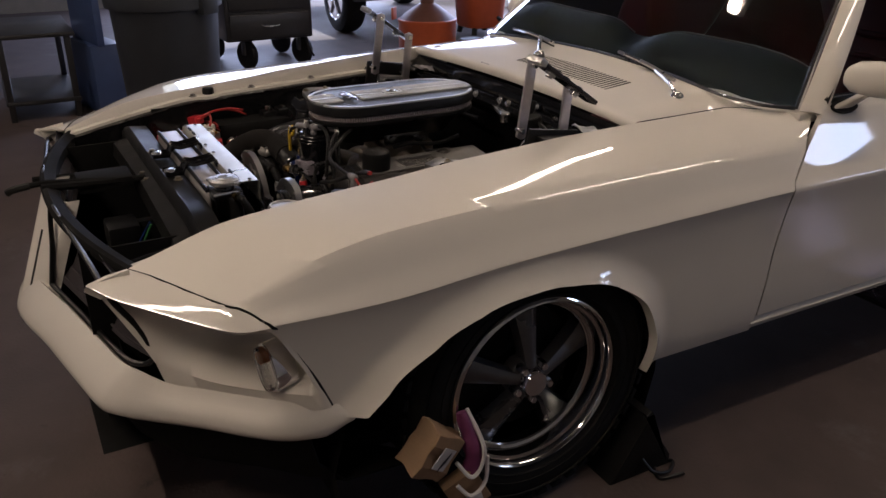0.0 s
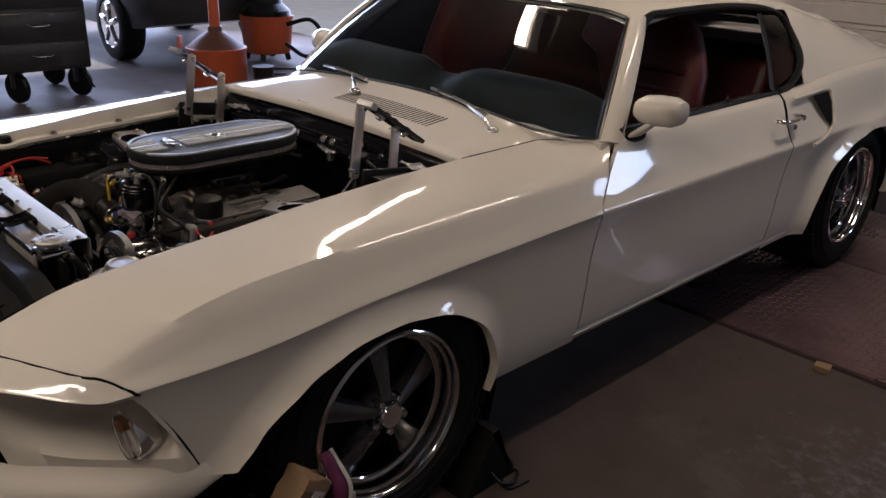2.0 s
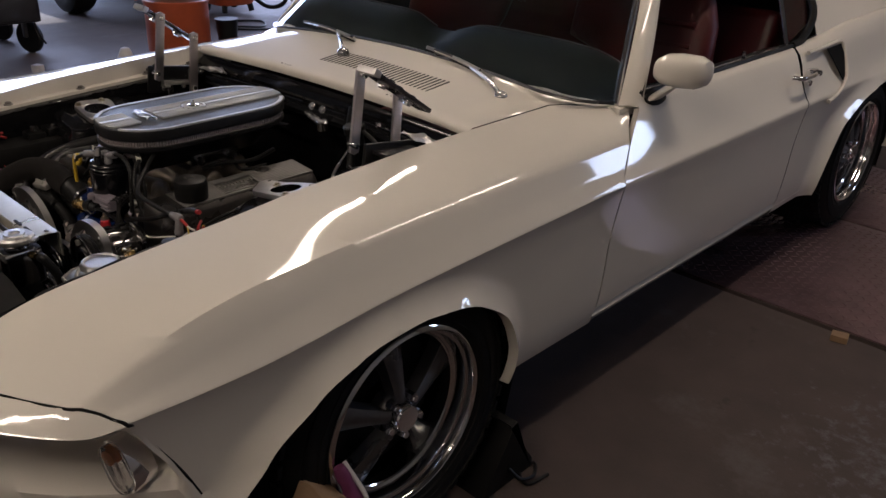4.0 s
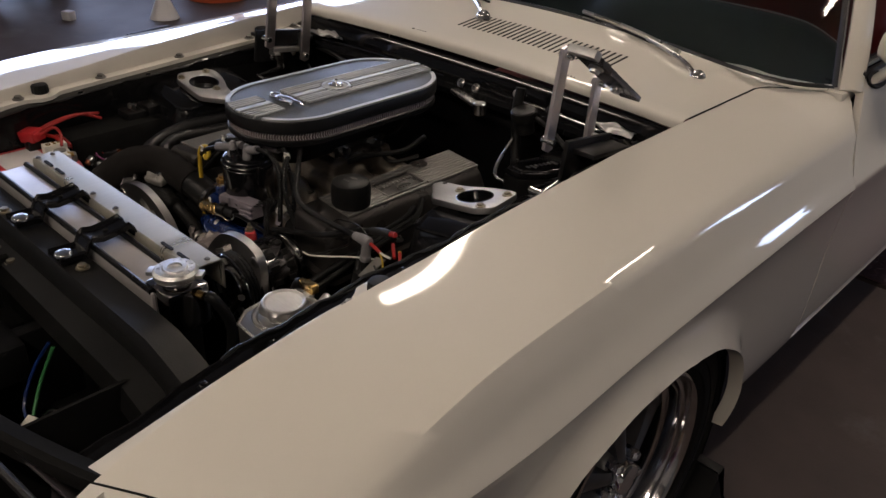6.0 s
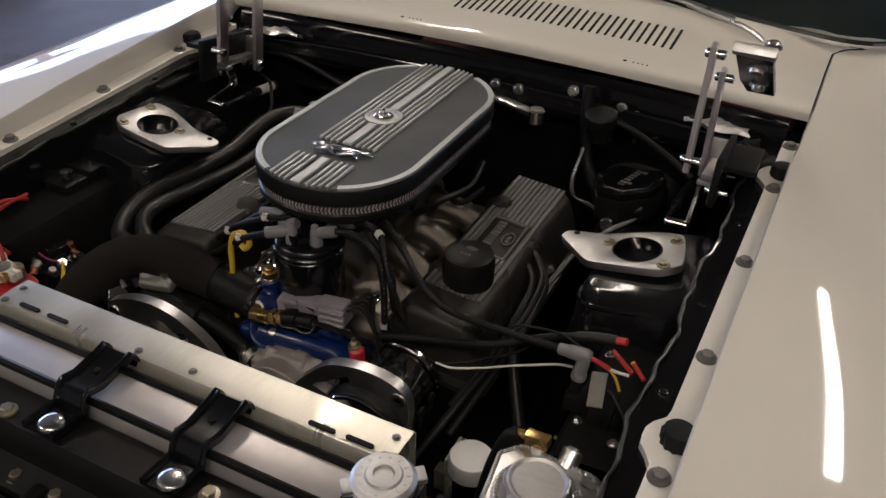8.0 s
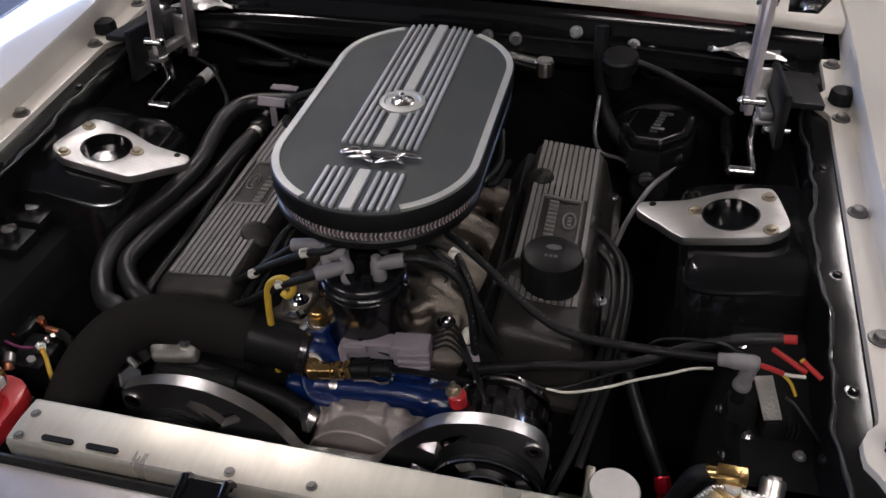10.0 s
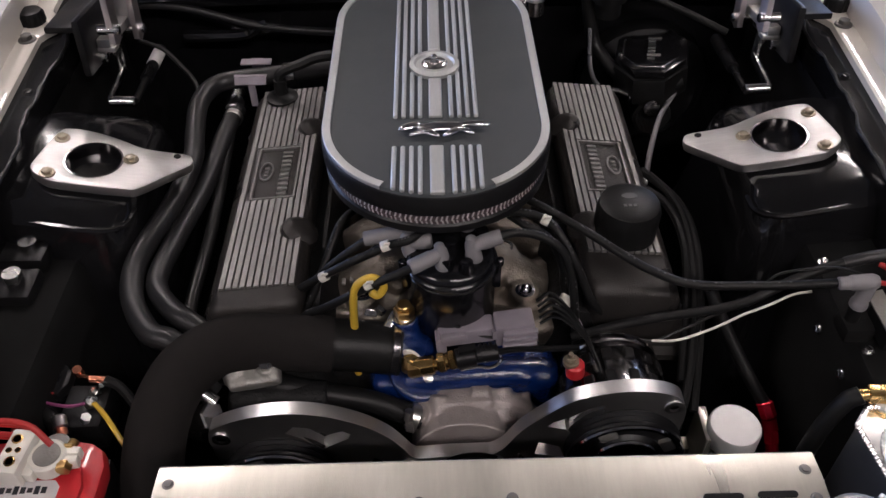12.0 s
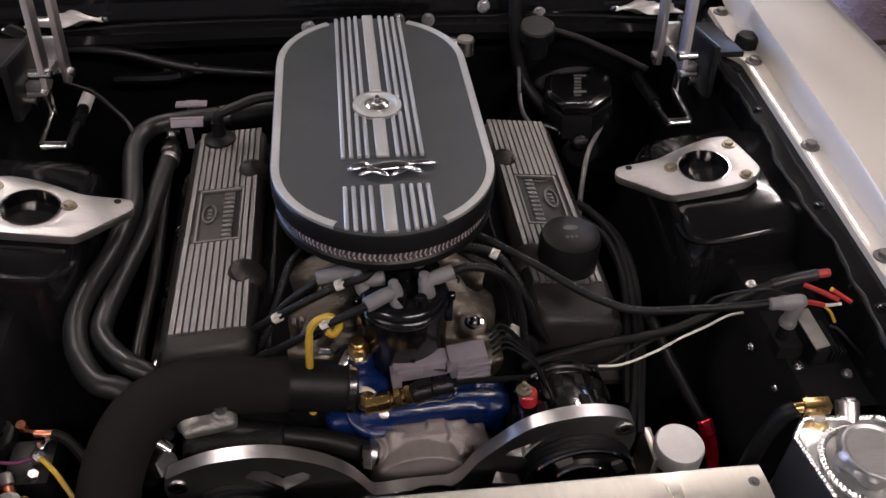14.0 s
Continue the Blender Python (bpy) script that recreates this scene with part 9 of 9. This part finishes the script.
dr_ = thing("oil_drain", "orange waste oil drum with funnel top and post", "oil drain", at=(-4.2, 2.33, 0))
bm = B()
revolve(bm, [(0.235, 0.0), (0.245, 0.02), (0.245, 0.38), (0.252, 0.39), (0.252, 0.41), (0.24, 0.415)], (-4.2, 2.33, 0), (-4.2, 2.33, 1), 40)
part("drum", bm, ORANGE, dr_)
bm = B()
revolve(bm, [(0.245, 0.41), (0.17, 0.47), (0.08, 0.53), (0.06, 0.54), (0.06, 0.58)], (-4.2, 2.33, 0), (-4.2, 2.33, 1), 40)
part("funnel", bm, material("brown_painted_steel", (0.12, 0.05, 0.035), 0.5, vary=0.2, scale=12), dr_)
bm = B()
rod(bm, (-4.2, 2.33, 0.55), (-4.2, 2.33, 1.25), 0.045, 18)
revolve(bm, [(0.05, 1.2), (0.26, 1.36), (0.27, 1.38)], (-4.2, 2.33, 0), (-4.2, 2.33, 1), 30, cap=False)
part("post", bm, ORANGE, dr_)
bm = B()
box(bm, (-4.42, 2.12, 0.44), (0.02, 0.07, 0.10), 0.004, turn(0, 0, 40))
part("tab", bm, ORANGE, dr_)
bm = B()
revolve(bm, [(0.07, 0.0), (0.09, 0.22), (0.095, 0.24), (0.085, 0.24)], (-4.05, 2.68, 0), (-4.05, 2.68, 1), 22)
single("black_pail", bm, RUBBER, "small black plastic pail", "pail")
vc_ = thing("shop_vacuum", "orange shop vacuum with black hose", "vacuum", at=(-5.45, 3.6, 0))
bm = B()
rows = []
for z, w in ((0.10, 0.19), (0.12, 0.205), (0.45, 0.235), (0.48, 0.24)):
    rows.append([(-5.45 + w * math.copysign(abs(math.cos(a)) ** 0.5, math.cos(a)), 3.6 + w * math.copysign(abs(math.sin(a)) ** 0.5, math.sin(a)), z) for a in [2 * math.pi * q / 32 for q in range(32)]])
vs = grid(bm, rows, close=True)
bm.faces.new(vs[0])
bm.faces.new(vs[-1])
part("drum", bm, ORANGE, vc_)
bm = B()
revolve(bm, [(0.25, 0.48), (0.25, 0.53), (0.17, 0.60), (0.15, 0.75), (0.0, 0.78)], (-5.45, 3.6, 0), (-5.45, 3.6, 1), 32)
part("motor_head", bm, SATIN, vc_)
bm = B()
tube(bm, [(-5.22, 3.70, 0.40), (-5.02, 3.85, 0.46), (-4.95, 3.95, 0.30), (-5.02, 3.95, 0.12), (-5.15, 3.85, 0.08), (-5.25, 3.7, 0.20), (-5.4, 3.42, 0.36)], 0.022, 10, 6)
part("suction_hose", bm, RUBBER, vc_)
for k in range(4):
    a = math.radians(45 + 90 * k)
    bm = B()
    rod(bm, (-5.45 + 0.22 * math.cos(a), 3.6 + 0.22 * math.sin(a), 0.03), (-5.45 + 0.20 * math.cos(a), 3.6 + 0.20 * math.sin(a), 0.12), 0.03, 12)
    part("castor", bm, RUBBER, vc_)
hose("air_hose", [(-4.6, 3.0, 0.012), (-4.75, 3.2, 0.012), (-4.6, 3.4, 0.012), (-4.85, 3.55, 0.012), (-5.0, 3.3, 0.012), (-4.8, 3.05, 0.012), (-4.55, 3.25, 0.012), (-4.4, 3.5, 0.012)], 0.010, RUBBER, "coiled black hose on the floor", "hose", 8)

# second car deeper in the garage, its wheel and dark flank in view
c2 = thing("parked_car", "dark parked car with a chrome wheel", "car", at=(-7.0, 2.6, 0))
bm = B()
rows = []
for x, w, z0, z1 in ((-9.0, 0.70, 0.42, 0.78), (-8.6, 0.78, 0.36, 0.92), (-7.6, 0.80, 0.34, 1.0), (-6.6, 0.80, 0.34, 1.0), (-5.9, 0.76, 0.36, 0.92), (-5.6, 0.68, 0.42, 0.78)):
    rows.append([(x, 3.15 - w, z0), (x, 3.12 - w, (z0 + z1) / 2), (x, 3.2 - w, z1), (x, 3.15, z1 + 0.03), (x, 3.1 + w, z1), (x, 3.18 + w, (z0 + z1) / 2), (x, 3.15 + w, z0)])
vs = grid(bm, rows, close=True)
bm.faces.new(vs[0])
bm.faces.new(vs[-1])
part("body", bm, CART, c2)
for wx, wy in ((-6.35, 2.33), (-8.3, 2.33), (-6.35, 3.97), (-8.3, 3.97)):
    bm = B()
    revolve(bm, [(0.23, -0.01), (0.24, 0.01), (0.30, 0.012), (0.35, -0.01), (0.365, -0.05), (0.365, -0.18), (0.34, -0.22), (0.23, -0.22)], (wx, wy, 0.365), (wx, wy - 1, 0.365), 44, cap=False)
    ty = part("tyre", bm, TYRE, c2)
    bm = B()
    revolve(bm, [(0.235, 0.0), (0.228, 0.006), (0.215, -0.02), (0.20, -0.06), (0.0, -0.07)], (wx, wy, 0.365), (wx, wy - 1, 0.365), 40)
    part("rim", bm, CHROME, ty)
    for k in range(5):
        a = 2 * math.pi * k / 5 + 0.3
        bm = B()
        box(bm, (wx + 0.11 * math.cos(a), wy - 0.005, 0.365 + 0.11 * math.sin(a)), (0.19, 0.03, 0.05), 0.012, Matrix.Rotation(-a, 3, "Y"))
        part("spoke", bm, CHROME, ty)
# floor litter
bm = B()
box(bm, (-4.17, 1.185, 0.03), (0.07, 0.06, 0.06), 0.008, turn(0, 0, 20))
single("paper_cup", bm, LABEL, "small white carton lying on the floor", "litter")
bm = B()
rod(bm, (-3.50, 1.25, 0.02), (-3.54, 1.55, 0.02), 0.02, 10)
single("floor_tool", bm, SATIN, "black bar tool lying on the floor", "tool")
bm = B()
revolve(bm, [(0.10, 0.0), (0.03, 0.16), (0.0, 0.17)], (-3.86, 1.70, 0), (-3.86, 1.70, 1), 16)
single("crumpled_rag", bm, LABEL, "white crumpled rag on the floor", "rag")
bm = B()
box(bm, (1.27, 1.69, 0.012), (0.055, 0.045, 0.024), 0.003, turn(0, 0, 12))
single("wood_block", bm, CARD, "small wooden block on the floor", "block")
